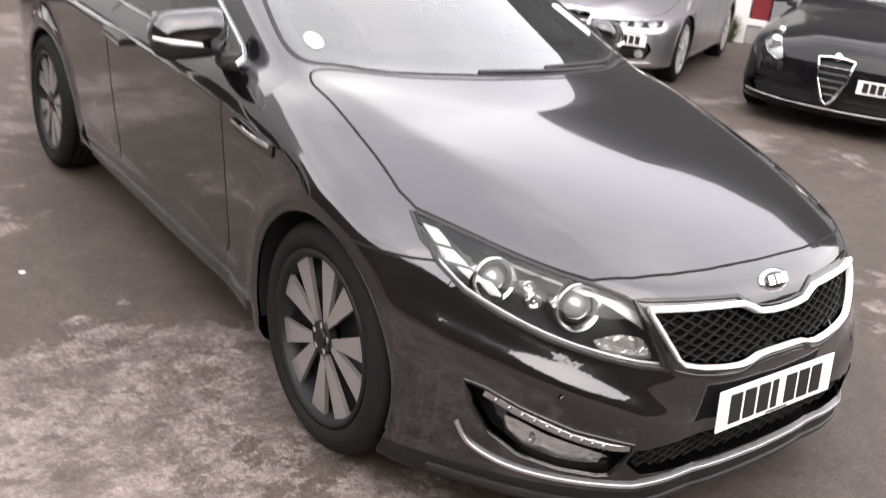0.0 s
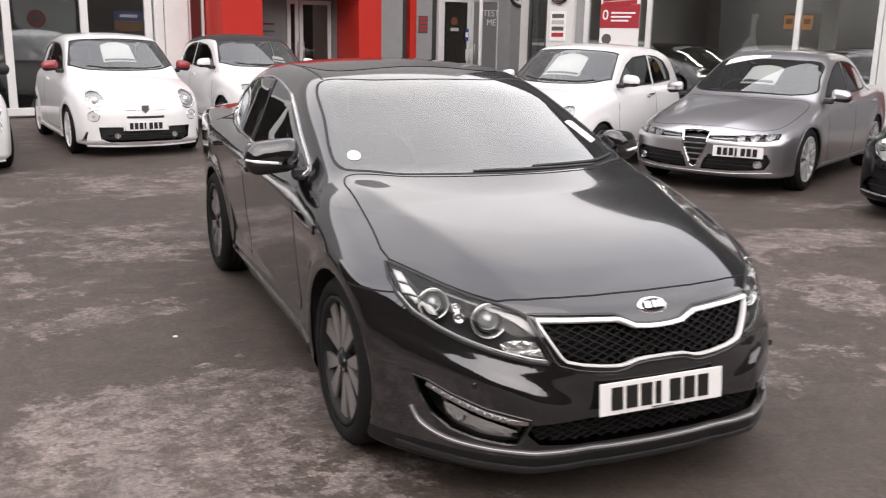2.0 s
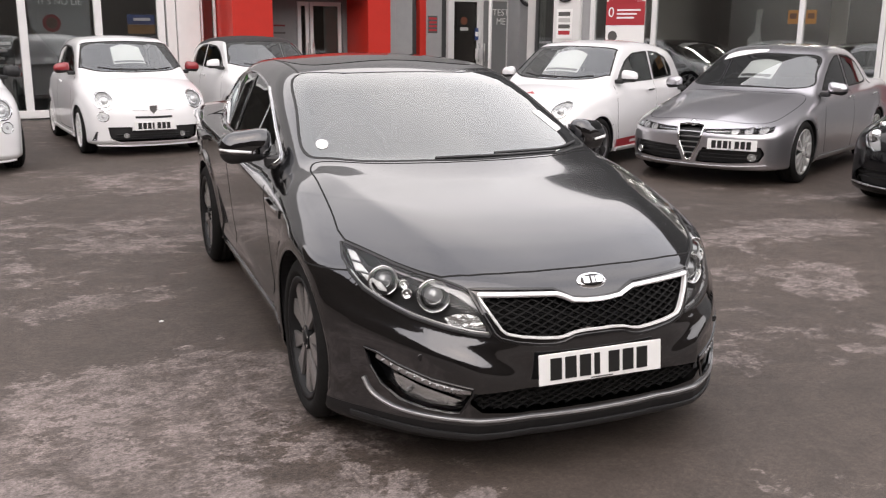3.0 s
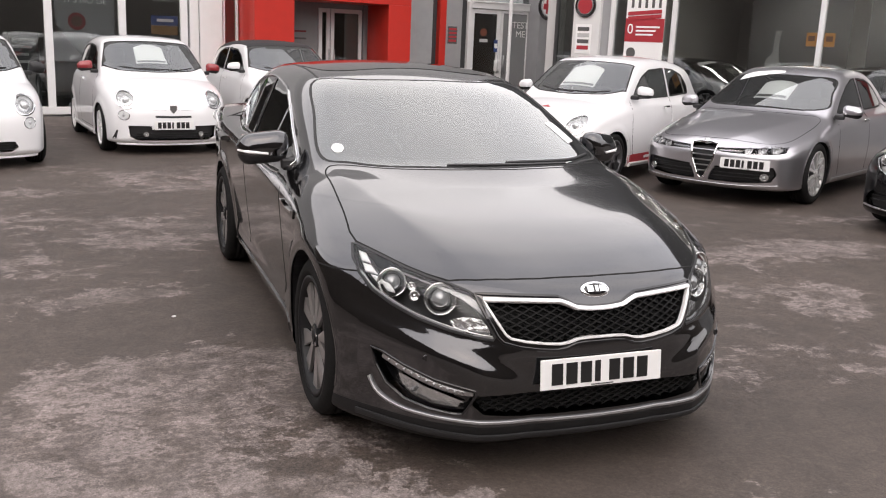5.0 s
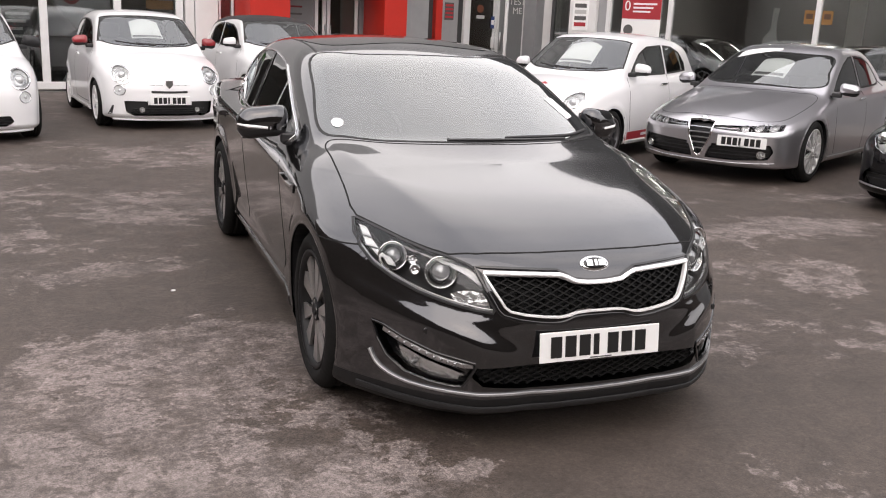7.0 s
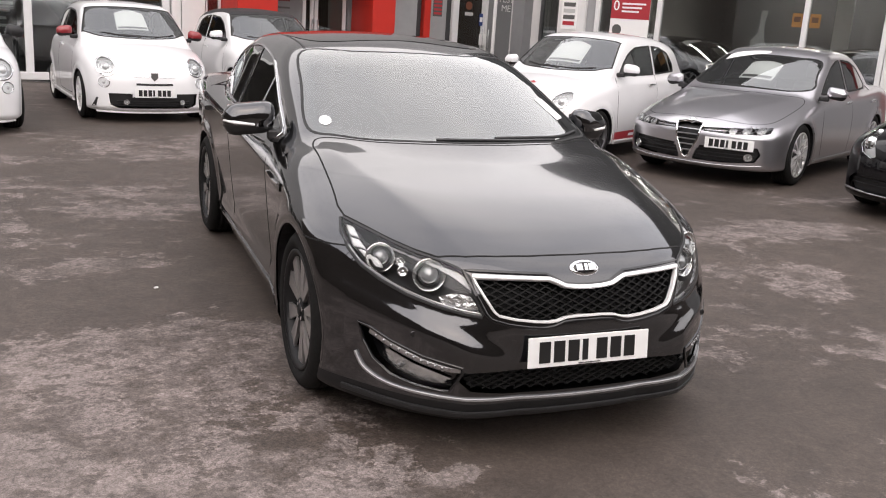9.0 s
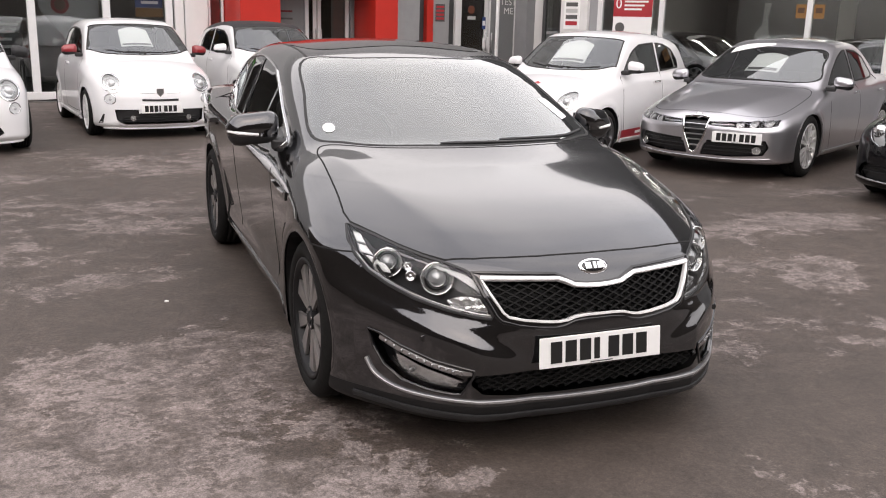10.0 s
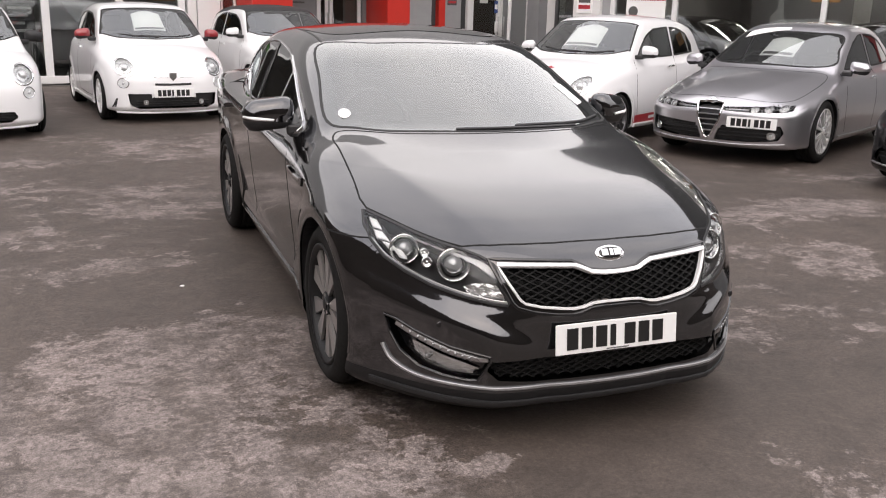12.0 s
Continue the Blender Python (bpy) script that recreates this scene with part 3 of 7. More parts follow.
def wheel_parts(parent, x, y, z, radius, rim_r, width, sign, style, face, dark, label="", steer=0.0):
    """A wheel with tyre, rim, spokes, brake disc and hub cap."""
    hub = new("wheel")
    hub.parent = parent
    hub.matrix_basis = pose(x, y, z, 0, 0, steer)
    if label:
        hub["label"] = label
    s, w = sign, width / 2
    prof = [(-w * 0.85, rim_r), (-w, rim_r + 0.02), (-w * 1.04, (rim_r + radius) / 2), (-w * 0.92, radius - 0.018), (-w * 0.78, radius - 0.004)]
    for g in (-0.45, -0.15, 0.15, 0.45):
        prof += [(w * (g - 0.045), radius), (w * (g - 0.04), radius - 0.008), (w * (g + 0.04), radius - 0.008), (w * (g + 0.045), radius)]
    prof += [(w * 0.78, radius - 0.004), (w * 0.92, radius - 0.018), (w * 1.04, (rim_r + radius) / 2), (w, rim_r + 0.02), (w * 0.85, rim_r)]
    part("tyre", lathe(prof, 56), M_tyre, hub, smooth=True)
    o = s * w
    rim = lathe([(o * 0.86, rim_r + 0.004), (o * 0.96, rim_r + 0.006), (o * 0.97, rim_r - 0.006), (o * 0.86, rim_r - 0.016), (o * 0.2, rim_r - 0.035), (-o * 0.9, rim_r - 0.02)], 56)
    part("rim", rim, dark if style.get("rim_dark") else face, hub, smooth=True)
    part("brake_disc", lathe([(o * 0.25, 0.045), (o * 0.25, rim_r * 0.68), (o * 0.12, rim_r * 0.68), (o * 0.12, 0.045)], 40), M_disc, hub, smooth=False)
    bm = bmesh.new()
    n, split = style["n"], style.get("split", 0)
    depth = style.get("depth", 0.03)
    xo, xi = o * style.get("face_out", 0.86), o * style.get("face_out", 0.86) - s * depth

    def spoke(bm, a, w0, w1, r0, r1, twist=0.0, lift0=0.0, lift1=0.0):
        ca, sa = math.cos(a), math.sin(a)
        cb, sb = math.cos(a + twist), math.sin(a + twist)
        ends = []
        for (c, q, r, wd, lf) in ((ca, sa, r0, w0, lift0), (cb, sb, r1, w1, lift1)):
            for side in (-1, 1):
                py, pz = r * c - side * wd * q, r * q + side * wd * c
                for xx in (xo + s * lf, xi + s * lf):
                    ends.append(bm.verts.new((xx, py, pz)))
        a0, a1, a2, a3, b0, b1, b2, b3 = ends
        for f in ((a0, a2, b2, b0), (a1, b1, b3, a3), (a0, b0, b1, a1), (a2, a3, b3, b2), (a0, a1, a3, a2), (b0, b2, b3, b1)):
            bm.faces.new(f)
    hub_r = style.get("hub", 0.06)
    for k in range(n):
        a = 2 * math.pi * (k + 0.5) / n
        one = bmesh.new()
        if split:
            for sg in (-1, 1):
                spoke(one, a + sg * split * 0.25, style["w0"], style["w1"], hub_r * 0.8, rim_r - 0.008, sg * split * 0.75, 0.0, 0.0)
        else:
            spoke(one, a, style["w0"], style["w1"], hub_r * 0.8, rim_r - 0.008)
        part("spoke", one, face, hub)
    # flat dark plate added to blacken the gaps between the spokes
    if style.get("backing"):
        part("spoke_backing", lathe([(o * 0.42, 0.03), (o * 0.42, rim_r - 0.02), (o * 0.36, rim_r - 0.02)], 40), dark, hub, "added dark plate behind the spokes")
    part("wheel_centre", lathe([(xo - s * 0.02, hub_r), (xo + s * 0.002, hub_r), (xo + s * 0.006, hub_r * 0.9), (xo + s * 0.004, hub_r * 0.55), (xo + s * 0.010, hub_r * 0.5), (xo + s * 0.012, 0.0005)], 28), dark if style.get("dark_hub") else face, hub, smooth=False)
    for k in range(5):
        a = 2 * math.pi * k / 5 + 0.3
        nuts = bmesh.new()
        lathe([(xo - s * 0.01, 0.009), (xo + s * 0.007, 0.009), (xo + s * 0.009, 0.0005)], 8, bm=nuts, centre=(0, 0.75 * hub_r * math.cos(a), 0.75 * hub_r * math.sin(a)))
        part("wheel_nut", nuts, M_chrome, hub)
    return hub


def plate_parts(parent, x, y, z, tilt=0, turn=0, bars=(2, 2, 3), chars=None):
    """A white number plate with black bars in place of its characters."""
    p = part("number_plate", box(-0.25, 0.25, -0.006, 0.0, -0.0555, 0.0555), M_plate, parent, "white number plate with black characters")
    p.matrix_basis = pose(x, y, z, tilt, 0, turn)
    soft(p, 0.003)
    xs, w = -0.206, 0.044
    for k in range(7):
        wk = 0.022 if k == 3 else w
        if k == 4:
            xs += 0.022
        b = part("character_bar", box(xs, xs + wk, -0.009, -0.0055, -0.0385, 0.0385), M_bar, p)
        xs += wk + 0.0145
    part("plate_small_print", box(-0.045, 0.045, -0.0085, -0.0055, -0.0500, -0.0465), M_cabin_grey, p)
    return p


def seat_parts(parent, x, y, z0, material=None):
    """A front seat: cushion, backrest and headrest."""
    m = material or M_seat
    s = part("seat_cushion", prism([(y - 0.25, z0), (y + 0.25, z0), (y + 0.27, z0 + 0.16), (y - 0.22, z0 + 0.2), (y - 0.28, z0 + 0.14)], "x", x - 0.25, x + 0.25), m, parent)
    soft(s, 0.04, 3)
    b = part("seat_back", prism([(y + 0.14, z0 + 0.1), (y + 0.28, z0 + 0.1), (y + 0.46, z0 + 0.62), (y + 0.40, z0 + 0.66), (y + 0.33, z0 + 0.62)], "x", x - 0.24, x + 0.24), m, parent)
    soft(b, 0.04, 3)
    h = part("headrest", prism([(y + 0.39, z0 + 0.68), (y + 0.48, z0 + 0.68), (y + 0.51, z0 + 0.86), (y + 0.45, z0 + 0.88), (y + 0.40, z0 + 0.82)], "x", x - 0.13, x + 0.13), m, parent)
    soft(h, 0.035, 3)


def steering_parts(parent, x, y, z, r=0.185):
    bm = bmesh.new()
    n = 28
    ring = [(x + r * math.cos(2 * math.pi * k / n), y + 0.35 * r * math.sin(2 * math.pi * k / n), z + 0.93 * r * math.sin(2 * math.pi * k / n)) for k in range(n + 1)]
    tube(ring, 0.016, 8, bm)
    box(x - 0.06, x + 0.06, y - 0.03, y + 0.02, z - 0.07, z + 0.05, bm)
    box(x - r, x + r, y - 0.012, y + 0.006, z - 0.02, z + 0.015, bm)
    part("steering_wheel", bm, M_cabin, parent, "black steering wheel", smooth=False)


def mirror_parts(parent, f_unused, sign, x, y, z, shell_mat, size=(0.20, 0.11, 0.13), foot=(0.10, 0.10), lamp=True, tilt=0.0, foot_mat=None):
    """A door mirror: painted shell, black lower shell and foot, mirror glass, repeater lamp."""
    L, D, H = size
    m = new("door_mirror")
    m.parent = parent
    m.matrix_basis = pose(x, y, z, 0, 0, sign * tilt)
    def g(X, Y, Z):
        ends = np.abs(X) - L / 2 + 0.22 * np.abs(Z) * (X * sign > 0) + 0.30 * np.maximum(-Y, 0)
        top = np.abs(Z + 0.12 * X * sign) - H / 2 + 5.0 * np.maximum(-Y, 0) ** 2
        return smax(smax(ends, top, 0.06), np.abs(Y) - D / 2, 0.05)
    V, Q = skin(g, (-L, -D, -H), (L, D, H), 0.014)
    c = V[Q].mean(1)
    N = unit(gradient(g, V))
    low = c[:, 2] < -H * 0.20
    for nm, sel, mat in (("mirror_shell", ~low, shell_mat), ("mirror_lower_shell", low, foot_mat or M_blackplastic)):
        used = np.unique(Q[sel])
        back = np.full(len(V), -1)
        back[used] = np.arange(len(used))
        mesh_object(nm, V[used], back[Q[sel]], mat, m, normals=N[used])
    gl = part("mirror_glass", prism([(-L * 0.42, -H * 0.34), (L * 0.40, -H * 0.32), (L * 0.40, H * 0.30), (-L * 0.40, H * 0.36)], "y", D / 2 - 0.004, D / 2 + 0.003), M_chrome, m, "silvered mirror glass")
    ft = part("mirror_foot", prism([(0, -0.03), (-sign * (foot[0] + 0.02), -0.05), (-sign * (foot[0] + 0.02), 0.03), (0, 0.03)], "z", -H * 0.45 - 0.03, -H * 0.30), foot_mat or M_blackplastic, m)
    ft.location = (-sign * L * 0.35, 0.0, 0)
    soft(ft, 0.012)
    if lamp:
        part("repeater_lamp", tube([(sign * L * 0.46, -D * 0.30, -H * 0.06), (sign * L * 0.25, -D * 0.50, -H * 0.10), (-sign * L * 0.12, -D * 0.53, -H * 0.14)], [0.005, 0.008, 0.006], 8), M_ledwhite, m, "clear mirror repeater lamp", smooth=True)
    return m


def wiper_parts(parent, f, line, span=None, lift=0.006):
    strip("wiper", f, line, "top", 0.013, 0.008, M_blackplastic, parent, lift=0.001, label="black wiper arm and blade", step=0.05)


# ---- the graphite saloon ----
sal = tagged(new("saloon_car"), "dark graphite metallic four-door saloon with a chrome-framed mesh grille", "car")
sal_lampbot = curve((0.30, 0.530), (0.40, 0.532), (0.48, 0.538), (0.58, 0.562), (0.665, 0.596), (0.735, 0.645), (0.80, 0.715), (0.90, 0.80))
sal_ledge = lambda x, z: 0.008 / (1 + np.exp(-np.clip((sal_lampbot(x) - 0.022 - z) / 0.008, -30, 30))) * np.clip((x - 0.30) / 0.15, 0, 1) + 0.032 / (1 + np.exp(-np.clip(((0.287 + 0.36 * x) - z) / 0.015, -30, 30))) * np.clip((x - 0.25) / 0.2, 0, 1) * np.clip((0.90 - x) / 0.10, 0, 1) + 0.012 / (1 + np.exp(np.clip((z - 0.225) / 0.008, -30, 30)))
sal_shoulder = curve((0.3, 0.70), (0.9, 0.765), (1.25, 0.80), (1.9, 0.85), (2.5, 0.885), (3.6, 0.935), (4.8, 0.96))


def sal_crease(y, z):
    """Sharp shoulder line, hollow flank below it and a swelling sill."""
    zs = sal_shoulder(y)
    along = np.clip((y - 1.25) / 0.35, 0, 1) * np.clip((3.9 - y) / 0.4, 0, 1)
    above = -0.30 * 0.010 * np.logaddexp(0, np.clip((z - zs) / 0.010, -60, 60))
    below = -0.075 * 0.02 * np.logaddexp(0, np.clip((zs - 0.012 - z) / 0.02, -60, 60)) * along
    return above + below + 0.020 * np.exp(-((z - 0.30) / 0.05) ** 2) * np.clip((y - 1.3) / 0.2, 0, 1) * np.clip((3.4 - y) / 0.2, 0, 1)


sal_deck0 = curve((0.0, 0.655), (0.12, 0.695), (0.3, 0.765), (0.6, 0.848), (1.0, 0.930), (1.3, 0.985), (1.6, 1.0), (2.6, 1.005), (3.4, 1.025), (4.0, 1.06), (4.4, 1.075), (4.85, 1.05))
sal_f, sal_nw, sal_w, sal_cabin = car_field(
    width=curve((0.0, 0.82), (0.4, 0.872), (0.6, 0.888), (0.965, 0.893), (1.5, 0.886), (2.4, 0.876), (3.3, 0.870), (3.76, 0.866), (4.3, 0.83), (4.85, 0.74)),
    deck=sal_deck0,
    crown=curve((0.0, 0.028), (0.3, 0.032), (0.7, 0.034), (1.3, 0.034), (2.0, 0.065), (4.0, 0.07), (4.85, 0.08)),
    ridge=lambda x, y: 0.30 * 0.010 * np.logaddexp(0, (x - curve((0.1, 0.38), (0.29, 0.44), (0.45, 0.485), (0.63, 0.53), (0.9, 0.60), (1.3, 0.69), (1.6, 0.74))(y)) / 0.010) * np.clip((1.75 - y) / 0.35, 0, 1),
    low=curve((0.0, 0.138), (0.45, 0.128), (0.8, 0.135), (1.3, 0.165), (3.4, 0.175), (4.3, 0.22), (4.85, 0.27)),
    nose_plan=curve((0.0, 0.0), (0.15, 0.004), (0.30, 0.023), (0.44, 0.068), (0.58, 0.160), (0.664, 0.246), (0.733, 0.335), (0.793, 0.42), (0.845, 0.495), (0.885, 0.56), (0.93, 0.70)),
    nose_profile=curve((0.0, 0.10), (0.13, 0.045), (0.18, 0.02), (0.24, 0.006), (0.33, 0.0), (0.45, 0.0), (0.54, 0.012), (0.62, 0.035), (0.70, 0.085), (0.78, 0.22), (0.90, 0.5)),
    nose=0.112,
    tail_plan=curve((0.0, 0.0), (0.4, 0.03), (0.7, 0.13), (0.85, 0.30), (0.95, 0.5)),
    tail_profile=curve((0.0, 0.2), (0.3, 0.05), (0.55, 0.0), (0.8, 0.03), (1.1, 0.10)),
    tail=4.845,
    glass_w=curve((1.1, 0.73), (1.6, 0.785), (2.3, 0.815), (3.0, 0.812), (3.5, 0.775), (4.0, 0.69), (4.5, 0.60)),
    roof=curve((1.6, 1.24), (2.0, 1.335), (2.3, 1.388), (2.6, 1.418), (2.85, 1.425), (3.1, 1.415), (3.4, 1.378), (3.7, 1.315), (4.0, 1.23), (4.3, 1.125), (4.6, 1.0)),
    roof_crown=0.12, tumble=0.40,
    screen=(1.16, 0.965, 0.405, 0.42), back=(4.42, 1.04, 0.36, 0.25),
    hubs=(0.965, 3.76), arch_r=0.362, hub_z=0.335, tuck=(0.032, 0.0, 0.70), edge=0.075, roof_edge=0.10, belt=0.95, ledge=sal_ledge, crease=sal_crease)

K_SCREEN = rounded_line([(-0.712, 1.50), (-0.60, 1.385), (-0.40, 1.280), (0.0, 1.215), (0.40, 1.280), (0.60, 1.385), (0.712, 1.50), (0.660, 1.85), (0.575, 2.21), (0.30, 2.135), (0.0, 2.11), (-0.30, 2.135), (-0.575, 2.21), (-0.660, 1.85)])
K_REARSCREEN = rounded_line([(-0.56, 4.25), (0.0, 4.33), (0.56, 4.25), (0.50, 3.72), (0.0, 3.62), (-0.50, 3.72)])
K_FWIN = [(1.70, 0.955), (1.95, 1.085), (2.20, 1.195), (2.42, 1.262), (2.70, 1.298), (2.735, 1.298), (2.735, 0.978), (2.2, 0.968)]
K_RWIN = [(2.80, 0.980), (2.80, 1.300), (3.05, 1.293), (3.30, 1.255), (3.50, 1.200), (3.70, 1.125), (3.78, 1.07), (3.74, 1.045), (3.4, 1.015)]
K_LAMP = [(-0.766, 0.774), (-0.755, 0.774), (-0.700, 0.756), (-0.640, 0.734), (-0.580, 0.717), (-0.520, 0.705), (-0.470, 0.688), (-0.435, 0.664), (-0.420, 0.600), (-0.398, 0.540), (-0.402, 0.530), (-0.455, 0.536), (-0.540, 0.553), (-0.630, 0.579), (-0.698, 0.611), (-0.748, 0.646), (-0.776, 0.692), (-0.782, 0.735)]
K_HALFGRILLE = [(-0.424, 0.661), (-0.35, 0.661), (-0.255, 0.659), (-0.155, 0.655), (-0.128, 0.646), (-0.095, 0.632), (-0.046, 0.627), (0.0, 0.626)]
K_HALFLOW = [(0.0, 0.531), (-0.05, 0.531), (-0.098, 0.528), (-0.135, 0.518), (-0.165, 0.515), (-0.218, 0.518), (-0.290, 0.526), (-0.345, 0.538), (-0.362, 0.552), (-0.392, 0.600), (-0.415, 0.640)]
K_GRILLE = K_HALFGRILLE + [(-p[0], p[1]) for p in K_HALFGRILLE[-2::-1]] + [(-p[0], p[1]) for p in K_HALFLOW[:0:-1]] + K_HALFLOW
K_INTAKE = [(-0.462, 0.336), (-0.30, 0.342), (0.30, 0.342), (0.462, 0.336), (0.478, 0.300), (0.440, 0.266), (0.30, 0.252), (-0.30, 0.252), (-0.440, 0.266), (-0.478, 0.300)]
K_FOG = [(-0.764, 0.447), (-0.735, 0.440), (-0.680, 0.410), (-0.590, 0.376), (-0.500, 0.358), (-0.470, 0.352), (-0.468, 0.338), (-0.486, 0.300), (-0.505, 0.262), (-0.529, 0.256), (-0.606, 0.262), (-0.675, 0.280), (-0.723, 0.324), (-0.750, 0.385)]
k_holes = [(K_SCREEN, "top", 1), (K_REARSCREEN, "top", 1), (K_LAMP, "front", 1), (flipped(K_LAMP), "front", 1), (K_GRILLE, "front", 1),
           (K_INTAKE, "front", 1), (K_FOG, "front", 1), (flipped(K_FOG), "front", 1)]
for sg in (-1, 1):
    k_holes += [(K_FWIN, "side", sg), (K_RWIN, "side", sg)]
k_brow = drop_on(sal_nw, [(-0.520, 0.710), (-0.580, 0.722), (-0.640, 0.739), (-0.700, 0.761), (-0.752, 0.779)], "front")[:, :2]
K_BROW = [(float(p[0]), float(p[1]) + 0.004) for p in k_brow]
K_HALF = [(0.0, 0.243), (-0.20, 0.249), (-0.32, 0.264), (-0.43, 0.290)] + rounded_line(K_BROW, False, 3) + rounded_line([(-0.758, 0.80), (-0.744, 0.95), (-0.732, 1.2), (-0.724, 1.345), (-0.66, 1.385), (-0.45, 1.272), (-0.2, 1.21), (0.0, 1.196)], False, 4)
K_BONNET = K_HALF + [(-p[0], p[1]) for p in K_HALF[-2:0:-1]]
K_FDOOR = [(1.62, 0.93), (1.60, 0.6), (1.63, 0.26), (2.72, 0.26), (2.765, 0.6), (2.768, 1.34), (2.40, 1.31), (2.0, 1.155), (1.68, 0.985)]
K_RDOOR = [(2.772, 1.34), (2.768, 0.6), (2.725, 0.26), (3.33, 0.26), (3.40, 0.42), (3.56, 0.62), (3.80, 0.80), (3.84, 1.08), (3.70, 1.17), (3.5, 1.25), (3.2, 1.315)]
K_BUMPER = [(-1.0, 0.692), (-0.75, 0.698), (-0.60, 0.65), (-0.41, 0.612), (-0.30, 0.60), (0.30, 0.60), (0.41, 0.612), (0.60, 0.65), (0.75, 0.698), (1.0, 0.692), (1.0, 0.05), (-1.0, 0.05)]
K_VALANCE = [(-1.0, 0.05), (-1.0, 0.20), (-0.80, 0.216), (-0.50, 0.219), (0.50, 0.219), (0.80, 0.216), (1.0, 0.20), (1.0, 0.05)]
k_panels = [("lower_valance", K_VALANCE, "front", 1, M_valance, "dark lower bumper valance"), ("bonnet", K_BONNET, "top", 1, M_graphite, "graphite metallic bonnet panel"), ("front_bumper", K_BUMPER, "front", 1, M_graphite, "graphite painted front bumper")]
for sg in (-1, 1):
    k_panels += [("front_door", K_FDOOR, "side", sg, M_graphite, "closed graphite front door"), ("rear_door", K_RDOOR, "side", sg, M_graphite, "closed graphite rear door")]
K_BOX = ((-1.0, -0.02, 0.06), (1.0, 4.92, 1.50))
k_made = shell(sal_nw, sal_w, *K_BOX, 0.013, k_holes, k_panels, M_graphite, sal)
lining(sal_cabin, (-0.9, 1.1, 0.75), (0.9, 4.5, 1.46), k_holes[:2] + k_holes[-4:], M_cabin_grey, sal)

# glass and seals
patch("windscreen", sal_nw, K_SCREEN, "top", M_screen, sal, h=0.04, lift=0.001, label="windscreen that mirrors the pale sky")
strip("windscreen_seal", sal_nw, K_SCREEN, "top", 0.014, 0.002, M_seal, sal, closed=True, smooth_line=False)
k_mid = np.array([0.0, 1.70])
K_FRIT = [tuple(k_mid + (np.array(p) - k_mid) * np.array([0.955, 0.925])) for p in K_SCREEN]
strip("windscreen_border", sal_nw, K_FRIT, "top", 0.060, 0.002, M_frit, sal, closed=True, smooth_line=False, lift=-0.012, label="dark printed border of the windscreen")
patch("rear_screen", sal_nw, K_REARSCREEN, "top", M_sideglass, sal, h=0.06, lift=0.001)
strip("rear_screen_seal", sal_nw, K_REARSCREEN, "top", 0.04, 0.003, M_seal, sal, closed=True, smooth_line=False)
K_DLO = [(1.655, 0.948), (1.95, 1.098), (2.20, 1.208), (2.42, 1.276), (2.77, 1.313), (3.05, 1.306), (3.32, 1.268), (3.52, 1.212), (3.74, 1.128), (3.82, 1.07), (3.76, 1.035), (3.4, 1.004), (2.7, 0.968), (2.2, 0.957)]
for sg in (-1, 1):
    patch("front_door_window", sal_nw, K_FWIN, "side", M_sideglass, sal, sg, 0.0, 0.05, "tinted front door glass")
    patch("rear_door_window", sal_nw, K_RWIN, "side", M_sideglass, sal, sg, 0.0, 0.05, "tinted rear door glass")
    strip("window_trim", sal_nw, K_DLO, "side", 0.011, 0.005, M_chrome, sal, sg, 0.003, closed=True, smooth_line=True, label="chrome window surround")
    strip("pillar_cover", sal_nw, [(2.768, 0.975), (2.768, 1.15), (2.768, 1.305)], "side", 0.070, 0.003, M_gloss_black, sal, sg, 0.001, label="gloss black centre pillar cover")
    for line in ([(1.62, 0.94), (1.60, 0.6), (1.63, 0.26), (1.8, 0.25)], [(2.768, 0.97), (2.765, 0.6), (2.72, 0.26)], [(1.63, 0.255), (2.4, 0.25), (3.33, 0.26)], [(3.33, 0.26), (3.40, 0.42), (3.56, 0.62), (3.80, 0.80), (3.84, 1.06)]):
        strip("shut_line", sal_nw, line, "side", 0.007, 0.0012, M_gap, sal, sg)
    strip("shut_line", sal_nw, [(0.595, 0.697), (0.66, 0.692), (0.80, 0.690)], "side", 0.006, 0.0012, M_gap, sal, sg)
    strip("sill_trim", sal_nw, [(1.40, 0.235), (2.4, 0.232), (3.32, 0.24)], "side", 0.05, 0.012, M_graphite, sal, sg, 0.004, label="painted sill moulding")
    # side vent behind the front wheel
    vent = strip("side_vent", sal_nw, [(1.235, 0.790), (1.36, 0.790), (1.50, 0.802)], "side", 0.036, 0.004, M_gloss_black, sal, sg, 0.002, label="black wing vent with a chrome bar")
    strip("vent_bar", sal_nw, [(1.24, 0.800), (1.36, 0.801), (1.495, 0.814)], "side", 0.014, 0.012, M_chrome, vent, sg, 0.006, label="chrome bar")
    for yh in (2.60, 3.60):
        dh = strip("door_handle", sal_nw, [(yh - 0.105, 0.858 + 0.02 * (yh > 3)), (yh, 0.866 + 0.02 * (yh > 3)), (yh + 0.105, 0.868 + 0.02 * (yh > 3))], "side", 0.030, 0.034, M_graphite, sal, sg, 0.0, label="painted door handle with a chrome edge")
        strip("handle_chrome", sal_nw, [(yh - 0.10, 0.850 + 0.02 * (yh > 3)), (yh, 0.858 + 0.02 * (yh > 3)), (yh + 0.10, 0.860 + 0.02 * (yh > 3))], "side", 0.008, 0.036, M_chrome, dh, sg, 0.0)
strip("shut_line", sal_nw, K_BONNET, "top", 0.007, 0.0012, M_gap, sal, closed=True, smooth_line=False)

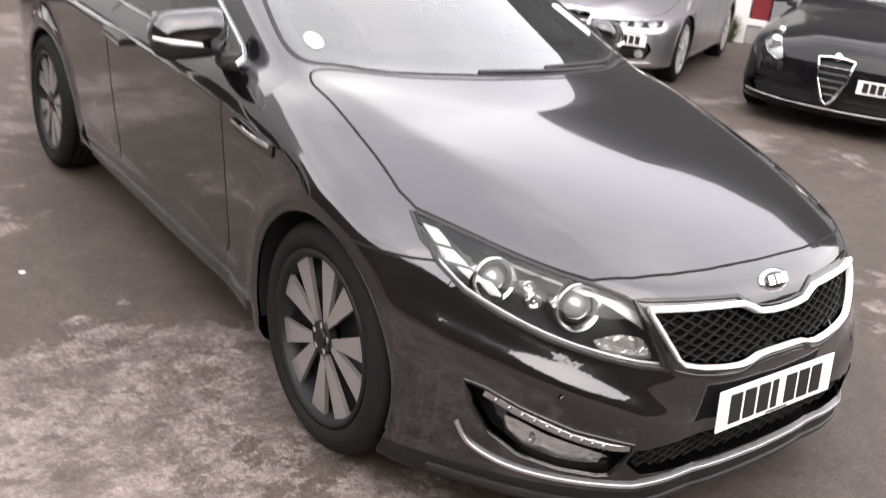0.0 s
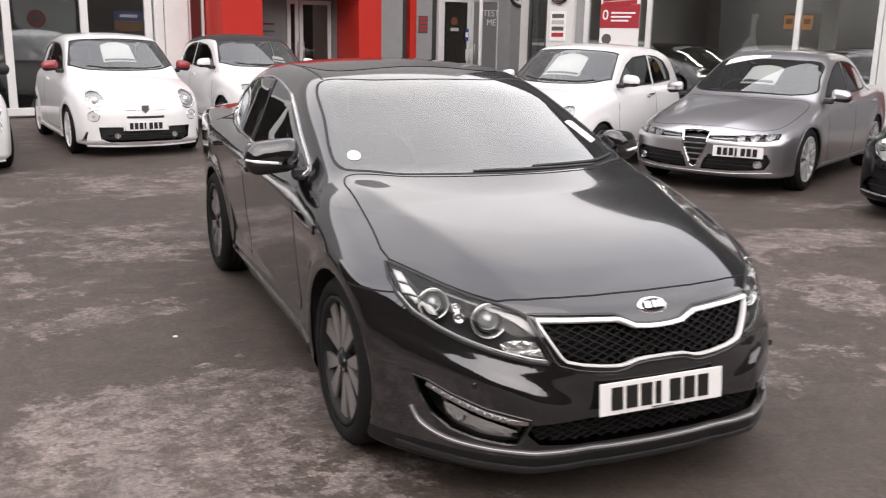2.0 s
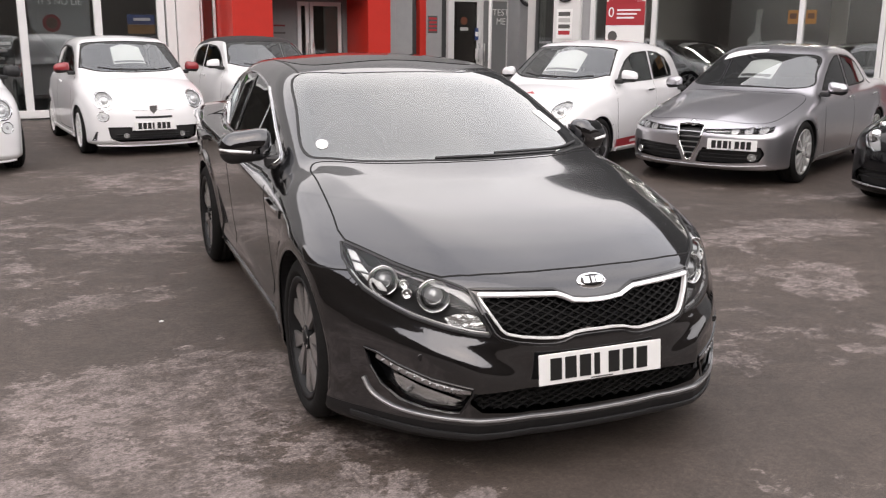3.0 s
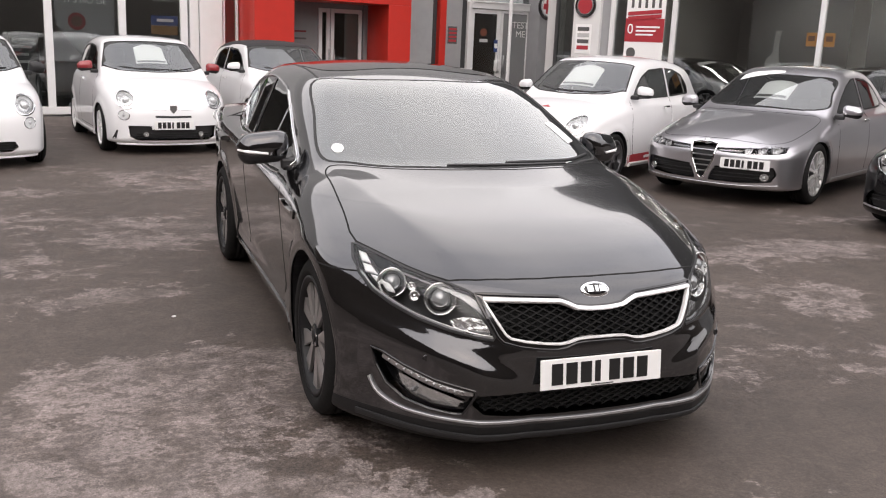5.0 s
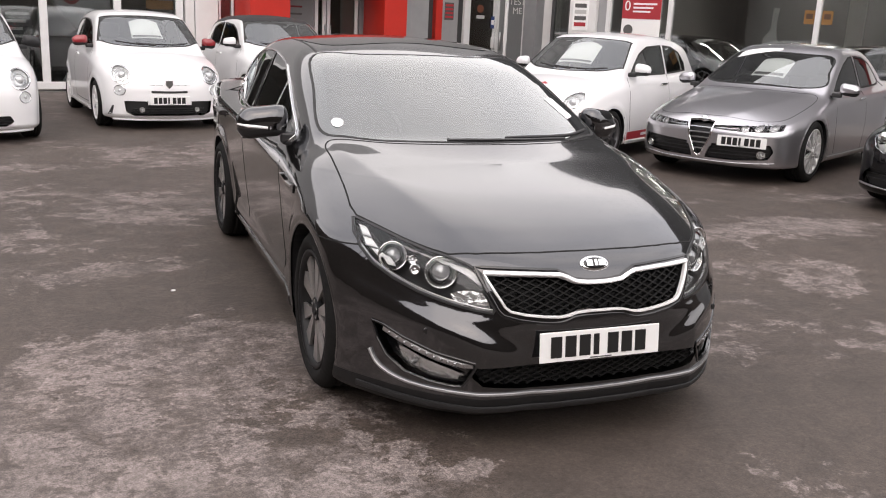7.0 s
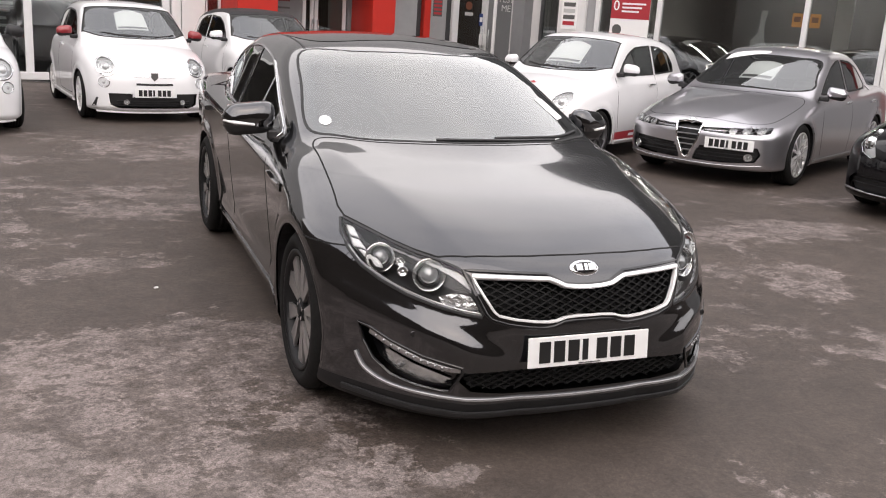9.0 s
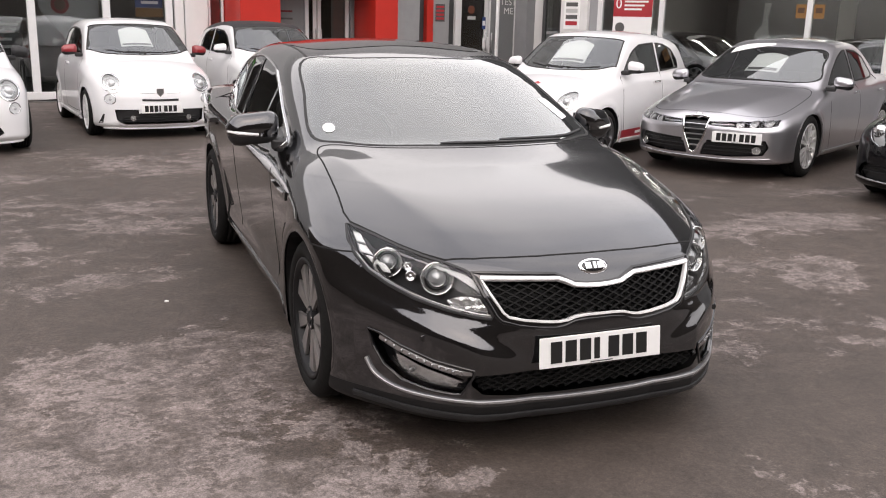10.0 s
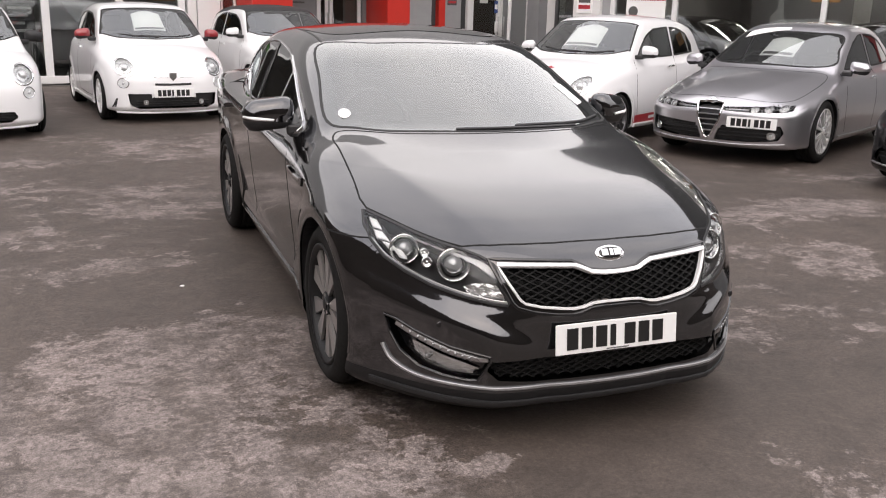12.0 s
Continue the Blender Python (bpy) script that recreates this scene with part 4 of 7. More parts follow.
# headlamps
def facing(place, way):
    """A placing that turns the forward side of a turned part to a direction."""
    return Matrix.Translation(Vector(place)) @ Vector((0, -1, 0)).rotation_difference(Vector(way)).to_matrix().to_4x4()


for sg in (-1, 1):
    poly = K_LAMP if sg < 0 else flipped(K_LAMP)
    lamp = patch("headlamp", sal_nw, poly, "front", M_lampdark, sal, lift=-0.085, h=0.022, label="headlamp with twin round lenses under a clear cover")
    mx = lambda px: px if sg < 0 else -px
    def on_lamp(px, pz, sink):
        v = drop_on(sal_nw, [(mx(px), pz)], "front")[0]
        return v + np.array([-sg * 0.30, 0.90, -0.25]) * sink
    way = (sg * 0.30, -0.93, 0.20)
    strip("lamp_wall", sal_nw, poly, "front", 0.004, 0.084, M_lampdark, lamp, closed=True, smooth_line=False, lift=-0.088)
    strip("lamp_rim", sal_nw, poly, "front", 0.010, 0.004, M_blackplastic, lamp, closed=True, smooth_line=False, lift=-0.001)
    strip("lamp_lower_edge", sal_nw, [(mx(p[0]), p[1] + 0.008) for p in K_LAMP[10:17]], "front", 0.012, 0.003, M_satin, lamp, smooth_line=True, lift=-0.008)
    for (px, pz, r) in ((-0.689, 0.684, 0.041), (-0.556, 0.655, 0.045)):
        c = on_lamp(px, pz, 0.050)
        cup = part("lens_bezel", lathe([(0.030, r * 0.86), (0.004, r * 0.90), (-0.010, r * 1.00), (-0.022, r * 1.22), (-0.024, r * 1.30), (-0.016, r * 1.34), (0.040, r * 1.36)], 40, "y"), M_reflector, lamp, "bright cup round the lens", smooth=True)
        cup.matrix_basis = facing(c, way)
        ring = part("lens_ring", lathe([(0.020, r * 0.88), (-0.006, r * 0.88), (-0.010, r * 0.82), (-0.006, r * 0.76), (0.020, r * 0.76)], 40, "y"), M_blackplastic, lamp, "dark ring", smooth=True)
        ring.matrix_basis = facing(c, way)
        lens = part("projector_lens", lathe([(-0.004, r * 0.77), (-0.016, r * 0.62), (-0.024, r * 0.38), (-0.027, 0.0005)], 36, "y"), M_projector, lamp, "round projector lens", smooth=True)
        lens.matrix_basis = facing(c, way)
    for px, pz, r in ((-0.634, 0.682, 0.017), (-0.632, 0.652, 0.020)):
        mid = part("lamp_bezel", lathe([(0.02, r), (-0.008, r), (-0.012, r * 0.8), (0.0, r * 0.6), (-0.006, 0.0005)], 24, "y"), M_reflector, lamp, smooth=True)
        mid.matrix_basis = facing(on_lamp(px, pz, 0.045), way)
    for q in ([(-0.757, 0.764), (-0.737, 0.760), (-0.735, 0.737), (-0.760, 0.738)], [(-0.762, 0.731), (-0.737, 0.729), (-0.729, 0.704), (-0.757, 0.706)],
              [(-0.752, 0.699), (-0.724, 0.695), (-0.711, 0.672), (-0.738, 0.674)], [(-0.727, 0.684), (-0.704, 0.680), (-0.692, 0.650), (-0.712, 0.650)]):
        patch("light_guide", sal_nw, q if sg < 0 else flipped(q), "front", M_ledwhite, lamp, lift=-0.014, h=0.008, label="white light block", thick=0.012)
    guide = [(-0.768, 0.766), (-0.728, 0.757), (-0.690, 0.645), (-0.712, 0.632), (-0.752, 0.668), (-0.770, 0.715)]
    patch("guide_panel", sal_nw, guide if sg < 0 else flipped(guide), "front", M_blackplastic, lamp, lift=-0.028, h=0.02)
    refl = [(-0.545, 0.585), (-0.49, 0.606), (-0.435, 0.598), (-0.405, 0.545), (-0.45, 0.545), (-0.53, 0.562)]
    patch("indicator_reflector", sal_nw, refl if sg < 0 else flipped(refl), "front", M_facets, lamp, lift=-0.030, h=0.012)
    upper = [(-0.722, 0.756), (-0.640, 0.728), (-0.560, 0.706), (-0.470, 0.680), (-0.440, 0.655), (-0.432, 0.618), (-0.500, 0.668), (-0.575, 0.702), (-0.645, 0.722)]
    patch("lamp_shelf", sal_nw, upper if sg < 0 else flipped(upper), "front", M_lampshelf, lamp, lift=-0.022, h=0.014, label="pale grey inner shelf")
    patch("lamp_cover", sal_nw, poly, "front", M_lampglass, lamp, lift=0.001, h=0.022, label="clear lamp cover")

# grille
grille = patch("grille", sal_nw, K_GRILLE, "front", M_mesh, sal, lift=-0.055, h=0.03, label="black diamond mesh grille in a chrome frame")
strip("grille_frame", sal_nw, K_GRILLE, "front", 0.0095, 0.012, M_brightframe, grille, lift=0.003, closed=True, smooth_line=False, label="polished chrome frame", step=0.02)
strip("grille_upper_bar", sal_nw, [(p[0] * 1.004, p[1] + 0.002) for p in K_GRILLE[:15]], "front", 0.016, 0.015, M_brightframe, grille, lift=0.003, smooth_line=False, label="broad chrome upper bar", step=0.02)
outer = [(p[0] * 1.035 + (0.012 if p[0] > 0.2 else -0.012 if p[0] < -0.2 else 0), 0.592 + (p[1] - 0.592) * 1.30) for p in K_GRILLE]
strip("grille_surround", sal_nw, outer, "front", 0.012, 0.004, M_gloss_black, grille, lift=0.002, closed=True, smooth_line=False, step=0.02)


def mesh_bars(name, poly, f, parent, dx, dz, lift, width, z0):
    """Crossing slanted bars clipped by an outline."""
    lo, hi = np.min(poly, 0), np.max(poly, 0)
    slope = dz / dx
    for sgn in (-1, 1):
        c = lo[1] - abs(slope) * (hi[0] - lo[0])
        while c < hi[1] + abs(slope) * (hi[0] - lo[0]):
            xs = np.linspace(lo[0], hi[0], 90)
            zs = c + sgn * slope * (xs - (lo[0] if sgn > 0 else lo[0])) + (0 if sgn > 0 else slope * (hi[0] - lo[0]) * 0)
            ins = outline_distance(poly, xs, zs) < -0.004
            run = []
            for k in range(len(xs)):
                if ins[k]:
                    run.append((xs[k], zs[k]))
                if (not ins[k] or k == len(xs) - 1) and run:
                    if len(run) > 2:
                        strip(name, f, run[::3] + ([run[-1]] if (len(run) - 1) % 3 else []), "front", width, 0.010, M_mesh, parent, lift=lift, smooth_line=False, step=0.2)
                    run = []
            c += dz


mesh_bars("mesh_bar", K_GRILLE, sal_nw, grille, 0.052, 0.026, -0.022, 0.0065, 0.5)
intake = patch("lower_intake", sal_nw, K_INTAKE, "front", M_blackplastic, sal, lift=-0.05, h=0.03, label="black mesh lower intake")
mesh_bars("mesh_bar", K_INTAKE, sal_nw, intake, 0.05, 0.025, -0.032, 0.005, 0.2)
strip("bumper_trim", sal_nw, [(-0.768, 0.335), (-0.742, 0.280), (-0.68, 0.247), (-0.58, 0.238), (-0.45, 0.236), (-0.3, 0.234), (0.0, 0.231), (0.3, 0.234), (0.45, 0.236), (0.58, 0.238), (0.68, 0.247), (0.742, 0.280), (0.768, 0.335)], "front", 0.011, 0.007, M_trimgrey, sal, lift=0.003, label="satin silver trim line along the bumper")
strip("front_lip", sal_nw, [(-0.80, 0.182), (-0.60, 0.178), (-0.3, 0.176), (0.0, 0.176), (0.3, 0.176), (0.60, 0.178), (0.80, 0.182)], "front", 0.025, 0.008, M_blackplastic, sal, lift=0.0, label="black lower lip")

# fog lamps
for sg in (-1, 1):
    fl = lambda pts: [(p[0] * (-sg), p[1]) for p in pts] if sg > 0 else list(pts)
    poly = K_FOG if sg < 0 else flipped(K_FOG)
    fog = patch("fog_lamp_recess", sal_nw, poly, "front", M_gloss_black, sal, lift=-0.045, h=0.025, label="black recess with a day light strip and fog lamp")
    strip("recess_edge", sal_nw, poly, "front", 0.010, 0.005, M_gloss_black, fog, closed=True, smooth_line=False, lift=0.0)
    strip("day_light_strip", sal_nw, fl([(-0.734, 0.426), (-0.675, 0.392), (-0.589, 0.358), (-0.516, 0.342), (-0.477, 0.342)]), "front", 0.024, 0.016, M_satin, fog, lift=-0.014, label="chrome day light strip")
    for k in range(10):
        t = (k + 0.3) / 10
        px = -0.722 + 0.205 * t
        pz = float(np.interp(px, [-0.734, -0.675, -0.589, -0.516], [0.426, 0.392, 0.358, 0.342]))
        v = drop_on(sal_nw, [(px if sg < 0 else -px, pz)], "front")[0]
        e = part("day_light_led", ball((0, 0, 0), 0.0085, squash=(1, 0.6, 0.8)), M_projector, fog, smooth=True)
        e.location = (v[0], v[1] - 0.001, v[2])
    fp = [(-0.705, 0.365), (-0.632, 0.332), (-0.555, 0.310), (-0.503, 0.292), (-0.529, 0.270), (-0.606, 0.270), (-0.667, 0.290), (-0.697, 0.325)]
    patch("fog_lamp_reflector", sal_nw, fp if sg < 0 else flipped(fp), "front", M_foglamp, fog, lift=-0.034, h=0.018)
    b = part("fog_lamp_bulb", ball((0, 0, 0), 0.011, squash=(1.2, 0.6, 0.9)), M_projector, fog, smooth=True)
    b.location = tuple(drop_on(sal_nw, [((-0.64 if sg < 0 else 0.64), 0.318)], "front")[0] + np.array([0, 0.03, 0]))
    patch("fog_lamp_cover", sal_nw, fp if sg < 0 else flipped(fp), "front", M_lampglass, fog, lift=-0.012, h=0.02)
    # round cover of the towing eye and sensor
    v = drop_on(sal_nw, [(sg * 0.62, 0.452)], "front")[0]
    sn = part("parking_sensor", lathe([(-0.002, 0.012), (-0.004, 0.010), (-0.004, 0.0005)], 16, "y"), M_gloss_black, sal)
    sn.location = (v[0], v[1] - 0.001, v[2])

# badge: plain oval in chrome and black
v = drop_on(sal_nw, [(0.0, 0.688)], "front")[0]
badge = part("bonnet_badge", ball((0, 0, 0), 1.0, squash=(0.062, 0.010, 0.031)), M_chrome, sal, "oval chrome badge", smooth=True)
badge.matrix_basis = pose(v[0], v[1] - 0.001, v[2], -35)
inner = part("badge_field", ball((0, 0, 0), 1.0, squash=(0.054, 0.010, 0.025)), M_gloss_black, badge, smooth=True)
inner.location = (0, -0.0022, 0)
for px, pw in ((-0.027, 0.012), (0.0, 0.006), (0.025, 0.014)):
    part("badge_stroke", box(px - pw, px + pw, -0.0145, -0.006, -0.012, 0.012), M_chrome, badge)

kp = drop_on(sal_nw, [(0.0, 0.41)], "front")[0]
plate_parts(sal, 0.0, kp[1] - 0.012, 0.411, tilt=-6)

# mirrors, wipers, stickers
for sg in (-1, 1):
    mirror_parts(sal, None, sg, -0.935 if sg < 0 else 0.905, 1.745, 1.022, M_graphite, size=(0.245, 0.125, 0.15), foot=(0.09, 0.1), tilt=10 if sg < 0 else 26)
wiper_parts(sal, sal_nw, [(0.46, 1.310), (0.24, 1.256), (0.02, 1.238), (-0.18, 1.246)])
wiper_parts(sal, sal_nw, [(0.66, 1.470), (0.52, 1.370), (0.34, 1.305), (0.12, 1.262)])
sticker = [(-0.625 + 0.028 * math.cos(a), 1.520 + 0.040 * math.sin(a)) for a in np.linspace(0, 2 * math.pi, 24, endpoint=False)]
patch("screen_sticker", sal_nw, sticker, "top", M_paper, sal, lift=0.003, h=0.012, label="round white windscreen sticker")
tax = [(0.60, 1.55), (0.655, 1.60), (0.615, 1.78), (0.555, 1.74)]
patch("screen_sticker", sal_nw, tax, "top", M_paper, sal, lift=0.003, h=0.02, label="square white windscreen sticker")

# roof details: panoramic panel, joint lines, aerial fin
K_PANO = rounded_line([(-0.50, 2.40), (0.0, 2.36), (0.50, 2.40), (0.50, 3.25), (0.0, 3.30), (-0.50, 3.25)])
patch("roof_glass", sal_nw, K_PANO, "top", M_gloss_black, sal, h=0.06, lift=0.002, label="gloss black roof glass panel")
for sg in (-1, 1):
    strip("roof_joint", sal_nw, [(sg * 0.555, 2.24), (sg * 0.56, 2.7), (sg * 0.545, 3.3), (sg * 0.51, 3.68)], "top", 0.012, 0.001, M_seal, sal)

# tail
for sg in (-1, 1):
    tl = [(sg * 0.45, 0.86), (sg * 0.80, 0.90), (sg * 0.83, 0.80), (sg * 0.60, 0.76)]
    patch("tail_lamp", sal_nw, tl, "rear", M_tail, sal, h=0.04, lift=0.004, label="red tail lamp")

# cabin
part("dashboard", prism([(1.30, 0.70), (1.32, 0.93), (1.62, 0.985), (1.78, 0.96), (1.86, 0.85), (1.80, 0.70)], "x", -0.70, 0.70), M_cabin, sal, "dark dashboard")
part("cabin_floor", box(-0.72, 0.72, 1.3, 4.0, 0.30, 0.36), M_cabin, sal)
for sg in (-1, 1):
    seat_parts(sal, sg * 0.37, 2.35, 0.42)
part("rear_bench", prism([(3.0, 0.45), (3.42, 0.45), (3.62, 1.02), (3.52, 1.06), (3.40, 0.72), (3.0, 0.68)], "x", -0.62, 0.62), M_seat, sal, "dark rear bench seat")
steering_parts(sal, -0.36, 1.92, 0.94)
rm = part("interior_mirror", box(-0.12, 0.12, -0.015, 0.015, -0.03, 0.035), M_cabin, sal)
rm.location = (0.0, 2.10, 1.255)
soft(rm, 0.012)

# wheels
K_STYLE = dict(n=5, split=0.292, w0=0.009, w1=0.039, depth=0.013, hub=0.050, backing=True, dark_hub=True, face_out=0.80, rim_dark=True)
for sg in (-1, 1):
    for yh in (0.965, 3.76):
        wheel_parts(sal, sg * (0.762 if yh < 2 else 0.752), yh, 0.33, 0.33, 0.246, 0.225, sg, K_STYLE, M_alloy, M_alloy_dark, "machined alloy wheel with paired spokes")


# ---- the other parked cars ----
def disc_outline(x, z, rx, rz=None, n=24):
    rz = rz or rx
    return [(x + rx * math.cos(2 * math.pi * k / n), z + rz * math.sin(2 * math.pi * k / n)) for k in range(n)]


def round_lamp(parent, f, x, z, r, name="headlamp", deep=0.05, ring=M_chrome, label="round clear headlamp", glass=True):
    poly = disc_outline(x, z, r)
    lamp = patch(name, f, poly, "front", M_roundlamp, parent, lift=-deep * 0.35, h=r / 3.2, label=label)
    v = drop_on(f, [(x, z)], "front")
    n = unit(gradient(f, v))[0]
    c = v[0] - n * deep * 0.35
    bulb = part("lamp_bulb", ball((0, 0, 0), r * 0.42, squash=(1, 0.7, 1)), M_lens, lamp, smooth=True)
    bulb.location = tuple(c)
    in1 = disc_outline(x, z, r * 0.62)
    strip("lamp_inner_ring", f, in1, "front", r * 0.14, 0.006, M_satin, lamp, closed=True, smooth_line=False, lift=-deep * 0.3, step=0.02)
    strip("lamp_ring", f, poly, "front", r * 0.16, 0.008, ring, lamp, closed=True, smooth_line=False, lift=0.0, step=0.02)
    if glass:
        patch("lamp_cover", f, poly, "front", M_lampglass, lamp, lift=0.003, h=r / 3)
    return lamp


def sheet_on_screen(car, f, poly, red=None, sink=0.022):
    p = patch("price_sheet", f, poly, "top", M_paper, car, lift=-sink, h=0.05, label="white price sheet behind the windscreen")
    if red:
        patch("printed_band", f, red, "top", M_cabin_grey, p, lift=-sink + 0.004, h=0.05)


def small_hatch(label, matrix, mirror_mat, style, wheel_face, wheel_dark, soft_top=False, stripe=False, sporty=True, sheet=None, group="white city cars"):
    """A white three-door city car with round lamps."""
    car = tagged(new("city_car"), label, "car", group)
    f, nw, wl, cab = car_field(
        width=curve((0.0, 0.72), (0.3, 0.765), (0.72, 0.800), (1.5, 0.808), (2.5, 0.808), (3.02, 0.800), (3.55, 0.70)),
        deck=curve((0.0, 0.70), (0.10, 0.765), (0.25, 0.830), (0.5, 0.900), (0.8, 0.955), (1.1, 0.985), (1.5, 0.99), (2.5, 1.0), (3.1, 1.0), (3.55, 0.93)),
        crown=curve((0.0, 0.10), (0.5, 0.135), (1.0, 0.10), (1.5, 0.05), (3.55, 0.06)),
        low=curve((0.0, 0.135), (0.4, 0.15), (1.2, 0.17), (2.6, 0.17), (3.2, 0.20), (3.55, 0.26)),
        nose_plan=curve((0.0, 0.0), (0.2, 0.006), (0.4, 0.034), (0.55, 0.085), (0.65, 0.15), (0.72, 0.235), (0.78, 0.38), (0.83, 0.62)),
        nose_profile=curve((0.0, 0.10), (0.15, 0.04), (0.22, 0.0), (0.35, 0.0), (0.50, 0.012), (0.60, 0.035), (0.68, 0.075), (0.76, 0.15), (0.86, 0.34), (1.0, 0.7)),
        nose=0.0,
        tail_plan=curve((0.0, 0.0), (0.4, 0.03), (0.6, 0.12), (0.75, 0.30), (0.85, 0.5)),
        tail_profile=curve((0.0, 0.15), (0.3, 0.03), (0.5, 0.0), (0.8, 0.05), (1.0, 0.15)), tail=3.55,
        glass_w=curve((0.8, 0.675), (1.2, 0.715), (2.0, 0.735), (2.8, 0.71), (3.4, 0.63)),
        roof=curve((1.0, 1.27), (1.3, 1.395), (1.6, 1.455), (1.9, 1.483), (2.15, 1.488), (2.5, 1.475), (2.9, 1.430), (3.2, 1.365), (3.5, 1.22)),
        roof_crown=0.13, tumble=0.31, screen=(0.80, 0.945, 0.70, 0.34), back=(3.52, 0.94, 1.35, 0.12),
        hubs=(0.72, 3.02), arch_r=0.325, hub_z=0.30, tuck=(0.04, 0.05, 0.55), edge=0.11, roof_edge=0.11, belt=0.97, flare=0.018, arch_in=0.48)
    scr = rounded_line([(-0.655, 1.165), (-0.640, 1.125), (-0.42, 0.975), (0.0, 0.895), (0.42, 0.975), (0.640, 1.125), (0.655, 1.165), (0.610, 1.33), (0.560, 1.50), (0.545, 1.525), (0.27, 1.480), (0.0, 1.465), (-0.27, 1.480), (-0.545, 1.525), (-0.560, 1.50), (-0.610, 1.33)])
    fw = [(1.25, 0.985), (1.40, 1.115), (1.58, 1.240), (1.80, 1.320), (2.22, 1.345), (2.22, 0.998)]
    rw = [(2.29, 1.0), (2.29, 1.343), (2.55, 1.325), (2.80, 1.26), (2.95, 1.12), (2.93, 1.03)]
    intake = [(-0.55, 0.375), (-0.30, 0.375), (-0.26, 0.335), (0.26, 0.335), (0.30, 0.375), (0.55, 0.375), (0.53, 0.235), (0.43, 0.190), (-0.43, 0.190), (-0.53, 0.235)] if sporty else \
             [(-0.42, 0.31), (0.42, 0.31), (0.46, 0.25), (0.38, 0.20), (-0.38, 0.20), (-0.46, 0.25)]
    holes = [(scr, "top", 1), (intake, "front", 1)]
    for sx in (-0.555, 0.555):
        holes.append((disc_outline(sx, 0.695, 0.105), "front", 1))
    for sg in (-1, 1):
        holes += [(fw, "side", sg), (rw, "side", sg)]
    bon = rounded_line([(0.0, 0.155), (0.35, 0.20), (0.50, 0.38), (0.585, 0.60), (0.62, 0.95), (0.64, 1.10), (0.42, 0.955), (0.0, 0.885), (-0.42, 0.955), (-0.64, 1.10), (-0.62, 0.95), (-0.585, 0.60), (-0.50, 0.38), (-0.35, 0.20)])
    door = [(1.16, 0.95), (1.14, 0.6), (1.20, 0.27), (2.18, 0.27), (2.255, 0.6), (2.255, 1.37), (1.78, 1.345), (1.45, 1.19), (1.22, 1.01)]
    panels = [("bonnet", bon, "top", 1, M_white, "white bonnet"), ("door", door, "side", -1, M_white, "closed white door"), ("door", door, "side", 1, M_white, "closed white door")]
    if soft_top:
        panels.append(("soft_top", [(-0.56, 1.50), (0.0, 1.46), (0.56, 1.50), (0.60, 2.4), (0.58, 3.3), (-0.58, 3.3), (-0.60, 2.4)], "top", 1, M_softtop, "folding black canvas roof"))
    shell(nw, wl, (-0.9, -0.06, 0.05), (0.9, 3.62, 1.55), 0.026, holes, panels, M_white, car)
    wins = [(scr, "top", 1)] + holes[-4:]
    lining(cab, (-0.8, 0.8, 0.75), (0.8, 3.55, 1.5), wins, M_cabin_grey, car, h=0.06)
    patch("windscreen", nw, scr, "top", M_screen, car, h=0.06, lift=0.001)
    strip("windscreen_seal", nw, scr, "top", 0.020, 0.002, M_seal, car, closed=True, smooth_line=False, step=0.05)
    for sg in (-1, 1):
        patch("door_window", nw, fw, "side", M_darkglass, car, sg, 0.0, 0.06)
        patch("quarter_window", nw, rw, "side", M_darkglass, car, sg, 0.0, 0.06)
        strip("window_seal", nw, fw, "side", 0.022, 0.004, M_seal, car, sg, closed=True, smooth_line=False, step=0.06)
        strip("window_seal", nw, rw, "side", 0.022, 0.004, M_seal, car, sg, closed=True, smooth_line=False, step=0.06)
        for line in ([(1.16, 0.96), (1.14, 0.6), (1.20, 0.27)], [(2.255, 0.99), (2.255, 0.6), (2.18, 0.27)], [(1.20, 0.27), (1.7, 0.265), (2.18, 0.27)]):
            strip("shut_line", nw, line, "side", 0.007, 0.001, M_gap, car, sg, step=0.08)
        strip("door_handle", nw, [(1.98, 0.862), (2.07, 0.868), (2.16, 0.870)], "side", 0.026, 0.028, M_chrome if stripe else M_white, car, sg, label="bar door handle")
        mirror_parts(car, None, sg, sg * 0.865, 1.27, 1.065, mirror_mat, size=(0.20, 0.12, 0.135), foot=(0.08, 0.1), lamp=False, tilt=10)
        round_lamp(car, nw, sg * 0.555, 0.695, 0.108, "headlamp")
        round_lamp(car, nw, sg * 0.590, 0.505, 0.060, "lower_lamp", 0.03, label="small round lower lamp")
        if sporty:
            round_lamp(car, nw, sg * 0.345, 0.270, 0.032, "fog_lamp", 0.02, label="small round fog lamp")
            patch("side_vent", nw, [(sg * 0.655, 0.33), (sg * 0.675, 0.32), (sg * 0.72, 0.20), (sg * 0.68, 0.21)] if sg > 0 else [(-0.68, 0.21), (-0.72, 0.20), (-0.675, 0.32), (-0.655, 0.33)], "front", M_blackplastic, car, lift=0.003, h=0.03, label="black bumper side vent")
        if stripe:
            band = [(1.05, 0.315), (1.05, 0.215), (2.65, 0.235), (2.65, 0.335)]
            patch("side_stripe", nw, band, "side", M_redprint, car, sg, 0.003, 0.06, "red side stripe")
            patch("stripe_lettering", nw, [(1.5, 0.29), (1.5, 0.255), (1.95, 0.262), (1.95, 0.297)], "side", M_paper, car, sg, 0.005, 0.03)
